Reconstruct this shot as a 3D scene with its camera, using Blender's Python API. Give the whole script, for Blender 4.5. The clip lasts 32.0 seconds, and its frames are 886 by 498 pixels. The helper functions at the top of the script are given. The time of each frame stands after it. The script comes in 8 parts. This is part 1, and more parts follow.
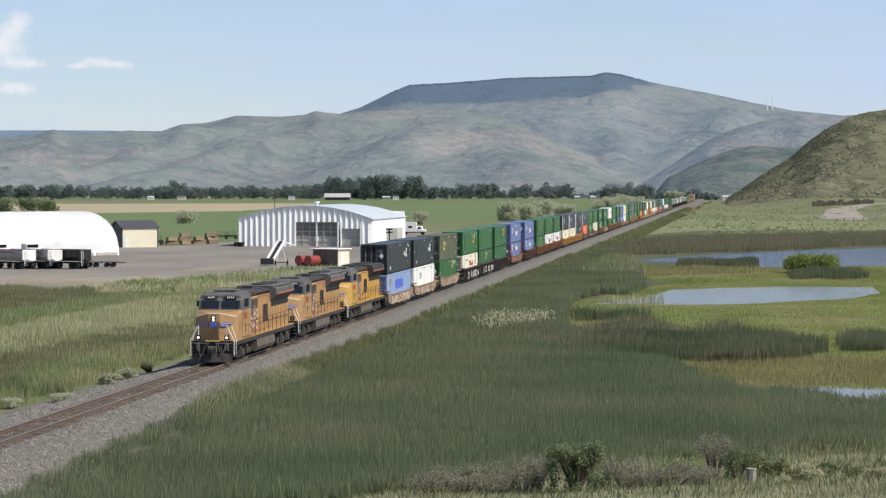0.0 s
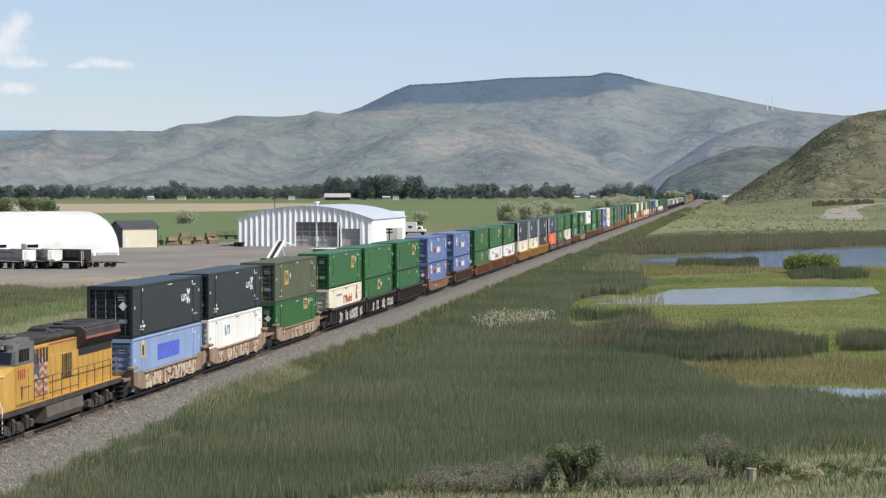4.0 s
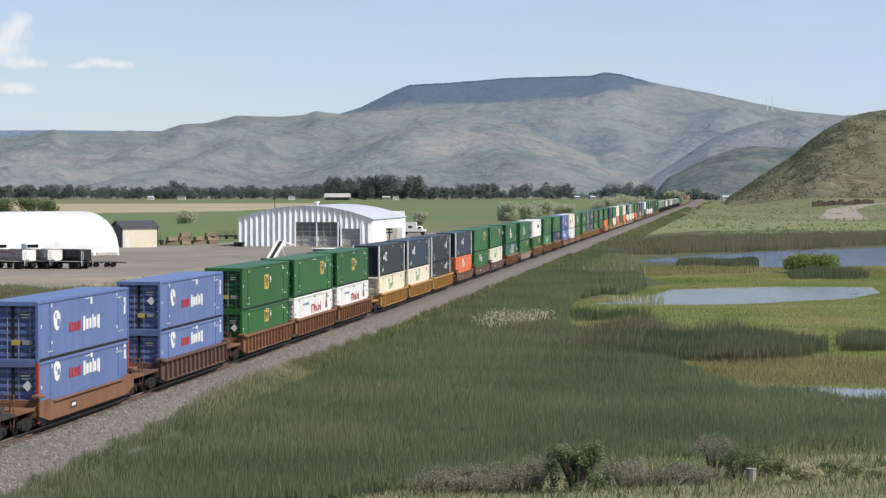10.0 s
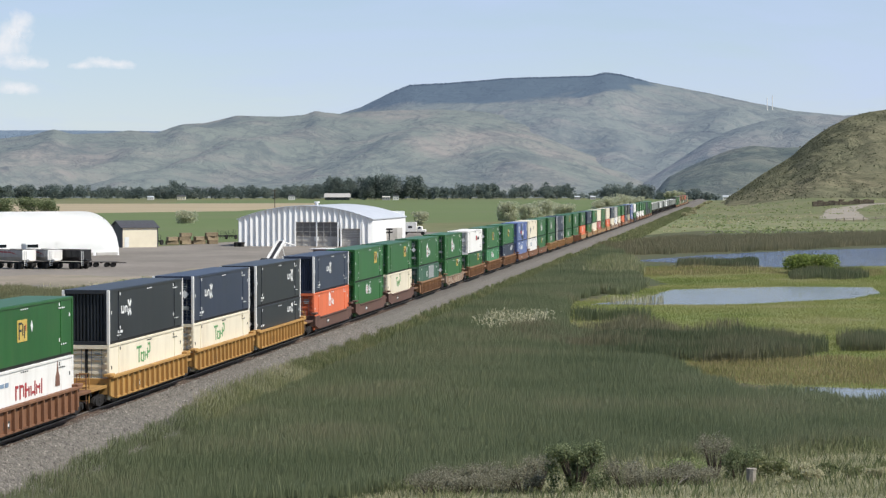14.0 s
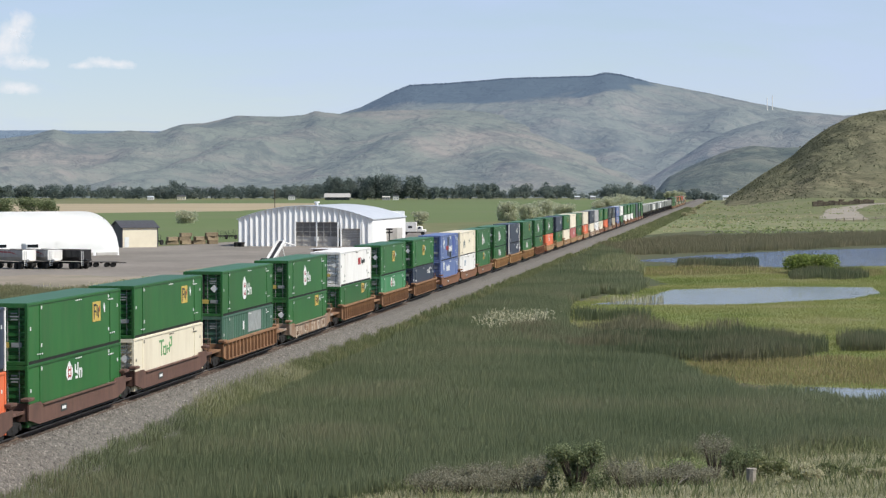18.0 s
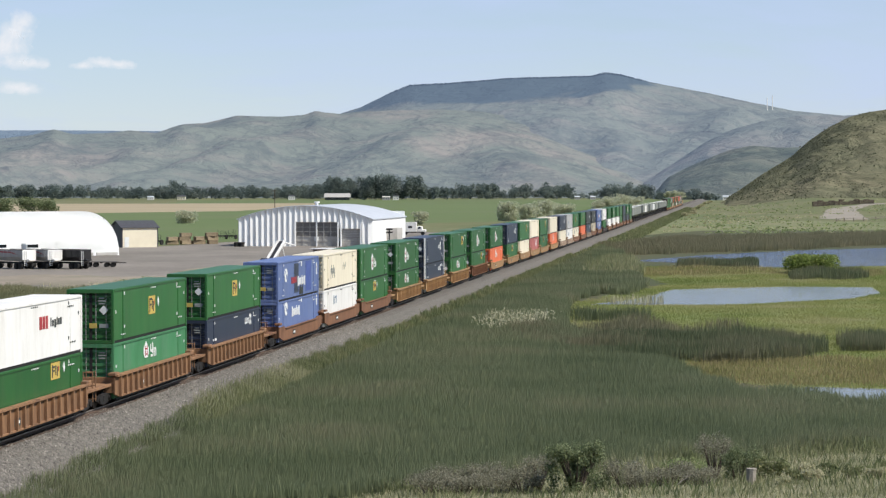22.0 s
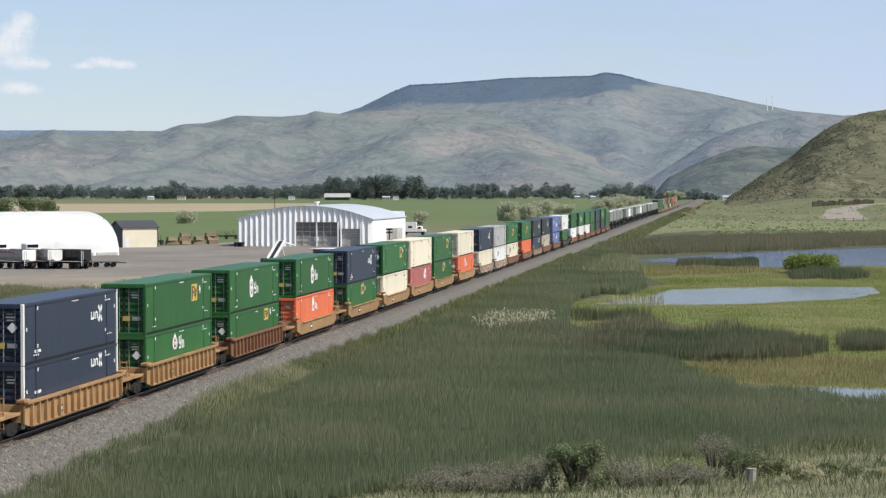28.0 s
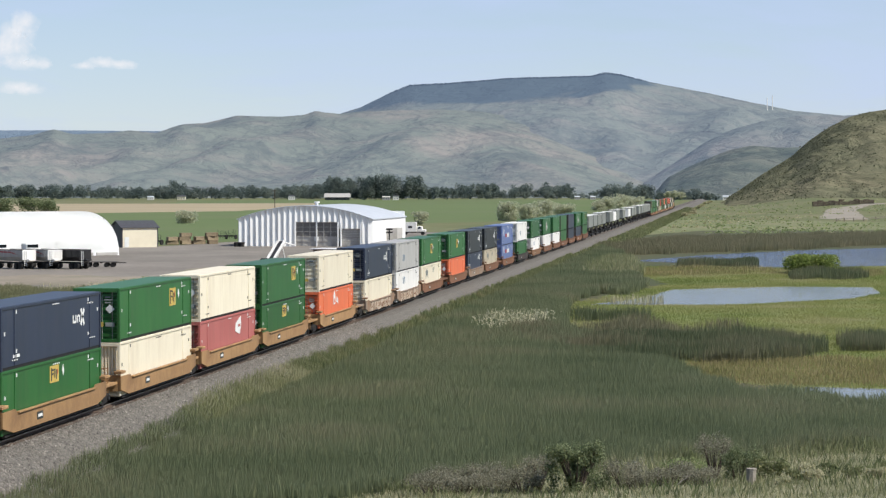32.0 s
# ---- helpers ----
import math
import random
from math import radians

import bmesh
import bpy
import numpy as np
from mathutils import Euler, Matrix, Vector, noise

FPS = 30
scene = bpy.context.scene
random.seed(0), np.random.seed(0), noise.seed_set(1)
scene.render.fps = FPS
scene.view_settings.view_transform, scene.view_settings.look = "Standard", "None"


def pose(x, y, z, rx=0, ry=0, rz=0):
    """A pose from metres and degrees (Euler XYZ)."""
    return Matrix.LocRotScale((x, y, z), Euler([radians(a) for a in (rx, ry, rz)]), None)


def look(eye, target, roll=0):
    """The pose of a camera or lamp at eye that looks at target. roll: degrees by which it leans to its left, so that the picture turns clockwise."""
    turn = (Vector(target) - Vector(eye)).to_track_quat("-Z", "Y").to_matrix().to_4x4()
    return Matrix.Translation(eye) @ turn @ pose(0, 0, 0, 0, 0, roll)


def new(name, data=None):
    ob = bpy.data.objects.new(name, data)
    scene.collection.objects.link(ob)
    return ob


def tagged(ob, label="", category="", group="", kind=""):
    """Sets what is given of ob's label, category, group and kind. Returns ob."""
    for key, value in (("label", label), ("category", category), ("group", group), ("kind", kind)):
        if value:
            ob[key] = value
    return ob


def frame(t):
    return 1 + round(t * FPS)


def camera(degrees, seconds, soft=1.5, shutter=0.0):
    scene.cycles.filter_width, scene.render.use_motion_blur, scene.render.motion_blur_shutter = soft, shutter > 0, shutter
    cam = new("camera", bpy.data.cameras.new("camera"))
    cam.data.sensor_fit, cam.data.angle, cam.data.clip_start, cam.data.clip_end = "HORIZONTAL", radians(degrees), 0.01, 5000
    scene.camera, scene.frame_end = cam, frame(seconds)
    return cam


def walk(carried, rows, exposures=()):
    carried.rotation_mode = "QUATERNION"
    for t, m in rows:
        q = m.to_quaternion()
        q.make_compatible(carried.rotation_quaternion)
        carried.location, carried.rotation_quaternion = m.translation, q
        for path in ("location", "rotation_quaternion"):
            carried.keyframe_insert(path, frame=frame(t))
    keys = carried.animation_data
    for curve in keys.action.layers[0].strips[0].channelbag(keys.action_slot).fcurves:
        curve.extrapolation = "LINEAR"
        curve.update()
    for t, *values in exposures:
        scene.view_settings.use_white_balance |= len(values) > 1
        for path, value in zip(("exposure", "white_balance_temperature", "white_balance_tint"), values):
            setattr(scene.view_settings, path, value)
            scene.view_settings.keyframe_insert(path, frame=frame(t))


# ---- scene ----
# Plan: x to the right of the railway, y along it (away from the viewer), z up from the top of the rails.
# ---------------------------------------------------------------- camera
EYE = (0.0, 0.0, 11.56)
cam = camera(22.22, 32.0, soft=1.3)
still = look(EYE, (-12.692, 99.154, 8.856))
walk(cam, [(0.0, still), (32.0, still)], exposures=[(0.0, 0.01), (32.0, 0.01)])

TRACK_X = -33.85
SPEED = 23.03
WATER_Z = -2.0

# ---------------------------------------------------------------- world and sun
SUN_AZ, SUN_EL = 106.0, 48.0
world = bpy.data.worlds.new("sky")
scene.world = world
world.use_nodes = True
wn, wl = world.node_tree.nodes, world.node_tree.links
sky = wn.new("ShaderNodeTexSky")
sky.sky_type, sky.sun_disc = "NISHITA", False
sky.sun_elevation, sky.sun_rotation = radians(SUN_EL), radians(SUN_AZ)
sky.altitude, sky.air_density, sky.dust_density, sky.ozone_density = 900, 1.0, 0.35, 2.0
bg = wn["Background"]
bg.inputs["Strength"].default_value = 0.108
# thin streaks of high cloud over the whole sky
tc = wn.new("ShaderNodeTexCoord")
mp = wn.new("ShaderNodeMapping")
mp.inputs["Scale"].default_value = (1.6, 1.6, 9.0)
mp.inputs["Rotation"].default_value = (0.10, 0.06, 0.0)
wl.new(tc.outputs["Generated"], mp.inputs["Vector"])
cn = wn.new("ShaderNodeTexNoise")
cn.inputs["Scale"].default_value, cn.inputs["Detail"].default_value = 3.2, 7.0
cn.inputs["Roughness"].default_value, cn.inputs["Distortion"].default_value = 0.6, 0.5
wl.new(mp.outputs["Vector"], cn.inputs["Vector"])
cr = wn.new("ShaderNodeValToRGB")
cr.color_ramp.elements[0].position, cr.color_ramp.elements[1].position = 0.40, 0.80
cr.color_ramp.elements[0].color = (0.40, 0.40, 0.40, 1)
cr.color_ramp.elements[1].color = (0.95, 0.95, 0.95, 1)
wl.new(cn.outputs["Fac"], cr.inputs["Fac"])
cm = wn.new("ShaderNodeMix")
cm.data_type = "RGBA"
cm.inputs["B"].default_value = (5.05, 6.05, 8.6, 1)
sz = wn.new("ShaderNodeSeparateXYZ")
wl.new(tc.outputs["Generated"], sz.inputs[0])
hz = wn.new("ShaderNodeMapRange")
hz.inputs["From Min"].default_value, hz.inputs["From Max"].default_value = 0.06, 0.42
hz.inputs["To Min"].default_value, hz.inputs["To Max"].default_value = 1.0, 0.12
wl.new(sz.outputs["Z"], hz.inputs["Value"])
thin_out = wn.new("ShaderNodeMath")
thin_out.operation = "MULTIPLY"
wl.new(cr.outputs["Color"], thin_out.inputs[0])
wl.new(hz.outputs["Result"], thin_out.inputs[1])
wl.new(thin_out.outputs[0], cm.inputs["Factor"])
wl.new(sky.outputs["Color"], cm.inputs["A"])
wl.new(cm.outputs["Result"], bg.inputs["Color"])

sun = new("sun", bpy.data.lights.new("sun", "SUN"))
sun.data.energy, sun.data.angle, sun.data.color = 5.5, radians(0.53), (1.0, 0.96, 0.89)
to_sun = Vector((math.sin(radians(SUN_AZ)) * math.cos(radians(SUN_EL)), math.cos(radians(SUN_AZ)) * math.cos(radians(SUN_EL)), math.sin(radians(SUN_EL))))
sun.matrix_world = look(to_sun * 300, (0, 0, 0))


# ---------------------------------------------------------------- materials
def surface(name, a, b=None, rough=0.7, metal=0.0, scale=3.0, fine=40.0, bump=0.15, spread=0.08, stretch=(1, 1, 1), dirt=None, dirt_amount=0.35, island=False, glow=0.0, gloss=0.4):
    """Two colours mixed by coarse and fine noise, a random shade for each object or island, stains, and relief."""
    m = bpy.data.materials.new(name)
    m.use_nodes = True
    n, l = m.node_tree.nodes, m.node_tree.links
    p = n["Principled BSDF"]
    b = b or tuple(min(1, v * 0.72) for v in a)
    co = n.new("ShaderNodeTexCoord")
    mpn = n.new("ShaderNodeMapping")
    mpn.inputs["Scale"].default_value = stretch
    l.new(co.outputs["Object"], mpn.inputs["Vector"])
    n1 = n.new("ShaderNodeTexNoise")
    n1.inputs["Scale"].default_value, n1.inputs["Detail"].default_value = scale, 5.0
    n2 = n.new("ShaderNodeTexNoise")
    n2.inputs["Scale"].default_value, n2.inputs["Detail"].default_value = fine, 3.0
    for q in (n1, n2):
        l.new(mpn.outputs["Vector"], q.inputs["Vector"])
    s = n.new("ShaderNodeMath")
    s.operation = "MULTIPLY_ADD"
    s.inputs[1].default_value, s.inputs[2].default_value = 0.45, -0.22
    l.new(n2.outputs["Fac"], s.inputs[0])
    add = n.new("ShaderNodeMath")
    add.operation = "ADD"
    l.new(n1.outputs["Fac"], add.inputs[0])
    l.new(s.outputs[0], add.inputs[1])
    ramp = n.new("ShaderNodeMapRange")
    ramp.inputs["From Min"].default_value, ramp.inputs["From Max"].default_value = 0.32, 0.68
    l.new(add.outputs[0], ramp.inputs["Value"])
    mix = n.new("ShaderNodeMix")
    mix.data_type = "RGBA"
    mix.inputs["A"].default_value, mix.inputs["B"].default_value = (*a, 1), (*b, 1)
    l.new(ramp.outputs["Result"], mix.inputs["Factor"])
    out = mix.outputs["Result"]
    if dirt:
        n3 = n.new("ShaderNodeTexNoise")
        n3.inputs["Scale"].default_value, n3.inputs["Detail"].default_value = scale * 0.7, 8.0
        n3.inputs["Roughness"].default_value = 0.7
        l.new(mpn.outputs["Vector"], n3.inputs["Vector"])
        r3 = n.new("ShaderNodeMapRange")
        r3.inputs["From Min"].default_value, r3.inputs["From Max"].default_value = 0.48, 0.72
        r3.inputs["To Max"].default_value = dirt_amount
        l.new(n3.outputs["Fac"], r3.inputs["Value"])
        mx3 = n.new("ShaderNodeMix")
        mx3.data_type = "RGBA"
        mx3.inputs["B"].default_value = (*dirt, 1)
        l.new(r3.outputs["Result"], mx3.inputs["Factor"])
        l.new(out, mx3.inputs["A"])
        out = mx3.outputs["Result"]
    if spread:
        if island:
            g = n.new("ShaderNodeNewGeometry")
            rnd = g.outputs["Random Per Island"]
        else:
            g = n.new("ShaderNodeObjectInfo")
            rnd = g.outputs["Random"]
        hv = n.new("ShaderNodeHueSaturation")
        rr = n.new("ShaderNodeMapRange")
        rr.inputs["To Min"].default_value, rr.inputs["To Max"].default_value = 1 - spread, 1 + spread
        l.new(rnd, rr.inputs["Value"])
        l.new(rr.outputs["Result"], hv.inputs["Value"])
        l.new(out, hv.inputs["Color"])
        out = hv.outputs["Color"]
    l.new(out, p.inputs["Base Color"])
    p.inputs["Roughness"].default_value, p.inputs["Metallic"].default_value = rough, metal
    p.inputs["Specular IOR Level"].default_value = gloss
    if bump:
        bp = n.new("ShaderNodeBump")
        bp.inputs["Strength"].default_value, bp.inputs["Distance"].default_value = bump, 0.05
        l.new(add.outputs[0], bp.inputs["Height"])
        l.new(bp.outputs["Normal"], p.inputs["Normal"])
    if glow:
        p.inputs["Emission Color"].default_value, p.inputs["Emission Strength"].default_value = (*a, 1), glow
    return m


def leafy(name, cols, patch=0.05, mixin=0.55, through_light=0.5):
    """Blades and leaves: a shade for each one, shifted in broad patches over the ground."""
    m = bpy.data.materials.new(name)
    m.use_nodes = True
    n, l = m.node_tree.nodes, m.node_tree.links
    for q in list(n):
        if q.type == "BSDF_PRINCIPLED":
            n.remove(q)
    g = n.new("ShaderNodeNewGeometry")
    no = n.new("ShaderNodeTexNoise")
    no.inputs["Scale"].default_value, no.inputs["Detail"].default_value = patch, 4.0
    l.new(g.outputs["Position"], no.inputs["Vector"])
    sp = n.new("ShaderNodeMapRange")
    sp.inputs["From Min"].default_value, sp.inputs["From Max"].default_value = 0.3, 0.7
    l.new(no.outputs["Fac"], sp.inputs["Value"])
    mx = n.new("ShaderNodeMix")
    mx.inputs["Factor"].default_value = mixin
    l.new(g.outputs["Random Per Island"], mx.inputs["A"])
    l.new(sp.outputs["Result"], mx.inputs["B"])
    rp = n.new("ShaderNodeValToRGB")
    el = rp.color_ramp.elements
    el[0].position, el[1].position = 0.12, 0.88
    el[0].color, el[1].color = (*cols[0], 1), (*cols[-1], 1)
    for i, c in enumerate(cols[1:-1]):
        e = el.new(0.12 + 0.76 * (i + 1) / (len(cols) - 1))
        e.color = (*c, 1)
    l.new(mx.outputs["Result"], rp.inputs["Fac"])
    d = n.new("ShaderNodeBsdfDiffuse")
    t = n.new("ShaderNodeBsdfTranslucent")
    ms = n.new("ShaderNodeMixShader")
    ms.inputs["Fac"].default_value = through_light
    for q in (d, t):
        l.new(rp.outputs["Color"], q.inputs["Color"])
    l.new(d.outputs[0], ms.inputs[1])
    l.new(t.outputs[0], ms.inputs[2])
    l.new(ms.outputs[0], n["Material Output"].inputs["Surface"])
    return m


def glassy(name, col, rough=0.08):
    m = bpy.data.materials.new(name)
    m.use_nodes = True
    p = m.node_tree.nodes["Principled BSDF"]
    p.inputs["Base Color"].default_value = (*col, 1)
    p.inputs["Roughness"].default_value = rough
    p.inputs["Specular IOR Level"].default_value = 0.8
    return m


DUST = (0.20, 0.15, 0.10)
RUST = (0.13, 0.055, 0.025)
PAINT = {
    "green": surface("green_paint", (0.027, 0.126, 0.032), (0.020, 0.098, 0.026), 0.4, 0, 1.2, 30, 0.05, 0.14, (1, 1, 0.25), DUST, 0.14),
    "lightgreen": surface("faded_green_paint", (0.055, 0.20, 0.085), (0.04, 0.165, 0.065), 0.6, 0, 1.4, 30, 0.05, 0.1, (1, 1, 0.25), (0.2, 0.24, 0.2), 0.3),
    "greygreen": surface("grey_green_paint", (0.055, 0.13, 0.085), (0.05, 0.11, 0.075), 0.6, 0, 1.4, 30, 0.05, 0.08, (1, 1, 0.25), (0.2, 0.22, 0.2), 0.3),
    "olive": surface("olive_paint", (0.090, 0.105, 0.060), (0.075, 0.085, 0.05), 0.6, 0, 1.4, 30, 0.05, 0.06, (1, 1, 0.3), DUST, 0.3),
    "dark": surface("charcoal_paint", (0.026, 0.030, 0.036), (0.02, 0.023, 0.028), 0.38, 0, 1.2, 30, 0.04, 0.15, (1, 1, 0.25), DUST, 0.08),
    "navy": surface("navy_paint", (0.030, 0.040, 0.070), (0.024, 0.033, 0.058), 0.38, 0, 1.2, 30, 0.04, 0.12, (1, 1, 0.25), DUST, 0.08),
    "blue": surface("blue_paint", (0.125, 0.175, 0.36), (0.105, 0.15, 0.31), 0.45, 0, 1.2, 30, 0.04, 0.08, (1, 1, 0.25), (0.3, 0.32, 0.38), 0.25),
    "lightblue": surface("light_blue_paint", (0.27, 0.36, 0.56), (0.22, 0.30, 0.49), 0.55, 0, 1.2, 30, 0.04, 0.05, (1, 1, 0.25), DUST, 0.2),
    "white": surface("white_paint", (0.80, 0.785, 0.75), (0.72, 0.70, 0.66), 0.5, 0, 1.2, 30, 0.04, 0.06, (1, 1, 0.2), (0.35, 0.30, 0.24), 0.3),
    "cream": surface("cream_paint", (0.79, 0.72, 0.56), (0.72, 0.64, 0.49), 0.5, 0, 1.2, 30, 0.04, 0.06, (1, 1, 0.2), (0.35, 0.27, 0.18), 0.25),
    "beige": surface("beige_paint", (0.48, 0.42, 0.31), (0.38, 0.33, 0.24), 0.6, 0, 1.2, 30, 0.04, 0.06, (1, 1, 0.3), (0.2, 0.14, 0.08), 0.5),
    "grey": surface("grey_paint", (0.42, 0.41, 0.39), (0.35, 0.345, 0.33), 0.55, 0, 1.2, 30, 0.04, 0.06, (1, 1, 0.25), DUST, 0.25),
    "trailergrey": surface("trailer_aluminium", (0.27, 0.28, 0.255), (0.20, 0.21, 0.19), 0.5, 0.2, 1.2, 30, 0.04, 0.12, (1, 1, 0.25), DUST, 0.25),
    "orange": surface("orange_paint", (0.70, 0.165, 0.068), (0.61, 0.135, 0.055), 0.5, 0, 1.2, 30, 0.04, 0.08, (1, 1, 0.25), DUST, 0.15),
    "red": surface("red_paint", (0.42, 0.055, 0.035), (0.34, 0.045, 0.03), 0.55, 0, 1.2, 30, 0.04, 0.08, (1, 1, 0.25), DUST, 0.15),
    "pink": surface("faded_red_paint", (0.43, 0.135, 0.12), (0.38, 0.11, 0.10), 0.6, 0, 1.2, 30, 0.04, 0.05, (1, 1, 0.25), DUST, 0.2),
}
WELL = {
    "tan": surface("tan_well_paint", (0.26, 0.165, 0.095), (0.19, 0.115, 0.065), 0.75, 0, 1.0, 20, 0.1, 0.1, (1, 1, 0.5), (0.45, 0.42, 0.38), 0.5),
    "black": surface("black_well_paint", (0.045, 0.038, 0.034), (0.03, 0.026, 0.024), 0.75, 0, 1.0, 20, 0.1, 0.1, (1, 1, 0.4), RUST, 0.5),
    "brown": surface("brown_well_paint", (0.225, 0.108, 0.054), (0.165, 0.076, 0.04), 0.75, 0, 1.0, 20, 0.1, 0.12, (1, 1, 0.4), (0.07, 0.035, 0.02), 0.6),
    "purple": surface("dull_maroon_well_paint", (0.135, 0.072, 0.052), (0.10, 0.053, 0.04), 0.75, 0, 1.0, 20, 0.1, 0.12, (1, 1, 0.4), (0.06, 0.035, 0.025), 0.6),
    "rust": surface("rusty_well_paint", (0.29, 0.155, 0.075), (0.21, 0.11, 0.057), 0.8, 0, 1.2, 12, 0.1, 0.14, (1, 1, 0.35), (0.07, 0.045, 0.032), 0.8),
    "yellow": surface("yellow_well_paint", (0.42, 0.24, 0.07), (0.34, 0.185, 0.055), 0.7, 0, 1.0, 20, 0.08, 0.1, (1, 1, 0.4), (0.17, 0.09, 0.04), 0.5),
    "ochre": surface("ochre_well_paint", (0.39, 0.235, 0.105), (0.29, 0.165, 0.075), 0.7, 0, 0.7, 14, 0.08, 0.14, (1, 0.6, 0.5), (0.14, 0.075, 0.04), 0.75),
    "mixed": surface("grey_and_rust_well_paint", (0.30, 0.255, 0.21), (0.26, 0.15, 0.08), 0.75, 0, 0.6, 20, 0.08, 0.1, (1, 1, 0.5), RUST, 0.5),
}
M_STEEL = surface("dark_grimy_steel", (0.030, 0.027, 0.025), (0.018, 0.016, 0.015), 0.7, 0.3, 4, 40, 0.1)
M_GREYSTEEL = surface("dusty_grey_steel", (0.16, 0.145, 0.13), (0.11, 0.10, 0.09), 0.75, 0.2, 3, 40, 0.1)
M_TRUCK = surface("dusty_truck_steel", (0.085, 0.072, 0.060), (0.045, 0.038, 0.032), 0.8, 0.1, 3, 30, 0.1)
M_DULLENS = glassy("unlit_lens", (0.20, 0.20, 0.20), 0.15)
M_ROD = surface("galvanised_rod", (0.34, 0.33, 0.31), (0.24, 0.23, 0.21), 0.5, 0.3, 3, 40, 0.05)
M_WHEEL = surface("wheel_steel", (0.06, 0.046, 0.038), (0.04, 0.031, 0.026), 0.55, 0.6, 5, 40, 0.1)
M_MARKW = surface("white_lettering", (0.75, 0.75, 0.73), (0.66, 0.66, 0.64), 0.6, 0, 2, 20, 0, 0)
M_MARKY = surface("yellow_plate", (0.55, 0.40, 0.10), (0.47, 0.33, 0.08), 0.6, 0, 2, 20, 0, 0)
M_MARKD = surface("dark_lettering", (0.05, 0.055, 0.05), None, 0.6, 0, 2, 20, 0, 0)
M_MARKR = surface("red_lettering", (0.40, 0.045, 0.05), None, 0.6, 0, 2, 20, 0, 0)
M_MARKG = surface("green_lettering", (0.16, 0.38, 0.15), None, 0.6, 0, 2, 20, 0, 0)
M_MARKB = surface("blue_lettering", (0.10, 0.14, 0.60), None, 0.6, 0, 2, 20, 0, 0)
M_SEPIA = surface("brown_emblem", (0.20, 0.10, 0.07), None, 0.6, 0, 2, 20, 0, 0)
M_FADEBLUE = surface("faded_blue_lettering", (0.22, 0.30, 0.40), None, 0.6, 0, 2, 20, 0, 0)
M_DEEPBLUE = surface("deep_blue_patch", (0.07, 0.11, 0.33), None, 0.55, 0, 2, 20, 0, 0)
M_SCRAWL = surface("whitish_spray", (0.50, 0.48, 0.45), (0.36, 0.34, 0.32), 0.7, 0, 3, 20, 0, 0)
M_PATCH = surface("grey_patch_paint", (0.30, 0.32, 0.31), None, 0.7, 0, 2, 20, 0, 0)
M_LOCO = surface("dirty_yellow_paint", (0.43, 0.245, 0.098), (0.36, 0.20, 0.078), 0.5, 0, 0.9, 9, 0.04, 0.05, (1, 1, 0.55), (0.14, 0.085, 0.048), 0.85)
M_LOCOFRESH = surface("bright_yellow_paint", (0.54, 0.31, 0.065), (0.46, 0.255, 0.052), 0.45, 0, 0.9, 25, 0.04, 0.05, (1, 1, 0.4), (0.17, 0.10, 0.05), 0.35)
M_LOCOGREY = surface("dusty_cab_grey_paint", (0.155, 0.15, 0.142), (0.10, 0.096, 0.092), 0.65, 0, 1.5, 12, 0.06, 0.1, (1, 1, 1), (0.035, 0.032, 0.03), 0.8)
M_TANKDUST = surface("dusty_tan_tank", (0.145, 0.118, 0.092), (0.095, 0.078, 0.062), 0.8, 0, 1.2, 14, 0.08, 0.05, (1, 1, 0.6), (0.08, 0.065, 0.055), 0.7)
M_RAILBROWN = surface("grimy_handrail", (0.17, 0.10, 0.05), None, 0.7, 0, 2, 20, 0.05)
M_PLOW = surface("scuffed_plow_paint", (0.13, 0.12, 0.108), (0.07, 0.065, 0.06), 0.75, 0.1, 2.5, 25, 0.1)
# Grime for streaks and seams; on the nose door it paints shade.
M_GRIMESHADE = surface("grime_and_shade_yellow_paint", (0.19, 0.115, 0.055), (0.115, 0.075, 0.042), 0.7, 0, 2.0, 15, 0.06, 0.05, (1, 1, 0.6), (0.05, 0.04, 0.03), 0.7)
M_FLAGR = surface("faded_red_decal", (0.33, 0.10, 0.075), (0.27, 0.11, 0.07), 0.7, 0, 3, 20, 0, 0.1)
M_FLAGW = surface("faded_white_decal", (0.52, 0.43, 0.34), (0.42, 0.33, 0.24), 0.7, 0, 3, 20, 0, 0.1)
M_FLAGB = surface("faded_blue_decal", (0.085, 0.09, 0.11), (0.06, 0.065, 0.09), 0.7, 0, 3, 20, 0, 0.1)
# Sooty roof paint; far container ends use it as painted shade.
M_LOCODARK = surface("soot_and_shade_paint", (0.052, 0.045, 0.041), (0.026, 0.023, 0.022), 0.7, 0, 1.1, 14, 0.06, 0.15, (1, 1, 1), (0.085, 0.068, 0.052), 0.5)
M_GLASS = glassy("dark_cab_glass", (0.012, 0.015, 0.018))
M_LAMP = surface("lit_lamp", (1.0, 0.93, 0.78), None, 0.3, 0, 2, 20, 0, 0, glow=2.0)

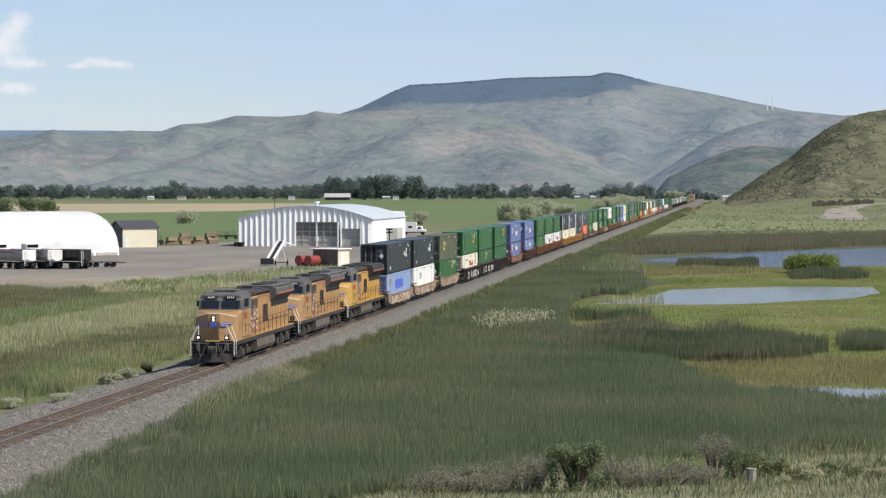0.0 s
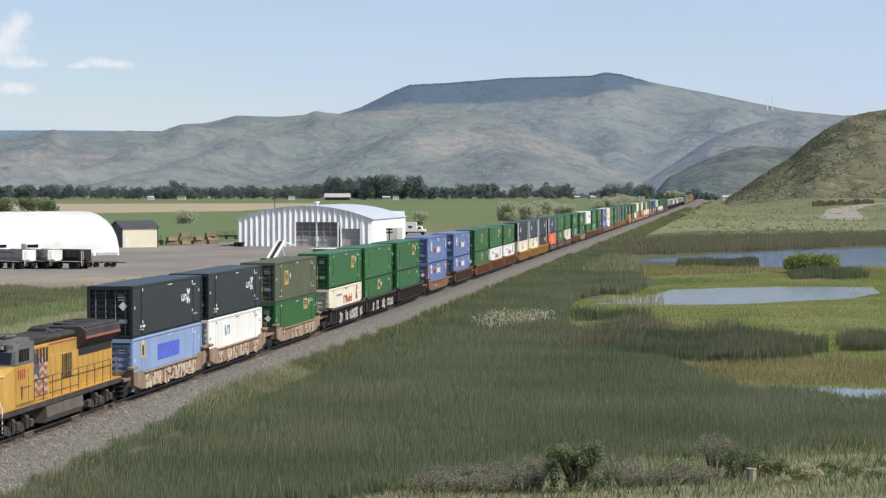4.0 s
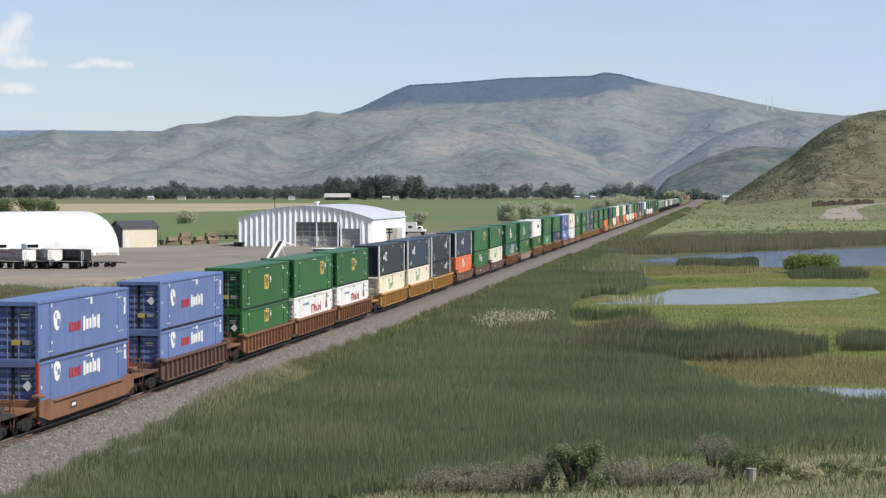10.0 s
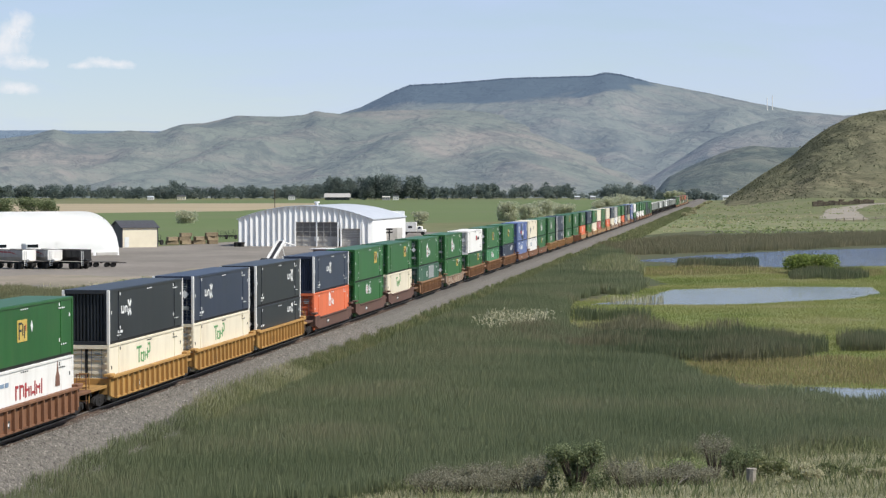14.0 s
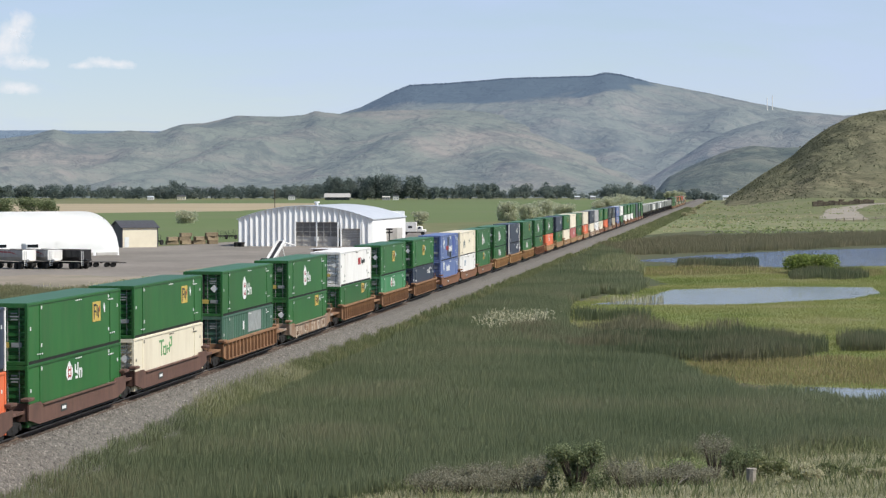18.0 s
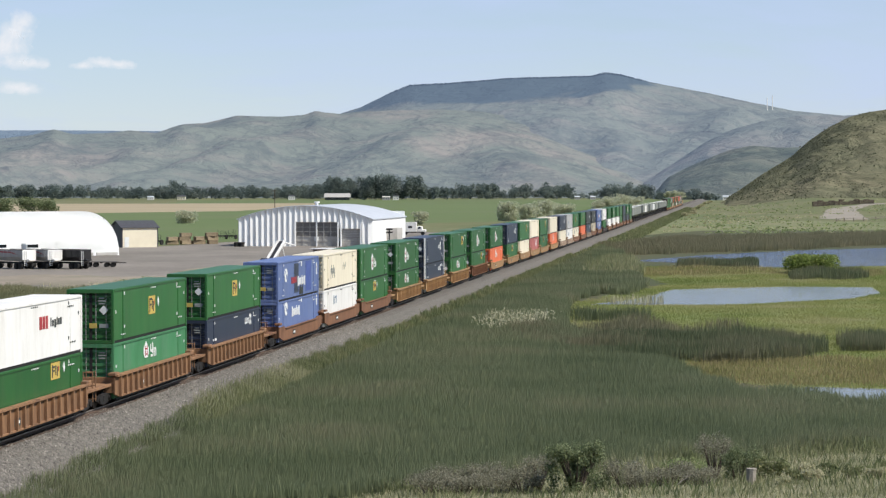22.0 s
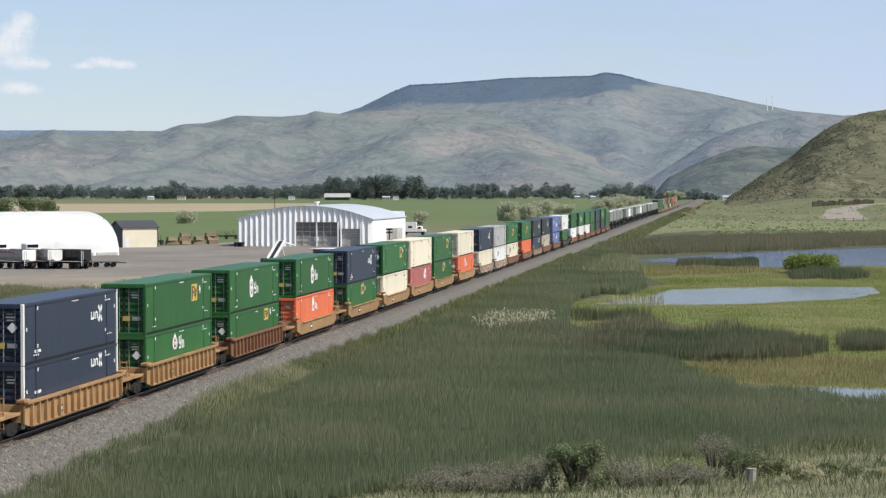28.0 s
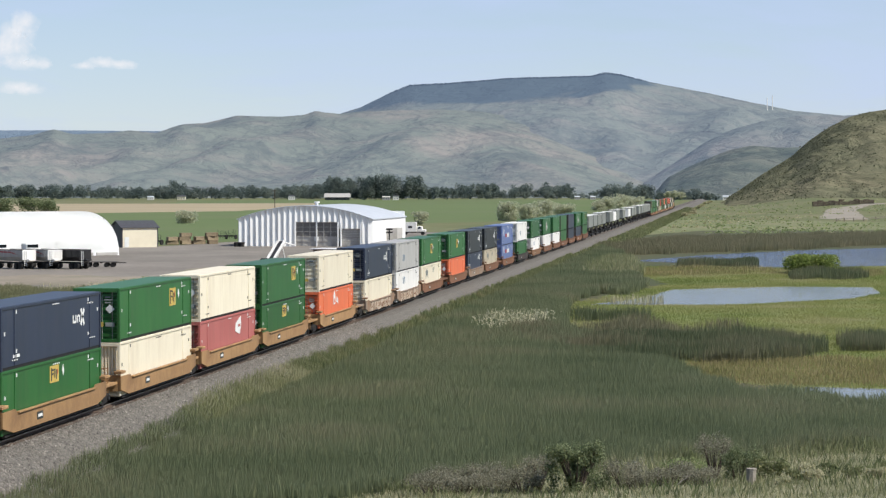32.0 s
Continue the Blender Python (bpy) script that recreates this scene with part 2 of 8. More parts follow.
M_BALLAST = surface("ballast_gravel", (0.182, 0.166, 0.143), (0.070, 0.063, 0.054), 0.9, 0, 5.0, 13.0, 1.0, 0)
M_STONE = surface("ballast_stone", (0.25, 0.23, 0.20), (0.095, 0.087, 0.076), 0.9, 0, 3, 20, 0.3, 0.5, island=True)
M_RAIL = surface("rail_steel", (0.12, 0.08, 0.055), (0.08, 0.052, 0.036), 0.8, 0.0, 2, 30, 0.1, 0)
M_RAILTOP = surface("polished_rail_head", (0.33, 0.29, 0.25), (0.26, 0.225, 0.19), 0.5, 0.7, 2, 30, 0.02, 0)
M_TIE = surface("weathered_tie_wood", (0.13, 0.09, 0.068), (0.075, 0.052, 0.04), 0.9, 0, 3, 40, 0.4, 0.3, (6, 1, 1))
M_GROUND = surface("grassy_ground", (0.095, 0.122, 0.040), (0.150, 0.142, 0.062), 0.95, 0, 0.022, 0.35, 0.3, 0, (1, 0.35, 1), (0.23, 0.20, 0.115), 0.6)
M_WETGROUND = surface("marsh_ground", (0.058, 0.070, 0.026), (0.085, 0.080, 0.038), 0.95, 0, 0.06, 0.8, 0.3, 0)
M_MEADOW = surface("meadow_ground", (0.135, 0.162, 0.042), (0.17, 0.165, 0.055), 0.95, 0, 0.07, 1.2, 0.4, 0, dirt=(0.08, 0.095, 0.03), dirt_amount=0.7)
M_YARD = surface("yard_gravel", (0.25, 0.22, 0.187), (0.178, 0.155, 0.13), 0.95, 0, 0.035, 1.2, 0.3, 0, (1, 0.6, 1), (0.105, 0.098, 0.075), 0.75)
M_CROP = surface("crop_field", (0.096, 0.136, 0.042), (0.112, 0.15, 0.05), 0.95, 0, 0.008, 0.3, 0.3, 0, dirt=(0.125, 0.135, 0.065), dirt_amount=0.8)
M_STUBBLE = surface("tan_stubble_field", (0.36, 0.29, 0.185), (0.31, 0.255, 0.16), 0.95, 0, 0.012, 0.4, 0.3, 0)
M_PASTURE = surface("dry_pasture", (0.125, 0.155, 0.055), (0.195, 0.185, 0.095), 0.95, 0, 0.02, 0.6, 0.3, 0, dirt=(0.25, 0.225, 0.13), dirt_amount=0.4)
M_DIRT = surface("pale_dirt_road", (0.30, 0.265, 0.215), (0.25, 0.22, 0.175), 0.95, 0, 0.1, 2.0, 0.3, 0)

M_REED = leafy("reed_blades", [(0.148, 0.178, 0.099), (0.19, 0.22, 0.125), (0.225, 0.248, 0.145), (0.275, 0.264, 0.166)], 0.07, 0.6)
M_DARKREED = leafy("dark_bulrush_blades", [(0.105, 0.132, 0.074), (0.145, 0.168, 0.095), (0.185, 0.19, 0.115), (0.24, 0.215, 0.14)], 0.1, 0.7)
M_MEADOWGRASS = leafy("meadow_grass_blades", [(0.19, 0.235, 0.075), (0.255, 0.295, 0.098), (0.325, 0.335, 0.13), (0.42, 0.385, 0.20)], 0.06, 0.9)
M_PALEGRASS = leafy("pale_seed_grass", [(0.31, 0.31, 0.18), (0.45, 0.425, 0.26), (0.62, 0.56, 0.39)], 0.15, 0.4)
M_LEFTGRASS = leafy("tall_trackside_grass", [(0.195, 0.215, 0.105), (0.295, 0.305, 0.15), (0.41, 0.385, 0.215), (0.55, 0.48, 0.31)], 0.06, 0.65)
M_BANKGRASS = leafy("dry_bank_grass", [(0.30, 0.31, 0.18), (0.48, 0.46, 0.29), (0.68, 0.61, 0.44)], 0.3, 0.5)
M_LEAF = leafy("dark_green_leaves", [(0.10, 0.13, 0.066), (0.185, 0.22, 0.115), (0.32, 0.35, 0.20)], 0.8, 0.35)
M_BRIGHTLEAF = leafy("fresh_green_leaves", [(0.13, 0.185, 0.05), (0.22, 0.275, 0.078), (0.34, 0.375, 0.135)], 0.5, 0.4)
M_GREYLEAF = leafy("silver_olive_leaves", [(0.34, 0.365, 0.24), (0.48, 0.49, 0.345), (0.64, 0.63, 0.48)], 0.2, 0.4)
M_SAGE = leafy("sagebrush_leaves", [(0.17, 0.165, 0.115), (0.27, 0.26, 0.185), (0.40, 0.375, 0.285)], 0.6, 0.35)
# Leaf colours greyed and blued to carry the haze of distance.
M_WOODS = leafy("haze_tinted_woodland", [(0.105, 0.138, 0.132), (0.155, 0.188, 0.168), (0.215, 0.245, 0.21)], 0.045, 0.8)
M_EDGE = leafy("bank_edge_grass", [(0.13, 0.16, 0.075), (0.20, 0.225, 0.11), (0.34, 0.32, 0.18)], 0.2, 0.5)
M_STRAWGRASS = leafy("straw_tall_grass", [(0.34, 0.36, 0.19), (0.48, 0.47, 0.27), (0.64, 0.58, 0.40)], 0.1, 0.5)
M_LUSHGRASS = leafy("lush_green_grass", [(0.195, 0.25, 0.11), (0.285, 0.335, 0.155), (0.42, 0.435, 0.24)], 0.1, 0.5)
M_WARMGRASS = leafy("orange_brown_sedge", [(0.22, 0.21, 0.10), (0.31, 0.275, 0.135), (0.42, 0.345, 0.19)], 0.12, 0.5)
M_BROWNSEDGE = leafy("red_brown_sedge", [(0.165, 0.168, 0.102), (0.225, 0.213, 0.134), (0.295, 0.262, 0.172)], 0.12, 0.5)
M_FLOWER = leafy("whitish_flower_heads", [(0.42, 0.41, 0.24), (0.58, 0.55, 0.37), (0.78, 0.73, 0.56)], 0.3, 0.4)
M_EDGEPALE = leafy("pale_bank_edge_grass", [(0.18, 0.205, 0.10), (0.28, 0.295, 0.16), (0.44, 0.415, 0.26)], 0.15, 0.55)
M_BRUSH = leafy("hill_brush", [(0.10, 0.108, 0.066), (0.13, 0.135, 0.084), (0.16, 0.16, 0.105)], 0.05, 0.4)
M_VERGE = surface("dry_verge_soil", (0.27, 0.215, 0.14), (0.20, 0.175, 0.105), 0.95, 0, 0.15, 2.0, 0.4, 0, dirt=(0.13, 0.14, 0.06), dirt_amount=0.8)
M_DRYDIRT = surface("dry_dirt", (0.29, 0.245, 0.185), (0.205, 0.17, 0.128), 0.95, 0, 0.1, 1.5, 0.3, 0, (1, 0.4, 1), (0.15, 0.145, 0.085), 0.9)
M_OLIVEGRASS = leafy("dull_olive_grass", [(0.17, 0.175, 0.095), (0.235, 0.235, 0.13), (0.33, 0.31, 0.185)], 0.12, 0.5)
M_BARK = surface("grey_bark", (0.13, 0.10, 0.075), (0.08, 0.062, 0.048), 0.9, 0, 4, 30, 0.5)
M_DEADWOOD = surface("bleached_deadwood", (0.36, 0.32, 0.27), (0.26, 0.23, 0.19), 0.9, 0, 6, 40, 0.3)


def hill_stuff(name, base, pale, darkc, forest=None, top=0.0, glow=0.0):
    """Range land: sage green with pale and dark sweeps; woods above a height, where the mountain has them. glow: bluish
    emission for distance haze.
    """
    m = bpy.data.materials.new(name)
    m.use_nodes = True
    n, l = m.node_tree.nodes, m.node_tree.links
    p = n["Principled BSDF"]
    p.inputs["Roughness"].default_value, p.inputs["Specular IOR Level"].default_value = 1.0, 0.0
    g = n.new("ShaderNodeNewGeometry")

    def noise_of(scale, detail, stretch=(1, 1, 1), lo=0.4, hi=0.65):
        mpn = n.new("ShaderNodeMapping")
        mpn.inputs["Scale"].default_value = stretch
        l.new(g.outputs["Position"], mpn.inputs["Vector"])
        q = n.new("ShaderNodeTexNoise")
        q.inputs["Scale"].default_value, q.inputs["Detail"].default_value = scale, detail
        q.inputs["Roughness"].default_value = 0.62
        l.new(mpn.outputs["Vector"], q.inputs["Vector"])
        r = n.new("ShaderNodeMapRange")
        r.inputs["From Min"].default_value, r.inputs["From Max"].default_value = lo, hi
        l.new(q.outputs["Fac"], r.inputs["Value"])
        return r.outputs["Result"]

    col = None
    for c, fac in ((pale, noise_of(0.004, 8, (1, 0.9, 2.5), 0.48, 0.66)), (darkc, noise_of(0.007, 9, (1, 0.8, 2.5), 0.53, 0.68)), (darkc, noise_of(0.035, 7, (1, 0.25, 2.5), 0.55, 0.85)), (pale, noise_of(0.012, 9, (1, 0.9, 3), 0.55, 0.80)), (darkc, noise_of(0.16, 5, (1, 0.3, 2), 0.62, 0.86))):
        mx = n.new("ShaderNodeMix")
        mx.data_type = "RGBA"
        if col:
            l.new(col, mx.inputs["A"])
        else:
            mx.inputs["A"].default_value = (*base, 1)
        mx.inputs["B"].default_value = (*c, 1)
        l.new(fac, mx.inputs["Factor"])
        col = mx.outputs["Result"]
    # dark brush along winding draws
    for scale, reach, amount in ((0.0045, 0.028, 0.55), (0.011, 0.030, 0.45)):
        mpn = n.new("ShaderNodeMapping")
        mpn.inputs["Scale"].default_value = (1, 0.55, 2.2)
        l.new(g.outputs["Position"], mpn.inputs["Vector"])
        q = n.new("ShaderNodeTexNoise")
        q.inputs["Scale"].default_value, q.inputs["Detail"].default_value = scale, 6
        q.inputs["Roughness"].default_value, q.inputs["Distortion"].default_value = 0.58, 0.8
        l.new(mpn.outputs["Vector"], q.inputs["Vector"])
        off = n.new("ShaderNodeMath")
        off.operation = "SUBTRACT"
        off.inputs[1].default_value = 0.5
        l.new(q.outputs["Fac"], off.inputs[0])
        ab = n.new("ShaderNodeMath")
        ab.operation = "ABSOLUTE"
        l.new(off.outputs[0], ab.inputs[0])
        r = n.new("ShaderNodeMapRange")
        r.inputs["From Min"].default_value, r.inputs["From Max"].default_value = reach, 0.0
        r.inputs["To Max"].default_value = amount
        l.new(ab.outputs[0], r.inputs["Value"])
        mx = n.new("ShaderNodeMix")
        mx.data_type = "RGBA"
        mx.inputs["B"].default_value = (*[v * 0.72 for v in darkc], 1)
        l.new(col, mx.inputs["A"])
        l.new(r.outputs["Result"], mx.inputs["Factor"])
        col = mx.outputs["Result"]
    if forest:
        sx = n.new("ShaderNodeSeparateXYZ")
        l.new(g.outputs["Position"], sx.inputs[0])
        no = n.new("ShaderNodeTexNoise")
        no.inputs["Scale"].default_value, no.inputs["Detail"].default_value = 0.006, 8
        l.new(g.outputs["Position"], no.inputs["Vector"])
        ad = n.new("ShaderNodeMath")
        ad.operation = "MULTIPLY_ADD"
        ad.inputs[1].default_value = 95.0
        l.new(no.outputs["Fac"], ad.inputs[0])
        l.new(sx.outputs["Z"], ad.inputs[2])
        rr = n.new("ShaderNodeMapRange")
        rr.inputs["From Min"].default_value, rr.inputs["From Max"].default_value = top + 36, top + 50
        # the lower edge of the woods climbs to one side
        side = n.new("ShaderNodeVectorMath")
        side.operation = "DOT_PRODUCT"
        side.inputs[1].default_value = (0.9919, 0.1270, 0.0)
        l.new(g.outputs["Position"], side.inputs[0])
        climb = n.new("ShaderNodeMapRange")
        climb.inputs["From Min"].default_value, climb.inputs["From Max"].default_value = 160.0, 500.0
        climb.inputs["To Min"].default_value, climb.inputs["To Max"].default_value = 0.0, -72.0
        l.new(side.outputs["Value"], climb.inputs["Value"])
        low = n.new("ShaderNodeMath")
        l.new(ad.outputs[0], low.inputs[0])
        l.new(climb.outputs["Result"], low.inputs[1])
        l.new(low.outputs[0], rr.inputs["Value"])
        mx = n.new("ShaderNodeMix")
        mx.data_type = "RGBA"
        mx.inputs["B"].default_value = (*forest, 1)
        l.new(col, mx.inputs["A"])
        l.new(rr.outputs["Result"], mx.inputs["Factor"])
        col = mx.outputs["Result"]
    l.new(col, p.inputs["Base Color"])
    rg = n.new("ShaderNodeTexNoise")
    rg.inputs["Scale"].default_value, rg.inputs["Detail"].default_value, rg.inputs["Roughness"].default_value = 0.03, 8, 0.6
    rg.inputs["Distortion"].default_value = 0.6
    l.new(g.outputs["Position"], rg.inputs["Vector"])
    bp = n.new("ShaderNodeBump")
    bp.inputs["Strength"].default_value, bp.inputs["Distance"].default_value = 0.9, 14.0
    l.new(rg.outputs["Fac"], bp.inputs["Height"])
    l.new(bp.outputs["Normal"], p.inputs["Normal"])
    # distance haze, put in as bluish emission
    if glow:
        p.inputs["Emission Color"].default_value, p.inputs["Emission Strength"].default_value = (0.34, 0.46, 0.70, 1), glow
    return m


# Far hills carry their haze in glow and in blue-grey woods and plateau colours.
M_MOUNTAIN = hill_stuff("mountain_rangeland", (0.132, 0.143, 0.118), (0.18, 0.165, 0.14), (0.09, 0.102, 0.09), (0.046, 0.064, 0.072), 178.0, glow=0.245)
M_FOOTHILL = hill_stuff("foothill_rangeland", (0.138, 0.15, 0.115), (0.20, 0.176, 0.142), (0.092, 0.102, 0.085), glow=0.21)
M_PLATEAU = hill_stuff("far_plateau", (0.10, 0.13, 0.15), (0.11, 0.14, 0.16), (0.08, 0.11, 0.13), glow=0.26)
M_NEARHILL = hill_stuff("sage_hillside", (0.150, 0.148, 0.096), (0.21, 0.19, 0.125), (0.098, 0.105, 0.068))
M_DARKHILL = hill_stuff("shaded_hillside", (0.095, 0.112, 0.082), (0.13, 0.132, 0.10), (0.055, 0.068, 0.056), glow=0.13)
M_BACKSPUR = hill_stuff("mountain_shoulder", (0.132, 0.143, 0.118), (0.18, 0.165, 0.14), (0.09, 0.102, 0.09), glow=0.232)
M_WHITEMETAL = surface("white_metal_cladding", (0.91, 0.905, 0.88), (0.87, 0.865, 0.84), 0.5, 0, 0.6, 12, 0.02, 0.03, (1, 1, 0.3), (0.5, 0.46, 0.40), 0.22)
M_ROOFMETAL = surface("grey_roof_metal", (0.56, 0.585, 0.62), (0.49, 0.515, 0.55), 0.5, 0.1, 0.4, 10, 0.04, 0)
M_FABRIC = surface("white_fabric_cover", (0.92, 0.92, 0.90), (0.89, 0.89, 0.87), 0.7, 0, 0.3, 10, 0.02, 0)
M_TANMETAL = surface("tan_metal_cladding", (0.74, 0.67, 0.51), (0.69, 0.62, 0.47), 0.6, 0, 0.6, 12, 0.02, 0)
M_DARKTRIM = surface("dark_grey_trim", (0.075, 0.075, 0.085), (0.055, 0.055, 0.06), 0.6, 0, 2, 20, 0.02, 0)
M_DOORGREY = surface("dusty_grey_panel", (0.46, 0.44, 0.41), (0.36, 0.34, 0.31), 0.6, 0, 1, 15, 0.04, 0.15)
M_DARKPANE = glassy("dusty_dark_pane", (0.13, 0.12, 0.11), 0.4)
M_WOODGREY = surface("grey_board_wood", (0.20, 0.165, 0.13), (0.13, 0.105, 0.085), 0.85, 0, 2, 30, 0.3, 0.2)
M_DARKTIMBER = surface("dark_old_timber", (0.085, 0.062, 0.048), (0.05, 0.038, 0.03), 0.9, 0, 2, 30, 0.3, 0.25)
M_HAY = surface("straw_bale", (0.26, 0.205, 0.13), (0.18, 0.14, 0.09), 0.95, 0, 2, 15, 0.5, 0.3)
M_BLACKPAINT = surface("black_truck_paint", (0.018, 0.018, 0.019), (0.028, 0.026, 0.025), 0.5, 0, 2, 20, 0.05, 0.1)
M_TANKRED = surface("red_tank_paint", (0.30, 0.06, 0.048), (0.24, 0.045, 0.036), 0.5, 0, 1.5, 20, 0.05, 0.05)
M_RUBBER = surface("black_rubber", (0.02, 0.019, 0.018), None, 0.85, 0, 4, 30, 0.1)


def water_look(name, col, ripple):
    m = bpy.data.materials.new(name)
    m.use_nodes = True
    n, l = m.node_tree.nodes, m.node_tree.links
    p = n["Principled BSDF"]
    p.inputs["Base Color"].default_value = (*col, 1)
    p.inputs["Roughness"].default_value, p.inputs["IOR"].default_value = 0.06, 1.33
    g = n.new("ShaderNodeNewGeometry")
    mpn = n.new("ShaderNodeMapping")
    mpn.inputs["Scale"].default_value = (1.2, 0.5, 1)
    l.new(g.outputs["Position"], mpn.inputs["Vector"])
    q = n.new("ShaderNodeTexNoise")
    q.inputs["Scale"].default_value, q.inputs["Detail"].default_value = 3.0, 4
    l.new(mpn.outputs["Vector"], q.inputs["Vector"])
    b = n.new("ShaderNodeBump")
    b.inputs["Strength"].default_value, b.inputs["Distance"].default_value = 1.0, ripple
    l.new(q.outputs["Fac"], b.inputs["Height"])
    l.new(b.outputs["Normal"], p.inputs["Normal"])
    return m


M_WATER = water_look("rippled_pond_water", (0.03, 0.06, 0.15), 0.17)
M_STILLWATER = water_look("still_pond_water", (0.16, 0.172, 0.18), 0.045)


def cloud_look():
    """Bright vapour of the sky, dense in the middle and fraying outwards; emission stands in for sunlight on it."""
    m = bpy.data.materials.new("cloud_vapour")
    m.use_nodes = True
    n, l = m.node_tree.nodes, m.node_tree.links
    n.remove(n["Principled BSDF"])
    a, tr, b = (n.new("ShaderNode" + k) for k in ("Emission", "BsdfTransparent", "MixShader"))
    a.inputs["Color"].default_value, a.inputs["Strength"].default_value = (0.88, 0.885, 0.92, 1), 1.0
    co = n.new("ShaderNodeTexCoord")
    ln = n.new("ShaderNodeVectorMath")
    ln.operation = "LENGTH"
    l.new(co.outputs["Object"], ln.inputs[0])
    g = n.new("ShaderNodeNewGeometry")
    no = n.new("ShaderNodeTexNoise")
    no.inputs["Scale"].default_value, no.inputs["Detail"].default_value, no.inputs["Roughness"].default_value = 0.045, 7, 0.62
    l.new(g.outputs["Position"], no.inputs["Vector"])
    ad = n.new("ShaderNodeMath")
    ad.operation = "MULTIPLY_ADD"
    ad.inputs[1].default_value = 1.5
    l.new(no.outputs["Fac"], ad.inputs[0])
    l.new(ln.outputs["Value"], ad.inputs[2])
    r = n.new("ShaderNodeMapRange")
    r.inputs["From Min"].default_value, r.inputs["From Max"].default_value = 1.78, 0.80
    r.inputs["To Max"].default_value = 0.74
    l.new(ad.outputs[0], r.inputs["Value"])
    l.new(r.outputs["Result"], b.inputs["Fac"])
    l.new(tr.outputs[0], b.inputs[1])
    l.new(a.outputs[0], b.inputs[2])
    l.new(b.outputs[0], n["Material Output"].inputs["Surface"])
    return m


M_CLOUD = cloud_look()


# ---------------------------------------------------------------- mesh helpers
def raw_mesh(name, verts, faces, material, smooth=False):
    """A mesh from arrays; all faces have the same number of corners."""
    verts, faces = np.asarray(verts, dtype=np.float32), np.asarray(faces, dtype=np.int32)
    me = bpy.data.meshes.new(name)
    k = faces.shape[1]
    me.vertices.add(len(verts))
    me.vertices.foreach_set("co", verts.ravel())
    me.loops.add(faces.size)
    me.loops.foreach_set("vertex_index", faces.ravel())
    me.polygons.add(len(faces))
    me.polygons.foreach_set("loop_start", np.arange(0, faces.size, k, dtype=np.int32))
    me.polygons.foreach_set("loop_total", np.full(len(faces), k, dtype=np.int32))
    if smooth:
        me.polygons.foreach_set("use_smooth", np.ones(len(faces), dtype=bool))
    me.update(calc_edges=True)
    me.validate()
    me.materials.append(material)
    return me


def bm_mesh(name, bm, material, smooth=False):
    me = bpy.data.meshes.new(name)
    bmesh.ops.recalc_face_normals(bm, faces=bm.faces)
    if smooth:
        for f in bm.faces:
            f.smooth = True
    bm.to_mesh(me)
    bm.free()
    me.materials.append(material)
    return me


CACHE = {}


def add_box(bm, c, s, bevel=0.0, rot=None):
    m = Matrix.Translation(c) @ (rot or Matrix()) @ Matrix.Diagonal((*s, 1))
    g = bmesh.ops.create_cube(bm, size=1.0, matrix=m)
    if bevel:
        es = {e for v in g["verts"] for e in v.link_edges}
        bmesh.ops.bevel(bm, geom=list(es), offset=bevel, segments=1, affect="EDGES")


def add_cyl(bm, c, r, length, axis="x", seg=12, r2=None):
    rot = {"x": Matrix.Rotation(radians(90), 4, "Y"), "y": Matrix.Rotation(radians(90), 4, "X"), "z": Matrix()}[axis]
    bmesh.ops.create_cone(bm, cap_ends=True, segments=seg, radius1=r, radius2=r if r2 is None else r2, depth=length, matrix=Matrix.Translation(c) @ rot)


def add_rod(bm, a, b, r, seg=6, r2=None):
    a, b = Vector(a), Vector(b)
    d = b - a
    m = Matrix.Translation((a + b) / 2) @ d.to_track_quat("Z", "Y").to_matrix().to_4x4()
    bmesh.ops.create_cone(bm, cap_ends=True, segments=seg, radius1=r, radius2=r if r2 is None else r2, depth=d.length, matrix=m)


def box_mesh(s, material, bevel=0.02):
    key = ("box", tuple(round(v, 4) for v in s), material.name, bevel)
    if key not in CACHE:
        bm = bmesh.new()
        add_box(bm, (0, 0, 0), s, bevel)
        CACHE[key] = bm_mesh("piece", bm, material)
    return CACHE[key]


def cyl_mesh(r, length, axis, material, seg=14):
    key = ("cyl", round(r, 4), round(length, 4), axis, material.name, seg)
    if key not in CACHE:
        bm = bmesh.new()
        add_cyl(bm, (0, 0, 0), r, length, axis, seg)
        CACHE[key] = bm_mesh("piece", bm, material)
    return CACHE[key]


def put(name, me, parent=None, loc=(0, 0, 0), label="", rot=(0, 0, 0)):
    ob = new(name, me)
    ob.location, ob.rotation_euler = loc, rot
    ob.parent = parent
    if label:
        tagged(ob, label)
    return ob


def part(name, bm, material, parent, label="", smooth=False):
    return put(name, bm_mesh(name, bm, material, smooth), parent, label=label)


def box_part(name, c, s, material, parent, label="", bevel=0.02):
    return put(name, box_mesh(s, material, bevel), parent, c, label)


def prism(bm, outline, y0, y1):
    """A solid between y0 and y1 with the outline given in x, z."""
    a = [bm.verts.new((x, y0, z)) for x, z in outline]
    b = [bm.verts.new((x, y1, z)) for x, z in outline]
    k = len(a)
    bm.faces.new(a)
    bm.faces.new(b[::-1])
    for i in range(k):
        bm.faces.new((a[i], b[i], b[(i + 1) % k], a[(i + 1) % k]))


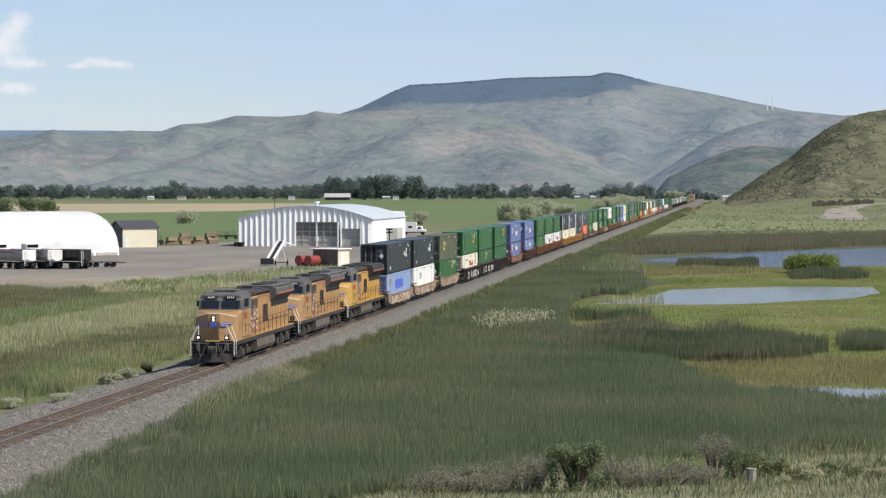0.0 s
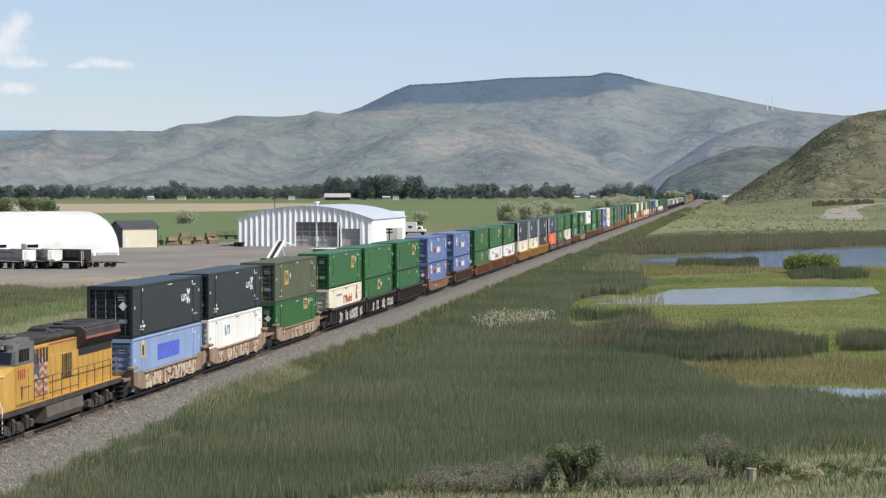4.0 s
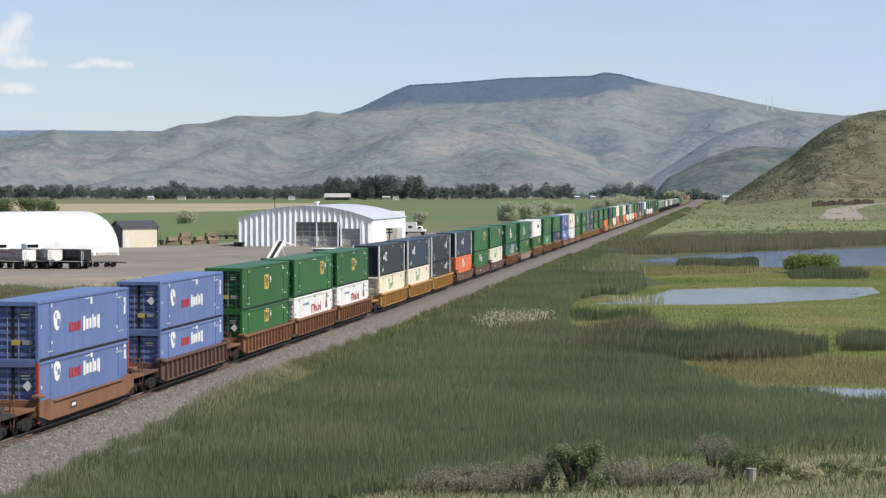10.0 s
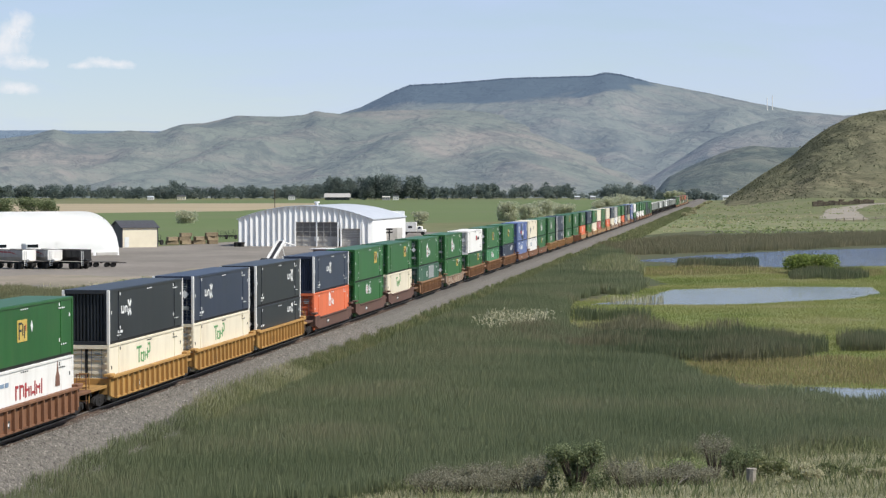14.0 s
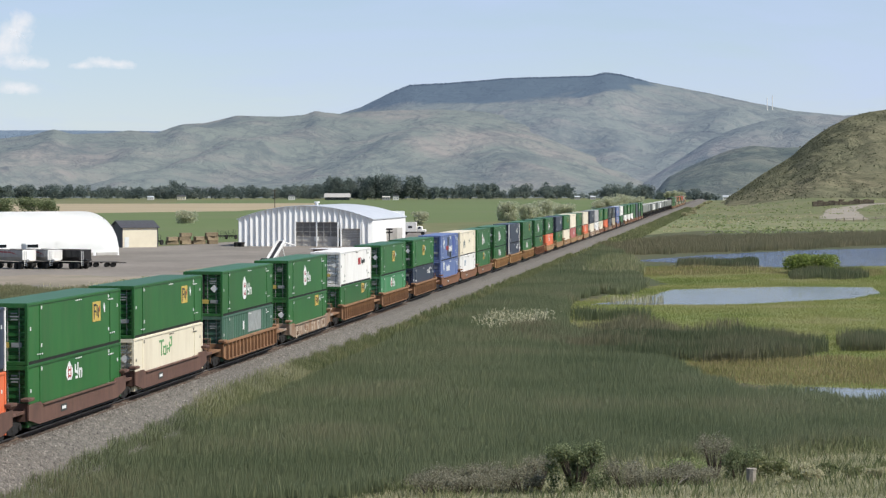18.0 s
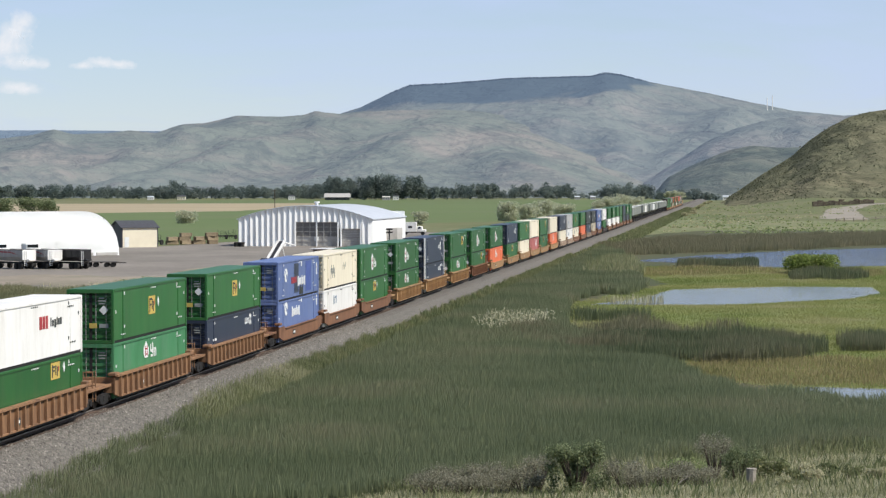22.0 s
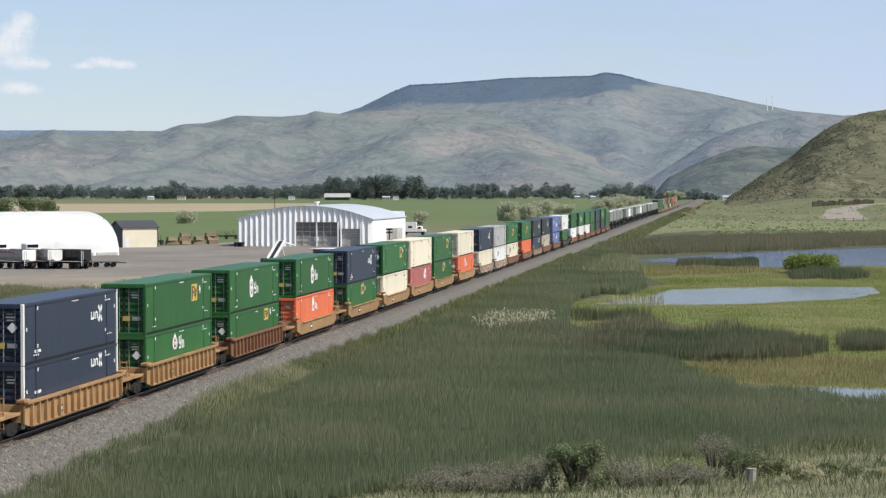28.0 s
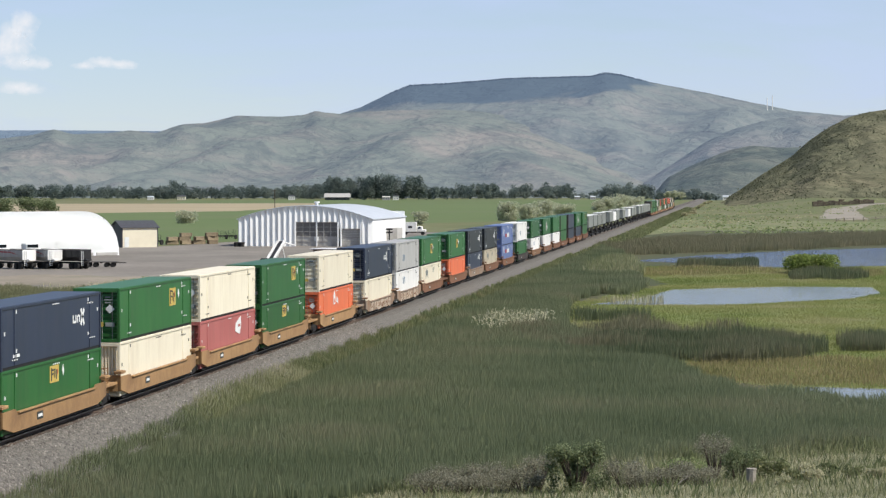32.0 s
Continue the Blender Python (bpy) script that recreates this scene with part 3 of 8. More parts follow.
def side_prism(bm, outline, x0, x1):
    """A solid between x0 and x1 with the outline given in y, z."""
    a = [bm.verts.new((x0, y, z)) for y, z in outline]
    b = [bm.verts.new((x1, y, z)) for y, z in outline]
    k = len(a)
    bm.faces.new(a)
    bm.faces.new(b[::-1])
    for i in range(k):
        bm.faces.new((a[i], b[i], b[(i + 1) % k], a[(i + 1) % k]))


def thing(name, loc, label, category, group="", kind="", turn=0.0):
    ob = new(name)
    ob.location, ob.rotation_euler = loc, (0, 0, radians(turn))
    return tagged(ob, label, category, group, kind)


def inside(px, py, poly):
    ok = np.zeros(len(px), dtype=bool)
    k = len(poly)
    for i in range(k):
        (x1, y1), (x2, y2) = poly[i], poly[(i + 1) % k]
        if y1 == y2:
            continue
        hit = ((y1 > py) != (y2 > py)) & (px < (x2 - x1) * (py - y1) / (y2 - y1) + x1)
        ok ^= hit
    return ok


def scatter(poly, density, rng, wobble=0.0):
    xs, ys = [p[0] for p in poly], [p[1] for p in poly]
    n = int((max(xs) - min(xs)) * (max(ys) - min(ys)) * density)
    px, py = rng.uniform(min(xs), max(xs), n), rng.uniform(min(ys), max(ys), n)
    wx = px + 0.6 * wobble * np.sin(py * 0.9 + 1.3 * np.sin(px * 0.7))
    wy = py + 1.5 * wobble * np.sin(px * 0.8 + 1.7 * np.sin(py * 0.23))
    if wobble:
        wx = wx + rng.normal(0, 0.35 * wobble, n)
        wy = wy + rng.normal(0, 1.1 * wobble, n)
    ok = inside(wx, wy, poly)
    return px[ok], py[ok]


def waves(px, py, s, seed):
    """Smooth uneven variation from -1 to 1 over the ground."""
    r = np.random.RandomState(seed)
    out = np.zeros(len(px))
    for i in range(5):
        a, b, c = r.uniform(-1, 1), r.uniform(-1, 1), r.uniform(0, 6)
        out += np.sin(s * (1 + 0.7 * i) * (a * px + b * py * 0.6) + c)
    return out / 3


def blades(name, spots, z, h, width, material, rng, lean=0.22, label="", category="grass", uneven=0.25, zfun=None, grade=None):
    """Upright blades, each a tapered sliver with a bend, as one mesh."""
    px, py = spots
    n = len(px)
    pz = zfun(px, py) if zfun else np.full(n, z)
    hh = rng.uniform(h[0], h[1], n) * (1 + uneven * waves(px, py, 0.5, 5)) * (grade(px, py) if grade else 1.0)
    az = rng.uniform(0, 2 * np.pi, n)
    w = width * rng.uniform(0.6, 1.3, n) / 2
    la, ld = rng.uniform(0, 2 * np.pi, n), rng.uniform(0.2, 1, n) * lean * hh
    dx, dy = np.cos(az) * w, np.sin(az) * w
    lx, ly = np.cos(la) * ld, np.sin(la) * ld
    v = np.empty((n, 4, 3), dtype=np.float32)
    v[:, 0] = np.stack([px - dx, py - dy, pz - 0.05], 1)
    v[:, 1] = np.stack([px + dx, py + dy, pz - 0.05], 1)
    v[:, 2] = np.stack([px + lx * 0.35 + dx * 0.7, py + ly * 0.35 + dy * 0.7, pz + hh * 0.6], 1)
    v[:, 3] = np.stack([px + lx, py + ly, pz + hh], 1)
    i = np.arange(n, dtype=np.int32)[:, None] * 4
    faces = np.concatenate([i + np.array([[0, 1, 2]]), i + np.array([[0, 2, 3]])], 0)
    ob = new(name, raw_mesh(name, v.reshape(-1, 3), faces, material))
    return tagged(ob, label, category, kind="stuff")


def leaf_mesh(name, blobs, count, size, material, rng, hollow=0.55):
    """Many small leaf sprays spread through uneven blobs (x, y, z, rx, ry, rz)."""
    blobs = np.asarray(blobs, dtype=float)
    vol = blobs[:, 3] * blobs[:, 4] * blobs[:, 5]
    pick = rng.choice(len(blobs), count, p=(vol ** 0.75) / (vol ** 0.75).sum())
    d = rng.normal(size=(count, 3))
    d /= np.linalg.norm(d, axis=1)[:, None]
    rad = rng.uniform(hollow, 1.05, count) ** 0.6
    c = blobs[pick, :3] + d * rad[:, None] * blobs[pick, 3:6]
    a = rng.normal(size=(count, 3))
    a /= np.linalg.norm(a, axis=1)[:, None]
    b = np.cross(a, rng.normal(size=(count, 3)))
    b /= np.linalg.norm(b, axis=1)[:, None]
    s = size * rng.uniform(0.5, 1.3, count)[:, None]
    v = np.stack([c - a * s, c - b * s * 0.55, c + a * s, c + b * s * 0.55], 1)
    return raw_mesh(name, v.reshape(-1, 3), np.arange(count * 4).reshape(-1, 4), material)


def flat_patch(name, outline, z, material, rng, wobble=1.0, step=6.0, label="", category="", kind="structure", height=None):
    """A flat piece of ground with a ragged outline."""
    pts = []
    k = len(outline)
    for i in range(k):
        a, b = Vector(outline[i]), Vector(outline[(i + 1) % k])
        m = max(2, min(60, int((b - a).length / step)))
        for j in range(m):
            p = a.lerp(b, j / m)
            pts.append((p.x + rng.uniform(-1, 1) * wobble, p.y + rng.uniform(-1, 1) * wobble * 2.0))
    bm = bmesh.new()
    vs = [bm.verts.new((x, y, float(ground_z([x], [y])[0]) + 0.12 if z is None else z)) for x, y in pts]
    bmesh.ops.triangle_fill(bm, use_beauty=True, edges=[bm.edges.new((vs[i], vs[(i + 1) % len(vs)])) for i in range(len(vs))])
    for f in bm.faces:
        if f.normal.z < 0:
            f.normal_flip()
    me = bpy.data.meshes.new(name)
    bm.to_mesh(me)
    bm.free()
    me.materials.append(material)
    return tagged(new(name, me), label, category, kind=kind)


# ---------------------------------------------------------------- ground
RIGHT = Vector((math.cos(radians(7.2945)), math.sin(radians(7.2945))))
AHEAD = Vector((-RIGHT.y, RIGHT.x))


def smooth(a, b, v):
    q = np.clip((v - a) / (b - a), 0, 1)
    return q * q * (3 - 2 * q)


def ground_z(x, y):
    """Height of the land: marsh on one side of the line, the yard's terrace on the other, the viewer's bank in front."""
    x, y = np.asarray(x, dtype=float), np.asarray(y, dtype=float)
    z = -1.3 - 0.72 * smooth(-38, -29, x)
    edge = 110.0 + 0.75 * np.clip(x, -30, 30)
    rise = 0.075 * np.clip(edge - y, 0, None)
    bank = np.where(y > 80, -2.02 + rise, np.maximum(-2.02 + rise, 0.30 + 0.118 * (80 - y)))
    bank = np.minimum(bank, 9.9)
    w = smooth(-27, -14, x)
    z = np.maximum(z, z * (1 - w) + bank * w)
    z = z + 7.5 * smooth(900, 2000, y) * smooth(-5, 60, x)
    return z


def build_ground():
    xs = np.concatenate([np.linspace(-3600, -260, 24), np.arange(-240, -60, 12), np.arange(-60, 32, 2.0), np.arange(34, 240, 12), np.linspace(260, 3600, 24)])
    ys = np.concatenate([np.linspace(-900, -60, 10), np.arange(-50, 130, 2.5), np.arange(130, 420, 8), np.arange(420, 1200, 40), np.linspace(1200, 4980, 40)])
    gx, gy = np.meshgrid(xs, ys)
    gz = ground_z(gx.ravel(), gy.ravel())
    v = np.stack([gx.ravel(), gy.ravel(), gz], 1)
    w = len(xs)
    i = (np.arange(len(ys) - 1)[:, None] * w + np.arange(w - 1)[None, :]).ravel()
    f = np.stack([i, i + 1, i + w + 1, i + w], 1)
    return tagged(new("ground", raw_mesh("ground", v, f, M_GROUND, True)), "grassy valley floor of green and straw colour", "ground", kind="structure")


build_ground()
RNG = np.random.RandomState(7)
MEADOW = [(-19, 262), (-9, 318), (-21, 398), (-9, 384), (34, 404), (30, 150), (10, 150), (4, 153), (-3.8, 161), (-5.5, 203), (-17, 223)]
flat_patch("marsh_ground", [(-28.5, 80), (-28.2, 520), (-33, 560), (-20, 720), (70, 760), (60, 86), (-10, 84)], -1.985, M_WETGROUND, RNG, 0.6, 8, "wet dark-green marsh floor beside the railway", "marsh")
flat_patch("meadow_ground", MEADOW, -1.975, M_MEADOW, RNG, 0.6, 5, "short bright-green wet meadow between ponds", "meadow")
flat_patch("pasture_ground", [(-26, 640), (-10, 720), (70, 740), (62, 900), (-26, 1000)], -1.97, M_PASTURE, RNG, 2.0, 10, "green pasture with dry patches beyond the ponds", "pasture")
POND_A = [(-18.2, 420.6), (-5.1, 457.9), (12.8, 493.3), (46, 530), (40, 405), (29.8, 399.2), (14.8, 388.8), (4.3, 387.5), (-9.6, 409)]
POND_B = [(-16.5, 261.3), (-10.7, 278.3), (-7.8, 302), (0.4, 308.2), (8.1, 312.7), (19.1, 312.4), (19, 294), (14, 278.6), (0.4, 263.5), (-9.4, 262.3)]
POND_C = [(3.2, 153), (5.2, 154.6), (14, 154.1), (14, 143.6), (6.7, 146.1)]
for outline, look_of in ((POND_A, M_WATER), (POND_B, M_STILLWATER), (POND_C, M_STILLWATER)):
    flat_patch("pond_water", outline, -1.965, look_of, RNG, 0.25, 2.0, "blue pond water reflecting the sky among reeds", "water")
flat_patch("yard", [(-140, 262), (-92, 277), (-78, 294), (-63, 313), (-55, 345), (-52, 560), (-70, 650), (-100, 650), (-103, 556), (-117.5, 530), (-124.5, 482), (-150, 470), (-230, 440)], -1.285, M_YARD, RNG, 1.0, 6, "bare grey-brown gravel farm yard", "yard")
flat_patch("dry_verge", [(-140, 240), (-97, 250), (-80, 268), (-60, 292), (-47, 300), (-44, 420), (-52, 430), (-55, 345), (-63, 313), (-78, 294), (-92, 277), (-140, 262)], -1.28, M_VERGE, RNG, 1.2, 5, "dry tan verge with thin weeds between grass and yard", "verge")
flat_patch("dry_verge", [(-109.8, 314.7), (-99.1, 283.9), (-91.4, 288.4), (-82.8, 282.6), (-76.3, 292.1), (-76.3, 310.8), (-81.7, 322.6), (-89.3, 319.4), (-100.1, 326.8)], -1.268, M_DRYDIRT, RNG, 1.5, 5, "pale dry dirt and straw along the yard's edge", "verge")
flat_patch("dry_patch", [(-85.0, 335.6), (-80.1, 340.9), (-75.0, 346.4), (-75.7, 367.1), (-81.5, 372.0), (-85.9, 350.0)], -1.266, M_DRYDIRT, RNG, 1.5, 5, "pale dry patch on the farm yard", "dirt")
flat_patch("gravel_verge", [(-42.3, 60), (-41.2, 130), (-40.6, 178), (-41, 300), (-37, 300), (-37, 60)], -1.292, M_BALLAST, RNG, 0.4, 3, "grey gravel beside the ballast", "verge")
flat_patch("crop_field", [(-200, 500), (-143, 489), (-117.5, 532), (-112, 821), (-60, 900), (-50, 2500), (-300, 2500), (-560, 2300), (-311, 1017)], -1.275, M_CROP, RNG, 1.5, 30, "green irrigated crop field behind the yard", "field")
flat_patch("stubble_field", [(-420, 1030), (-333, 1108), (-272, 1228), (-302, 1631), (-347, 1873), (-535, 1781), (-660, 1707)], -1.262, M_STUBBLE, RNG, 1.5, 30, "tan strip of dry field behind the green crop", "field")
flat_patch("dirt_track", [(38, 1000), (52, 1260), (84, 1440), (110, 1480), (84, 1390), (66, 1230), (57, 960), (46, 965)], None, M_DIRT, RNG, 0.6, 10, "pale dirt farm track curving through pasture", "road")


# ---------------------------------------------------------------- hills
def ridge(name, far, near, crest, material, label, seed, relief=1.0, power=1.2, step=6.0, rows=110, size=260.0, spurs=()):
    """A range with its crest at the distance far, falling to its foot at near; crest: sideways offset and height at far.

    Folds are worn in by ridged relief of the given size; spurs: long shoulders (x, share of the way up, x, share, height, width).
    """
    cx, ch = [c[0] for c in crest], [c[1] for c in crest]
    xs = np.arange(cx[0], cx[-1] + step, step)
    hs = np.interp(xs, cx, ch)
    k = np.exp(-np.linspace(-2, 2, 5) ** 2)
    hs = np.convolve(np.pad(hs, 2, mode="edge"), k / k.sum(), mode="valid")
    verts = []
    back = 6
    for j in range(rows + back):
        s = j / (rows - 1)
        d = near + (far - near) * s
        for x, h in zip(xs, hs):
            xx = x * d / far
            p = RIGHT * xx + AHEAD * d
            if s <= 1:
                bend = 0.55 * noise.noise((xx / size * 0.5, d / size * 0.5, seed + 3.0))
                q = (xx / size + bend, d / size * 0.8 + bend * 0.7, seed)
                folds = noise.ridged_multi_fractal(q, 1.0, 2.1, 5, 1.0, 2.0) - 1.0
                swell = noise.fractal((xx / size * 0.45, d / size * 0.45, seed + 7.0), 1.0, 2.0, 4)
                rel = min(1.0, 5.0 * s) * min(1.0, 3.2 * (1 - s))
                z = -2.5 + (h + 2.5) * (s ** power) + relief * rel * (0.046 * size * folds + 0.085 * size * swell) * min(1.0, h / 60.0)
                for ax, a_s, bx, b_s, up, wide in spurs:
                    q = min(1.0, max(0.0, (s - a_s) / (b_s - a_s)))
                    off = (xx - (ax + (bx - ax) * q)) / wide
                    gone = max(0.0, a_s - s, s - b_s) / 0.12
                    z += up * math.exp(-off * off - gone * gone) * rel
                # nothing in front hides the crest line
                limit = 11.56 + (h - 11.56) * d / far - 0.05 * max(h, 5.0) * (1 - s)
                if z > limit - 6:
                    z = limit - 6 * math.exp(-(z - limit + 6) / 6.0) if s < 0.999 else z
                if s > 0.985:
                    z += 0.004 * h * noise.noise((x * 0.035, seed, 1.0)) + 0.003 * h * noise.noise((x * 0.15, seed, 2.0))
            else:
                z = h * (1 - 0.06 * (j - rows + 1))
            verts.append((p.x, p.y, max(z, -2.5)))
    w = len(xs)
    i = (np.arange(rows + back - 1)[:, None] * w + np.arange(w - 1)[None, :]).ravel()
    f = np.stack([i, i + 1, i + w + 1, i + w], 1)
    return tagged(new(name, raw_mesh(name, verts, f, material, True)), label, "mountain" if far > 4500 else "hill", kind="structure")


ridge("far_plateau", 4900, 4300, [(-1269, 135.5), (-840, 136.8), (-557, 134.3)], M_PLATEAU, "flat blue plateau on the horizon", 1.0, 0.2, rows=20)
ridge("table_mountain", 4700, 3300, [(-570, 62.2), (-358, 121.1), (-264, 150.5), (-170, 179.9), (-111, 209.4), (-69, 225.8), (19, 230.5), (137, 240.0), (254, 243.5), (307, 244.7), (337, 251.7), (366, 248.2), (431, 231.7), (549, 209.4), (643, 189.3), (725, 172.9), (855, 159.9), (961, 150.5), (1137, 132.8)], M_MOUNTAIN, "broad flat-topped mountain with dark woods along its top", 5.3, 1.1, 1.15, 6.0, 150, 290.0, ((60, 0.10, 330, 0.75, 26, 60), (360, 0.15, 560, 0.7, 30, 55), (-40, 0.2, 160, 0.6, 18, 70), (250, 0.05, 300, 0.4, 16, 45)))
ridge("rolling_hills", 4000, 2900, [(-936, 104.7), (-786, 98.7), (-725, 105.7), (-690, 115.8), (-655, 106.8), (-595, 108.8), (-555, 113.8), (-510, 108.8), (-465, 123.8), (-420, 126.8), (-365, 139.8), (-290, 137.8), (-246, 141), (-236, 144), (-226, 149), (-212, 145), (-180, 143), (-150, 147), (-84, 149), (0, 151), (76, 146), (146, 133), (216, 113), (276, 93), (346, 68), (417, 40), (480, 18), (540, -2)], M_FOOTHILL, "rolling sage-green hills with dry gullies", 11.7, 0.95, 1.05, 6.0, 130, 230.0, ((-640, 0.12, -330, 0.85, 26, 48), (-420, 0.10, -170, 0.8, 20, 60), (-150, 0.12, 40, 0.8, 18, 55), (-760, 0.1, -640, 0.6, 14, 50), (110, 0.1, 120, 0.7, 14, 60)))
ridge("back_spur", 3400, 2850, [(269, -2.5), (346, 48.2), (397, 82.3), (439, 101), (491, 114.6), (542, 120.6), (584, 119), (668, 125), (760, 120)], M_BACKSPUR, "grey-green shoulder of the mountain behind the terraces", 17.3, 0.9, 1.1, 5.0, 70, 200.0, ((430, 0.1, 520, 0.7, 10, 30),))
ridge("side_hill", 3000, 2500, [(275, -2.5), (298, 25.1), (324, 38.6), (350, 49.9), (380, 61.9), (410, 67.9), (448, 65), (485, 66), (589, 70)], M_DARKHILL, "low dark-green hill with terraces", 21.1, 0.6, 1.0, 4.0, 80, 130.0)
ridge("sage_hill", 2000, 1650, [(246, -2.5), (255, 5.0), (264, 10.6), (284, 24.6), (309, 39.6), (323, 52.6), (339, 63.7), (359, 74.2), (374, 78.2), (393, 81.0), (434, 90.7), (509, 95.7)], M_NEARHILL, "steep olive hillside dotted with sagebrush", 31.9, 1.7, 1.0, 3.0, 110, 60.0, ((275, 0.05, 330, 0.75, 3, 12), (320, 0.05, 372, 0.8, 3, 13)))


# ---------------------------------------------------------------- railway bed
def build_bed():
    bm = bmesh.new()
    outline = [(-9.4, -2.4), (-6.2, -1.28), (-2.5, -0.34), (-1.9, -0.20), (1.9, -0.20), (2.5, -0.30), (4.6, -1.35), (6.2, -1.8), (9.0, -2.5)]
    rings = []
    r = np.random.RandomState(3)
    for y in np.concatenate([np.arange(40, 180, 0.8), np.arange(180, 400, 4), np.arange(400, 4900, 90)]):
        rings.append([bm.verts.new((TRACK_X + x + (r.uniform(-0.06, 0.06) if 0 < i < 8 and y < 180 else 0), y, z + (r.uniform(-0.05, 0.05) if i in (1, 2, 6, 7) and y < 180 else 0))) for i, (x, z) in enumerate(outline)])
    for a, b in zip(rings, rings[1:]):
        for i in range(len(a) - 1):
            bm.faces.new((a[i], a[i + 1], b[i + 1], b[i]))
    ob = put("railway_bed", bm_mesh("railway_bed", bm, M_BALLAST))
    return tagged(ob, "grey crushed-stone railway embankment", "ballast", kind="structure")


build_bed()


def build_track():
    root = thing("railway_track", (TRACK_X, 0, 0), "single railway track with worn rails on dark wooden ties", "track", kind="structure")
    for sx in (-1, 1):
        c = sx * 0.755
        bm = bmesh.new()
        prism(bm, [(c - 0.07, -0.17), (c + 0.07, -0.17), (c + 0.07, -0.15), (c + 0.012, -0.13), (c + 0.012, -0.045), (c - 0.012, -0.045), (c - 0.012, -0.13), (c - 0.07, -0.15)], 40, 4880)
        rail = part("rail", bm, M_RAIL, root)
        bm = bmesh.new()
        prism(bm, [(c - 0.037, -0.044), (c + 0.037, -0.044), (c + 0.034, 0.0), (c - 0.034, 0.0)], 40, 4880)
        part("rail_head", bm, M_RAILTOP, rail, "bright polished running surface")
    tie = box_mesh((2.6, 0.23, 0.17), M_TIE, 0.015)
    r = random.Random(4)
    y = 88.0
    while y < 226:
        put("tie", tie, root, (r.uniform(-0.04, 0.04), y, -0.262 + r.uniform(-0.008, 0.008)), rot=(0, 0, r.uniform(-0.012, 0.012)))
        y += 0.52 + r.uniform(-0.02, 0.02)


build_track()


def stones():
    r = np.random.RandomState(12)
    n = 42000
    y = 88 + 110 * r.uniform(0, 1, n) ** 1.3
    x = r.uniform(-6.8, 5.6, n)
    z = np.interp(x, [-6.8, -6.2, -2.5, -1.9, 1.9, 2.5, 4.6, 5.6], [-1.29, -1.28, -0.34, -0.2, -0.2, -0.3, -1.35, -1.65])
    ok = (np.abs(x) > 1.35) | (r.uniform(0, 1, n) < 0.25)
    x, y, z = x[ok], y[ok], z[ok]
    n = len(x)
    base = np.array([(1, 0, -0.3), (-0.5, 0.87, -0.3), (-0.5, -0.87, -0.3), (0.1, 0.05, 0.9)])
    s = r.uniform(0.025, 0.075, n)[:, None, None]
    v = base[None] * s * r.uniform(0.6, 1.3, (n, 4, 3))
    a = r.uniform(0, 6.28, n)
    ca, sa = np.cos(a)[:, None], np.sin(a)[:, None]
    v = np.stack([v[:, :, 0] * ca - v[:, :, 1] * sa, v[:, :, 0] * sa + v[:, :, 1] * ca, v[:, :, 2]], 2)
    v += np.stack([x + TRACK_X, y, z + 0.02], 1)[:, None, :]
    i = np.arange(n)[:, None] * 4
    f = np.concatenate([i + np.array([[0, 1, 3]]), i + np.array([[1, 2, 3]]), i + np.array([[2, 0, 3]])], 0)
    tagged(new("ballast_stones", raw_mesh("ballast_stones", v.reshape(-1, 3), f, M_STONE)), "loose grey and tan ballast stones", "gravel", kind="stuff")


stones()


# ---------------------------------------------------------------- the train
# Every vehicle has its front (towards the viewer) at local y = 0 and reaches towards +y; MOVERS holds each one's place at 0 s.
MOVERS = []


def rolling(name, y, label, category, group, z=0.0, x=0.0):
    ob = thing(name, (TRACK_X + x, y, z), label, category, group)
    MOVERS.append((ob, x, y, z))
    return ob


def door_mesh(w, h, material, style):
    """One leaf of a container's end: a panel with raised horizontal ribs and sunken fields."""
    key = ("door", w, h, material.name, style)
    if key not in CACHE:
        bm = bmesh.new()
        if style == "ribbed":
            n, u, span = 6, 0.0, w
        else:
            n, u, span = 7, 0.0, h
        edge = [(0.055, u), (0.005, u)]
        for i in range(n):
            c = span * (i + 0.5) / n
            t = span * (0.045 if style == "ribbed" else 0.040)
            edge += [(0.005, c - t), (-0.105, c - t * 0.8), (-0.105, c + t * 0.8), (0.005, c + t)]
        edge += [(0.005, span), (0.055, span)]
        side_prism(bm, edge, -w / 2 if style != "ribbed" else 0.0, w / 2 if style != "ribbed" else h)
        if style == "ribbed":
            bmesh.ops.transform(bm, verts=bm.verts[:], matrix=Matrix(((0, 0, 1, -w / 2), (0, 1, 0, 0), (1, 0, 0, 0), (0, 0, 0, 1))))
        CACHE[key] = bm_mesh("door", bm, material)
    return CACHE[key]


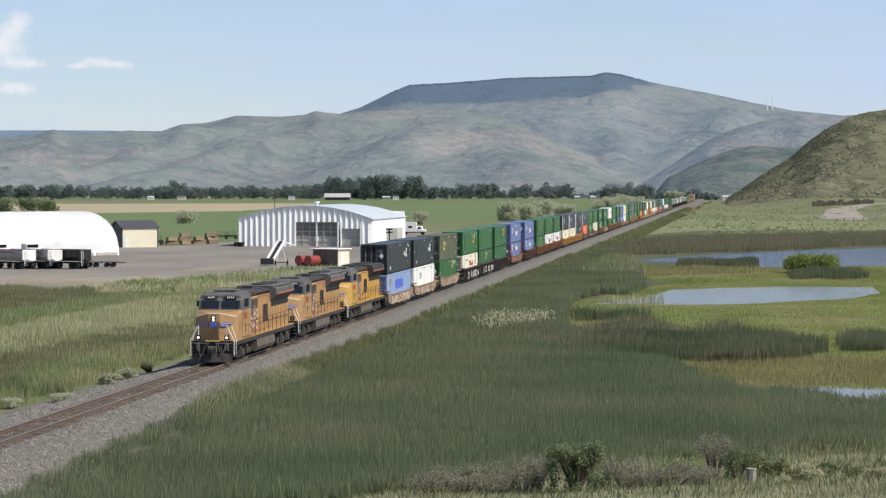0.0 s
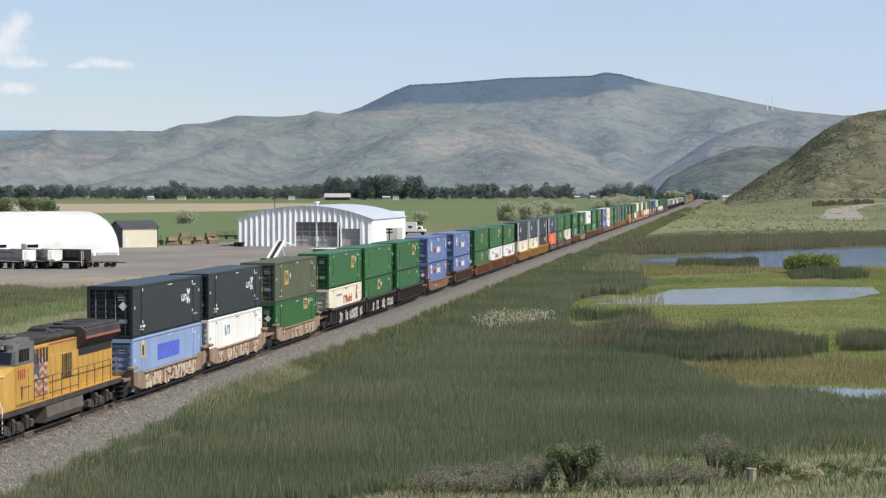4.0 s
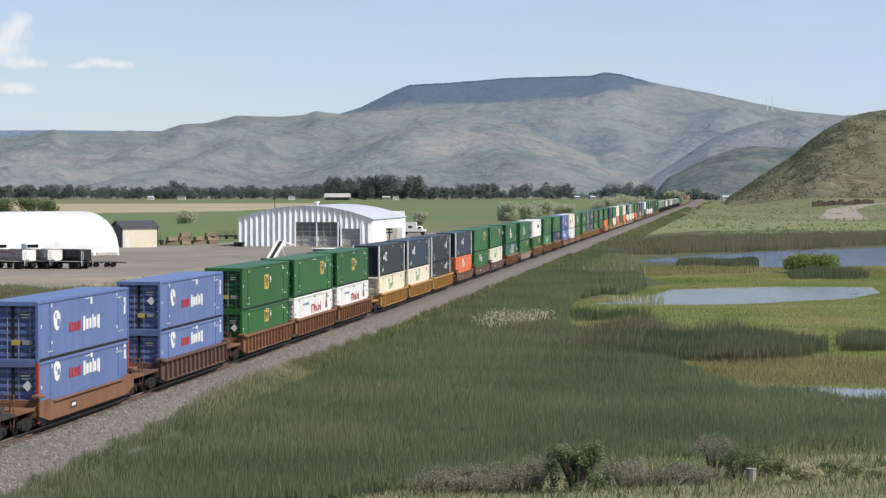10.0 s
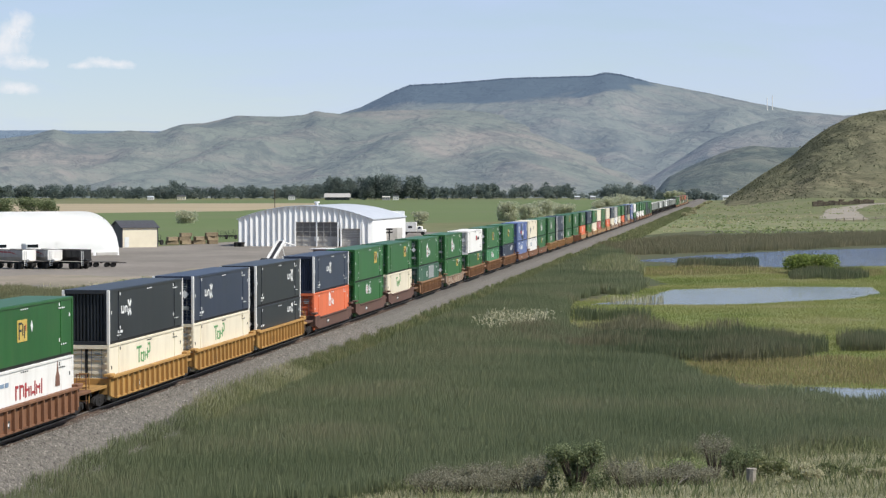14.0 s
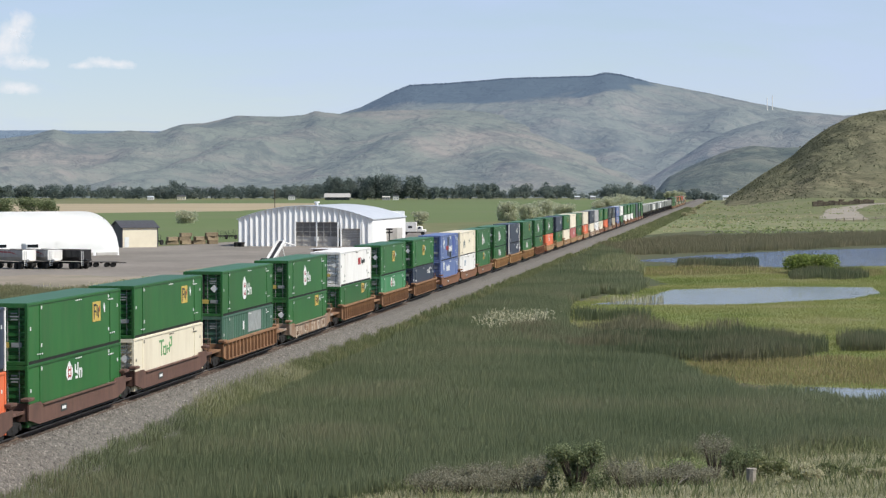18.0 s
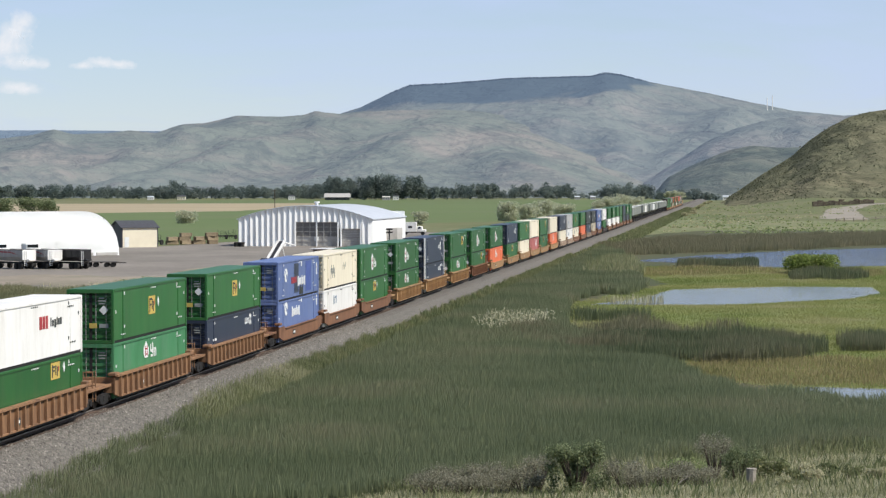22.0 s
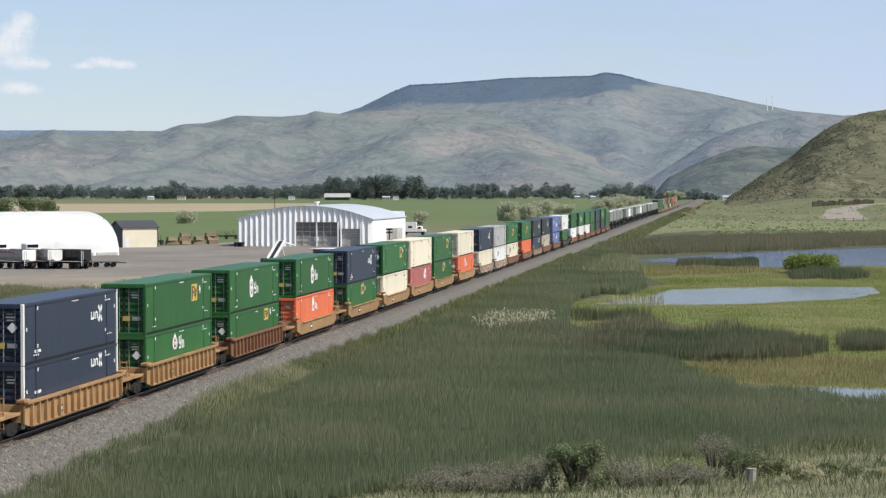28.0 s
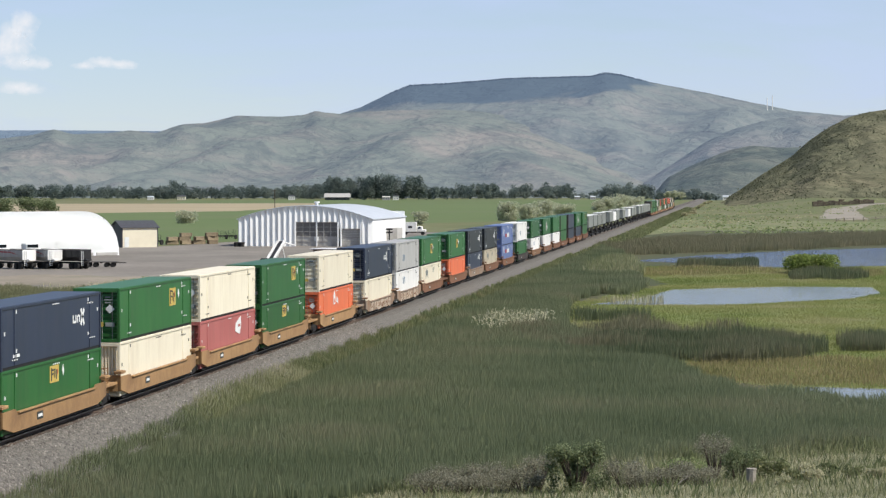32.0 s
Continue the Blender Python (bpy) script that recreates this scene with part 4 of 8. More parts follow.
def shell_mesh(length, w, h, material, corrugated):
    key = ("shell", length, material.name, corrugated)
    if key not in CACHE:
        bm = bmesh.new()
        i = 0.05
        if corrugated:
            n = int(length / 0.55)
            right = []
            for k in range(n):
                y0, dy = 0.32 + (length - 0.42) * k / n, (length - 0.42) / n
                right += [(w / 2 - 0.09, y0), (w / 2 - 0.09, y0 + dy * 0.35), (w / 2 - 0.03, y0 + dy * 0.5), (w / 2 - 0.03, y0 + dy * 0.85)]
            plan = right + [(-x, y) for x, y in right[::-1]]
            lo = [bm.verts.new((x, y, 0.06)) for x, y in plan]
            hi = [bm.verts.new((x, y, h - 0.06)) for x, y in plan]
            k = len(plan)
            bm.faces.new(lo[::-1])
            bm.faces.new(hi)
            for q in range(k):
                bm.faces.new((lo[q], lo[(q + 1) % k], hi[(q + 1) % k], hi[q]))
        else:
            add_box(bm, (0, length / 2 + 0.12, h / 2 + 0.05), (w - 2 * i, length - 0.38, h - 0.20))
        CACHE[key] = bm_mesh("shell", bm, material)
    return CACHE[key]


BAR_ROWS = ((0.12, 0.14, 0.50, 0.07), (0.52, 0.92, 0.70, 0.07), (0.88, 0.84, 0.65, 0.08), (0.90, 0.22, 0.55, 0.07))


def logo(ob, kind, L, W, H0, low=False):
    """Company marks on the near side, as plain shapes in their colours; kind may name a place along the side after an @."""
    kind, _, at = kind.partition("@")
    x = W / 2 - 0.036
    H = H0

    def lift(z):
        return 0.42 * H0 + 0.58 * z if low else z

    def plate(name, y, z, sy, sz, m, parent=ob, dx=0.0, label=""):
        c = Vector((x + dx, y, lift(z)))
        if parent is not ob:
            c -= parent.location
        return box_part(name, c, (0.02, sy, sz * (0.8 if low else 1.0)), m, parent, label, 0.0)

    def bars(name, y0, z, pattern, m, label=""):
        """A row of bars (advance, width, height, rise) as one mark."""
        bm = bmesh.new()
        yy = y0
        for step, w, h, up in pattern:
            yy += step
            add_box(bm, (x, yy, lift(z) + up), (0.02, w, h))
        return part(name, bm, m, ob, label)

    if kind in ("plate", "plate_mid"):
        c = float(at) if at else (0.72 if kind == "plate" else 0.50)
        zc = H * (0.66 if kind == "plate" else 0.58)
        lp = plate("logo_plate", L * c, zc, 1.45, 1.02, M_MARKY, label="yellow company plate")
        plate("logo_bar", L * c - 0.50, zc, 0.13, 0.80, M_MARKD, lp, 0.012)
        plate("logo_bar", L * c - 0.28, zc + 0.34, 0.42, 0.11, M_MARKD, lp, 0.012)
        plate("logo_bar", L * c - 0.30, zc + 0.02, 0.34, 0.10, M_MARKD, lp, 0.012)
        plate("logo_bar", L * c + 0.05, zc + 0.05, 0.13, 0.56, M_MARKD, lp, 0.012)
        plate("logo_bar", L * c + 0.30, zc - 0.08, 0.13, 0.56, M_MARKD, lp, 0.012)
        plate("logo_bar", L * c + 0.50, zc + 0.12, 0.10, 0.30, M_MARKR, lp, 0.012)
        bm = bmesh.new()
        q, zz = L * c + 1.45, lift(zc + 0.12)
        side_prism(bm, [(q - 0.16, zz), (q, zz - 0.28), (q + 0.16, zz), (q, zz + 0.28)], x - 0.01, x + 0.01)
        part("hazard_diamond", bm, M_MARKW, ob, "white diamond")
    elif kind == "pointed":
        c, q = L * (float(at) if at else 0.42), 0.55
        z0, z1 = lift(H * 0.28), lift(H * 0.76)
        bm = bmesh.new()
        side_prism(bm, [(c - 0.30, z0), (c + 0.30, z0), (c + q, z0 + 0.22), (c + q, z1 - 0.30), (c, z1 + 0.12), (c - q, z1 - 0.30), (c - q, z0 + 0.22)], x - 0.01, x + 0.01)
        lg = part("logo_shape", bm, M_MARKW, ob, "white pointed company mark")
        for zz in (0.60, 0.42):
            plate("logo_bar", c - 0.2, H * zz, 0.10, 0.34, M_MARKR, lg, 0.012)
            plate("logo_bar", c + 0.2, H * zz, 0.10, 0.34, M_MARKR, lg, 0.012)
            plate("logo_bar", c, H * zz - 0.06, 0.34, 0.10, M_MARKR, lg, 0.012)
        bars("logo_lettering", c + 1.0, H * 0.50, ((0.0, 0.16, 0.42, 0.12), (0.22, 0.30, 0.14, -0.06), (0.22, 0.16, 0.62, 0.08), (0.30, 0.16, 0.50, -0.16), (0.20, 0.34, 0.12, 0.02), (0.18, 0.15, 0.46, -0.18), (-0.9, 0.40, 0.13, -0.34)), M_MARKW, "small white company mark")
    elif kind == "smallmarks":
        c = L * (float(at) if at else 0.76)
        zc = H * 0.60
        bars("logo_lettering", c - 1.0, zc, ((0.0, 0.13, 0.40, 0.0), (0.22, 0.34, 0.12, -0.15), (0.24, 0.13, 0.40, 0.0), (0.26, 0.12, 0.34, -0.02), (0.20, 0.22, 0.11, 0.14), (0.18, 0.12, 0.34, -0.02)), M_MARKW, "small white company mark")
        bm = bmesh.new()
        for turn_ in (0.62, -0.62):
            add_box(bm, (x, c + 0.62, lift(zc) + 0.04), (0.02, 0.20, 0.98 * (0.8 if low else 1.0)), 0.0, Matrix.Rotation(turn_, 4, "X"))
        part("logo_cross", bm, M_MARKW, ob, "white crossed mark")
        bars("stencil_lettering", L * 0.12, H * 0.20, ((0, 0.35, 0.14, 0), (0.55, 0.45, 0.14, 0)), M_MARKW)
    elif kind in ("blue", "bluegraffiti"):
        c = L * 0.19
        zc = lift(H * 0.64)
        bm = bmesh.new()
        side_prism(bm, [(c + 0.55 * math.cos(a) * (1 + 0.1 * math.sin(3 * a)), zc + 0.50 * math.sin(a)) for a in np.linspace(0, 6.283, 17)[:-1]], x - 0.01, x + 0.01)
        disc = part("logo_disc", bm, M_MARKW, ob, "white round mark")
        plate("logo_bar", c + 0.22, H * 0.60, 0.34, 0.34, PAINT["blue"], disc, 0.012)
        plate("logo_bar", c - 0.18, H * 0.72, 0.14, 0.26, PAINT["blue"], disc, 0.012)
        if kind == "blue" or not low:
            bars("logo_lettering", L * 0.33, H * 0.48, ((0.0, 0.34, 0.50, 0), (0.55, 0.46, 0.44, -0.02), (0.55, 0.40, 0.44, -0.02), (0.50, 0.36, 0.46, 0)), M_MARKR, "red lettering shapes")
        n0 = 0.48 if (kind == "blue" or not low) else 0.34
        bars("logo_lettering", L * n0, H * (0.48 if kind == "blue" else 0.42), ((0.0, 0.34, 0.74, 0.04), (0.50, 0.34, 0.52, -0.02), (0.30, 0.10, 0.52, -0.02), (0.30, 0.34, 0.52, 0), (0.46, 0.20, 0.72, 0.06), (0.36, 0.34, 0.52, 0), (0.42, 0.14, 0.60, 0.04), (0.30, 0.30, 0.72, 0.0)), M_MARKW, "white lettering shapes")
        plate("logo_bar", L * 0.56, H * 0.87, 0.34, 0.36, M_MARKW)
        bars("stencil_lettering", L * 0.955, H * 0.60, ((0, 0.30, 0.5, 0), (0, 0.30, 0.3, 0.5)), M_MARKW)
        if kind == "bluegraffiti" and not low:
            plate("repaint_patch", L * 0.44, H * 0.52, 1.7, 2.2, PAINT["navy"], label="dark blue patch", dx=-0.006)
            plate("repaint_patch", L * 0.74, H * 0.52, 2.2, 2.3, M_DEEPBLUE, label="deeper blue patch", dx=-0.006)
            bars("paint_scrawl", L * 0.52, H * 0.18, ((0, 0.3, 0.6, 0), (0.4, 0.3, 0.7, 0.05), (0.4, 0.35, 0.55, -0.04), (0.4, 0.3, 0.8, 0.06)), M_MARKD, "black scrawl")
    elif kind == "redshapes":
        bars("logo_lettering", L * 0.44, H * 0.33, ((0.0, 0.16, 0.66, 0), (0.22, 0.30, 0.13, 0.26), (0.40, 0.16, 0.66, 0), (0.24, 0.34, 0.14, 0.24), (0.30, 0.12, 0.50, 0), (0.30, 0.20, 0.70, 0.02), (0.22, 0.26, 0.12, 0.02), (0.28, 0.13, 0.46, -0.08), (0.30, 0.13, 0.46, -0.08), (0.32, 0.30, 0.13, -0.18), (0.28, 0.13, 0.70, 0), (0.26, 0.10, 0.46, -0.06), (0.26, 0.24, 0.12, 0.02), (0.24, 0.12, 0.46, -0.08), (0.30, 0.13, 0.72, 0.02)), M_MARKR, "dark-red lettering shapes")
        bm = bmesh.new()
        q, zz = L * 0.84, lift(H * 0.20)
        side_prism(bm, [(q - 0.38, zz), (q + 0.38, zz), (q + 0.30, zz + 0.5), (q + 0.12, zz + 0.7), (q, zz + 1.35), (q - 0.12, zz + 0.7), (q - 0.30, zz + 0.5)], x - 0.01, x + 0.01)
        part("tower_mark", bm, M_SEPIA, ob, "brown tower-shaped mark")
        bars("logo_lettering", L * 0.24, H * 0.62, ((0, 0.5, 0.13, 0), (0.65, 0.4, 0.2, 0), (0.6, 0.5, 0.18, 0), (0.65, 0.5, 0.2, 0)), M_FADEBLUE, "thin blue lettering shapes")
    elif kind == "greenshapes":
        bars("logo_lettering", L * 0.38, H * 0.46, ((0.0, 1.0, 0.13, 0.40), (0.0, 0.14, 0.86, -0.02), (0.45, 0.12, 0.50, -0.16), (0.30, 0.40, 0.10, 0.02), (0.0, 0.40, 0.10, -0.40), (0.25, 0.12, 0.60, -0.18), (0.28, 0.12, 0.48, -0.16), (0.25, 0.36, 0.10, -0.14), (0.30, 0.13, 0.60, -0.06), (0.32, 0.46, 0.12, 0.46), (0.20, 0.12, 0.40, 0.22), (-0.2, 0.40, 0.12, 0.0)), M_MARKG, "green lettering shapes")
    elif kind == "graffiti":
        bars("paint_scrawl", L * 0.2, H * 0.5, tuple((0.28, 0.12, 0.8 - 0.1 * (q % 3), 0.16 * ((q * 5) % 3 - 1)) for q in range(7)), M_PATCH, "grey scrawl")
        bars("paint_scrawl", L * 0.55, H * 0.55, tuple((0.40, 0.10, 0.4, 0.2 * (q % 2)) for q in range(4)), M_PATCH, "grey scrawl")
    elif kind == "patch":
        plate("repaint_patch", L * 0.62, H * 0.52, 4.2, 1.7, M_PATCH, label="grey repainted patch")
        plate("hazard_diamond", L * 0.40, H * 0.45, 0.4, 0.7, M_MARKW)
    elif kind == "bluepatch":
        plate("repaint_patch", L * 0.50, H * 0.35, 5.0, 1.1, M_MARKB, label="strong blue painted patch")
        lp = plate("logo_plate", L * 0.14, H * 0.58, 1.0, 1.15, M_MARKY, label="pale yellow plate")
        plate("logo_bar", L * 0.14, H * 0.56, 0.4, 0.7, M_MARKD, lp, 0.012)
    elif kind == "redmark":
        bars("logo_lettering", L * 0.58, H * 0.64, ((0.0, 0.42, 0.62, 0), (0.50, 0.36, 0.60, 0), (0.46, 0.30, 0.62, 0)), M_MARKR, "red mark")
        bars("logo_lettering", L * 0.68, H * 0.63, ((0.0, 0.12, 0.42, 0), (0.32, 0.26, 0.30, -0.06), (0.38, 0.26, 0.40, -0.1), (0.30, 0.10, 0.38, 0), (0.28, 0.24, 0.30, -0.04), (0.34, 0.24, 0.34, -0.02)), M_MARKD, "dark lettering shapes")
    elif kind == "blotch":
        bm = bmesh.new()
        side_prism(bm, [(L * 0.62, lift(H * 0.30)), (L * 0.70, lift(H * 0.15)), (L * 0.73, lift(H * 0.5)), (L * 0.72, lift(H * 0.85)), (L * 0.68, lift(H * 0.75)), (L * 0.63, lift(H * 0.6))], x - 0.01, x + 0.01)
        part("logo_shape", bm, M_MARKW, ob, "white blotched company mark")
        plate("logo_bar", L * 0.69, H * 0.5, 0.7, 0.2, PAINT["pink"], dx=0.012)
    elif kind == "whitebars":
        c, z0 = L * 0.44, lift(H * 0.22)
        bm = bmesh.new()
        side_prism(bm, [(c - 0.42, z0), (c + 0.42, z0), (c + 0.42, z0 + 0.75), (c, z0 + 1.15), (c - 0.42, z0 + 0.75)], x - 0.01, x + 0.01)
        lg = part("logo_shape", bm, M_MARKW, ob, "white pointed company mark")
        plate("logo_bar", c, H * 0.40, 0.34, 0.40, PAINT["orange"], lg, 0.012)
        bars("logo_lettering", c + 0.9, H * 0.40, ((0.0, 0.16, 0.42, 0.08), (0.24, 0.30, 0.12, -0.10), (0.24, 0.16, 0.5, 0.0), (0.30, 0.16, 0.42, -0.12)), M_MARKW, "small white company mark")
    elif kind == "darkbars":
        bars("logo_lettering", L * 0.30, H * 0.45, ((0.0, 0.22, 0.7, 0), (0.45, 0.14, 0.5, -0.08), (0.30, 0.34, 0.16, 0.2), (0.40, 0.20, 0.62, 0)), M_FADEBLUE, "faded blue-grey mark")


def container(y, z, colour, mark="", near=True, length=16.15, post=None, style="bars", far=False):
    """A long container, or a shorter ribbed box, with its doors towards the viewer."""
    L, W, H = length, 2.59, 2.89
    words = {"green": "green", "lightgreen": "faded light-green", "greygreen": "grey-green", "olive": "olive-grey", "dark": "charcoal", "navy": "dark navy", "blue": "blue", "lightblue": "light blue", "white": "white", "cream": "cream", "beige": "stained beige", "grey": "grey", "orange": "bright orange", "red": "red", "pink": "faded pinkish-red"}[colour]
    where = "on top of a stack" if z > 2 else "low in a well car"
    extra = {"plate": " with yellow plate", "plate_mid": " with yellow plate", "pointed": " with white pointed mark", "smallmarks": " with small white marks", "redshapes": " with dark-red lettering shapes", "greenshapes": " with green mark", "graffiti": " with grey scrawls", "patch": " with grey patch", "blue": " with white lettering shapes", "redmark": " with red marks", "blotch": " with white blotch", "bluegraffiti": " with dark patches"}.get(mark.partition("@")[0], "")
    ob = rolling("shipping_container", y, words + " container" + extra + ", " + where, "container", "containers on the train", z)
    m = PAINT[colour]
    pm = PAINT[post] if post else m
    put("shell", shell_mesh(L, W, H, m, colour in ("olive", "greygreen")), ob)
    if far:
        # One dark sheet stands for the shaded doors of a far container.
        box_part("end_frame", (0, 0.0, H / 2), (W, 0.12, H), M_LOCODARK, ob, "door end, shade painted dark", 0.03)
        box_part("roof", (0, L / 2, H + 0.004), (W, L, 0.05), m, ob, bevel=0.0)
        return ob
    post_me = box_mesh((0.16, 0.16, H), pm, 0.02)
    for sx in (-1, 1):
        for py in (0.08, L - 0.08):
            put("corner_post", post_me, ob, (sx * (W / 2 - 0.08), py, H / 2))
        put("top_rail", box_mesh((0.10, L - 0.32, 0.12), m, 0.01), ob, (sx * (W / 2 - 0.05), L / 2, H - 0.06))
        # Upper bottom rails are coloured dark for the shadow line between stacked containers.
        put("bottom_rail", box_mesh((0.06, L - 0.32, 0.15), M_STEEL if z > 2 else m, 0.0), ob, (sx * (W / 2 - 0.10), L / 2, 0.075))
        if L > 15:
            for py in (1.98, L - 1.98):
                put("lifting_post", box_mesh((0.06, 0.10, H - 0.30), m, 0.01), ob, (sx * (W / 2 - 0.042), py, H / 2 + 0.02))
    put("roof", box_mesh((W - 0.16, L - 0.1, 0.05), m, 0.0), ob, (0, L / 2, H - 0.008))
    for sx in (-1, 1):
        dr = put("door", door_mesh(1.08, H - 0.42, m, style), ob, (sx * 0.555, 0.25, 0.2))
        if style == "bars":
            for rx in (-0.28, 0.28):
                put("lock_rod", cyl_mesh(0.026, H - 0.3, "z", M_ROD, 6), dr, (rx, -0.09, H / 2 - 0.2))
    put("door_header", box_mesh((W - 0.32, 0.24, 0.2), m, 0.01), ob, (0, 0.12, H - 0.10))
    put("door_sill", box_mesh((W - 0.32, 0.24, 0.18), m, 0.01), ob, (0, 0.12, 0.09))
    if style == "bars":
        if int(y * 7 + z) % 5 < 2:
            put("placard", box_mesh((0.36, 0.02, 0.36), M_MARKW, 0.0), ob, (0.72, 0.10, H * 0.62), "white diamond placard", (0, radians(45), 0))
        put("door_seal", box_mesh((0.16, 0.05, H - 0.42), M_RUBBER, 0.0), ob, (0.0, 0.16, H / 2), "dark rubber seal between the doors")
        put("label_plate", box_mesh((0.5, 0.02, 0.22), M_PATCH, 0.0), ob, (0.72, 0.10, H * 0.33))
        for bx, bz, bw in ((0.60, 0.84, 0.30), (0.62, 0.79, 0.42), (0.62, 0.74, 0.34)):
            put("number_bar", box_mesh((bw, 0.02, 0.07), M_PATCH, 0.0), ob, (bx, 0.10, H * bz))
        put("label_plate", box_mesh((0.42, 0.02, 0.26), M_MARKY, 0.0), ob, (0.14, 0.10, H * 0.33))
    dark_on = colour in ("white", "cream", "beige", "grey")
    if near:
        bm_mat = M_MARKD if dark_on else M_MARKW
        key = ("stencils", L, dark_on)
        if key not in CACHE:
            bm = bmesh.new()
            for fy, fz, sy, sz in BAR_ROWS:
                px = W / 2 - 0.036 if 0.14 < fy < 0.86 else W / 2 - 0.018
                k = max(2, int(sy / 0.14))
                for q in range(k):
                    add_box(bm, (px, max(0.5, min(L - 0.6, L * fy)) + sy * 1.3 * (q / (k - 1) - 0.5), H * fz), (0.02, sy * 0.9 / k, sz * (0.9 if q % 3 else 0.7)))
            for fy, fz in ((2.25, 0.90), (2.25, 0.28), (L - 2.25, 0.90), (L - 2.25, 0.30), (0.55, 0.58), (L - 0.55, 0.70)):
                add_box(bm, (W / 2 - 0.036, fy, H * fz), (0.02, 0.13, 0.17))
            CACHE[key] = bm_mesh("stencil_marking", bm, bm_mat)
        tagged(put("stencil_marking", CACHE[key], ob), "dark stencilled marks" if dark_on else "white stencilled marks", kind="stuff")
        logo(ob, mark, L, W, H, z < 2)
    return ob


def bogie(parent, y, wheels=2, gap=1.78, r=0.46, me_only=False):
    """A freight bogie: side frames, springs and wheels."""
    if me_only:
        key = ("bogie_far", wheels)
        if key not in CACHE:
            bm = bmesh.new()
            for sx in (-1, 1):
                add_box(bm, (sx * 1.0, 0, 0.5), (0.16, 2.4, 0.4), 0.05)
                for yy in (-0.89, 0.89):
                    add_cyl(bm, (sx * 0.755, yy, 0.46), 0.46, 0.14, "x", 12)
            CACHE[key] = bm_mesh("bogie", bm, M_STEEL)
        return put("bogie", CACHE[key], parent, (0, y, 0))
    bg_ = new("bogie")
    bg_.parent, bg_.location = parent, (0, y, 0)
    key = ("bogie_frame", wheels, gap)
    if key not in CACHE:
        bm = bmesh.new()
        half = gap * (wheels - 1) / 2
        side_prism(bm, [(-half - 0.35, 0.42), (-half - 0.2, 0.66), (-0.4, 0.74), (0.4, 0.74), (half + 0.2, 0.66), (half + 0.35, 0.42), (half + 0.1, 0.32), (0.45, 0.20), (-0.45, 0.20), (-half - 0.1, 0.32)], -0.07, 0.07)
        add_box(bm, (0.05, 0, 0.48), (0.12, 0.45, 0.3), 0.03)
        for i in range(wheels):
            add_cyl(bm, (0.09, -half + gap * i, 0.46), 0.16, 0.1, "x", 10)
        CACHE[key] = bm_mesh("side_frame", bm, M_STEEL if wheels == 2 else M_TRUCK)
    for sx in (-1, 1):
        put("side_frame", CACHE[key], bg_, (sx * 1.02, 0, 0), rot=(0, 0, 0 if sx > 0 else math.pi))
    half = gap * (wheels - 1) / 2
    for i in range(wheels):
        for sx in (-1, 1):
            put("wheel", cyl_mesh(r, 0.14, "x", M_WHEEL, 18), bg_, (sx * 0.755, -half + gap * i, r))
    box_b = put("bolster", box_mesh((2.0, 0.4, 0.3), M_STEEL, 0.03), bg_, (0, 0, 0.62))
    return bg_


def well_side(style, length, m):
    """The near or far wall of a well car."""
    key = ("well", style, length, m.name)
    if key not in CACHE:
        bm = bmesh.new()
        a, b, z0, z1 = 0.0, length, 0.42, 1.58
        if style == "smooth":
            o = [(a, z1 - 0.12), (a, 0.75), (a + 1.6, z0), (b - 1.6, z0), (b, 0.75), (b, z1 - 0.12), (b - 1.9, z1 - 0.12), (b - 2.1, z1 - 0.3), (a + 2.1, z1 - 0.3), (a + 1.9, z1 - 0.12)]
        else:
            o = [(a, z1), (a, 0.62), (a + 0.9, z0), (b - 0.9, z0), (b, 0.62), (b, z1)]
        side_prism(bm, o, -0.04, 0.04)
        CACHE[key] = bm_mesh("side_wall", bm, m)
    return CACHE[key]


WELL_WORDS = {"tan": "tan, graffiti-marked", "black": "black", "brown": "brown", "purple": "dull maroon", "rust": "rusty orange-brown", "yellow": "yellow", "ochre": "ochre-yellow", "mixed": "grey and rust-stained"}


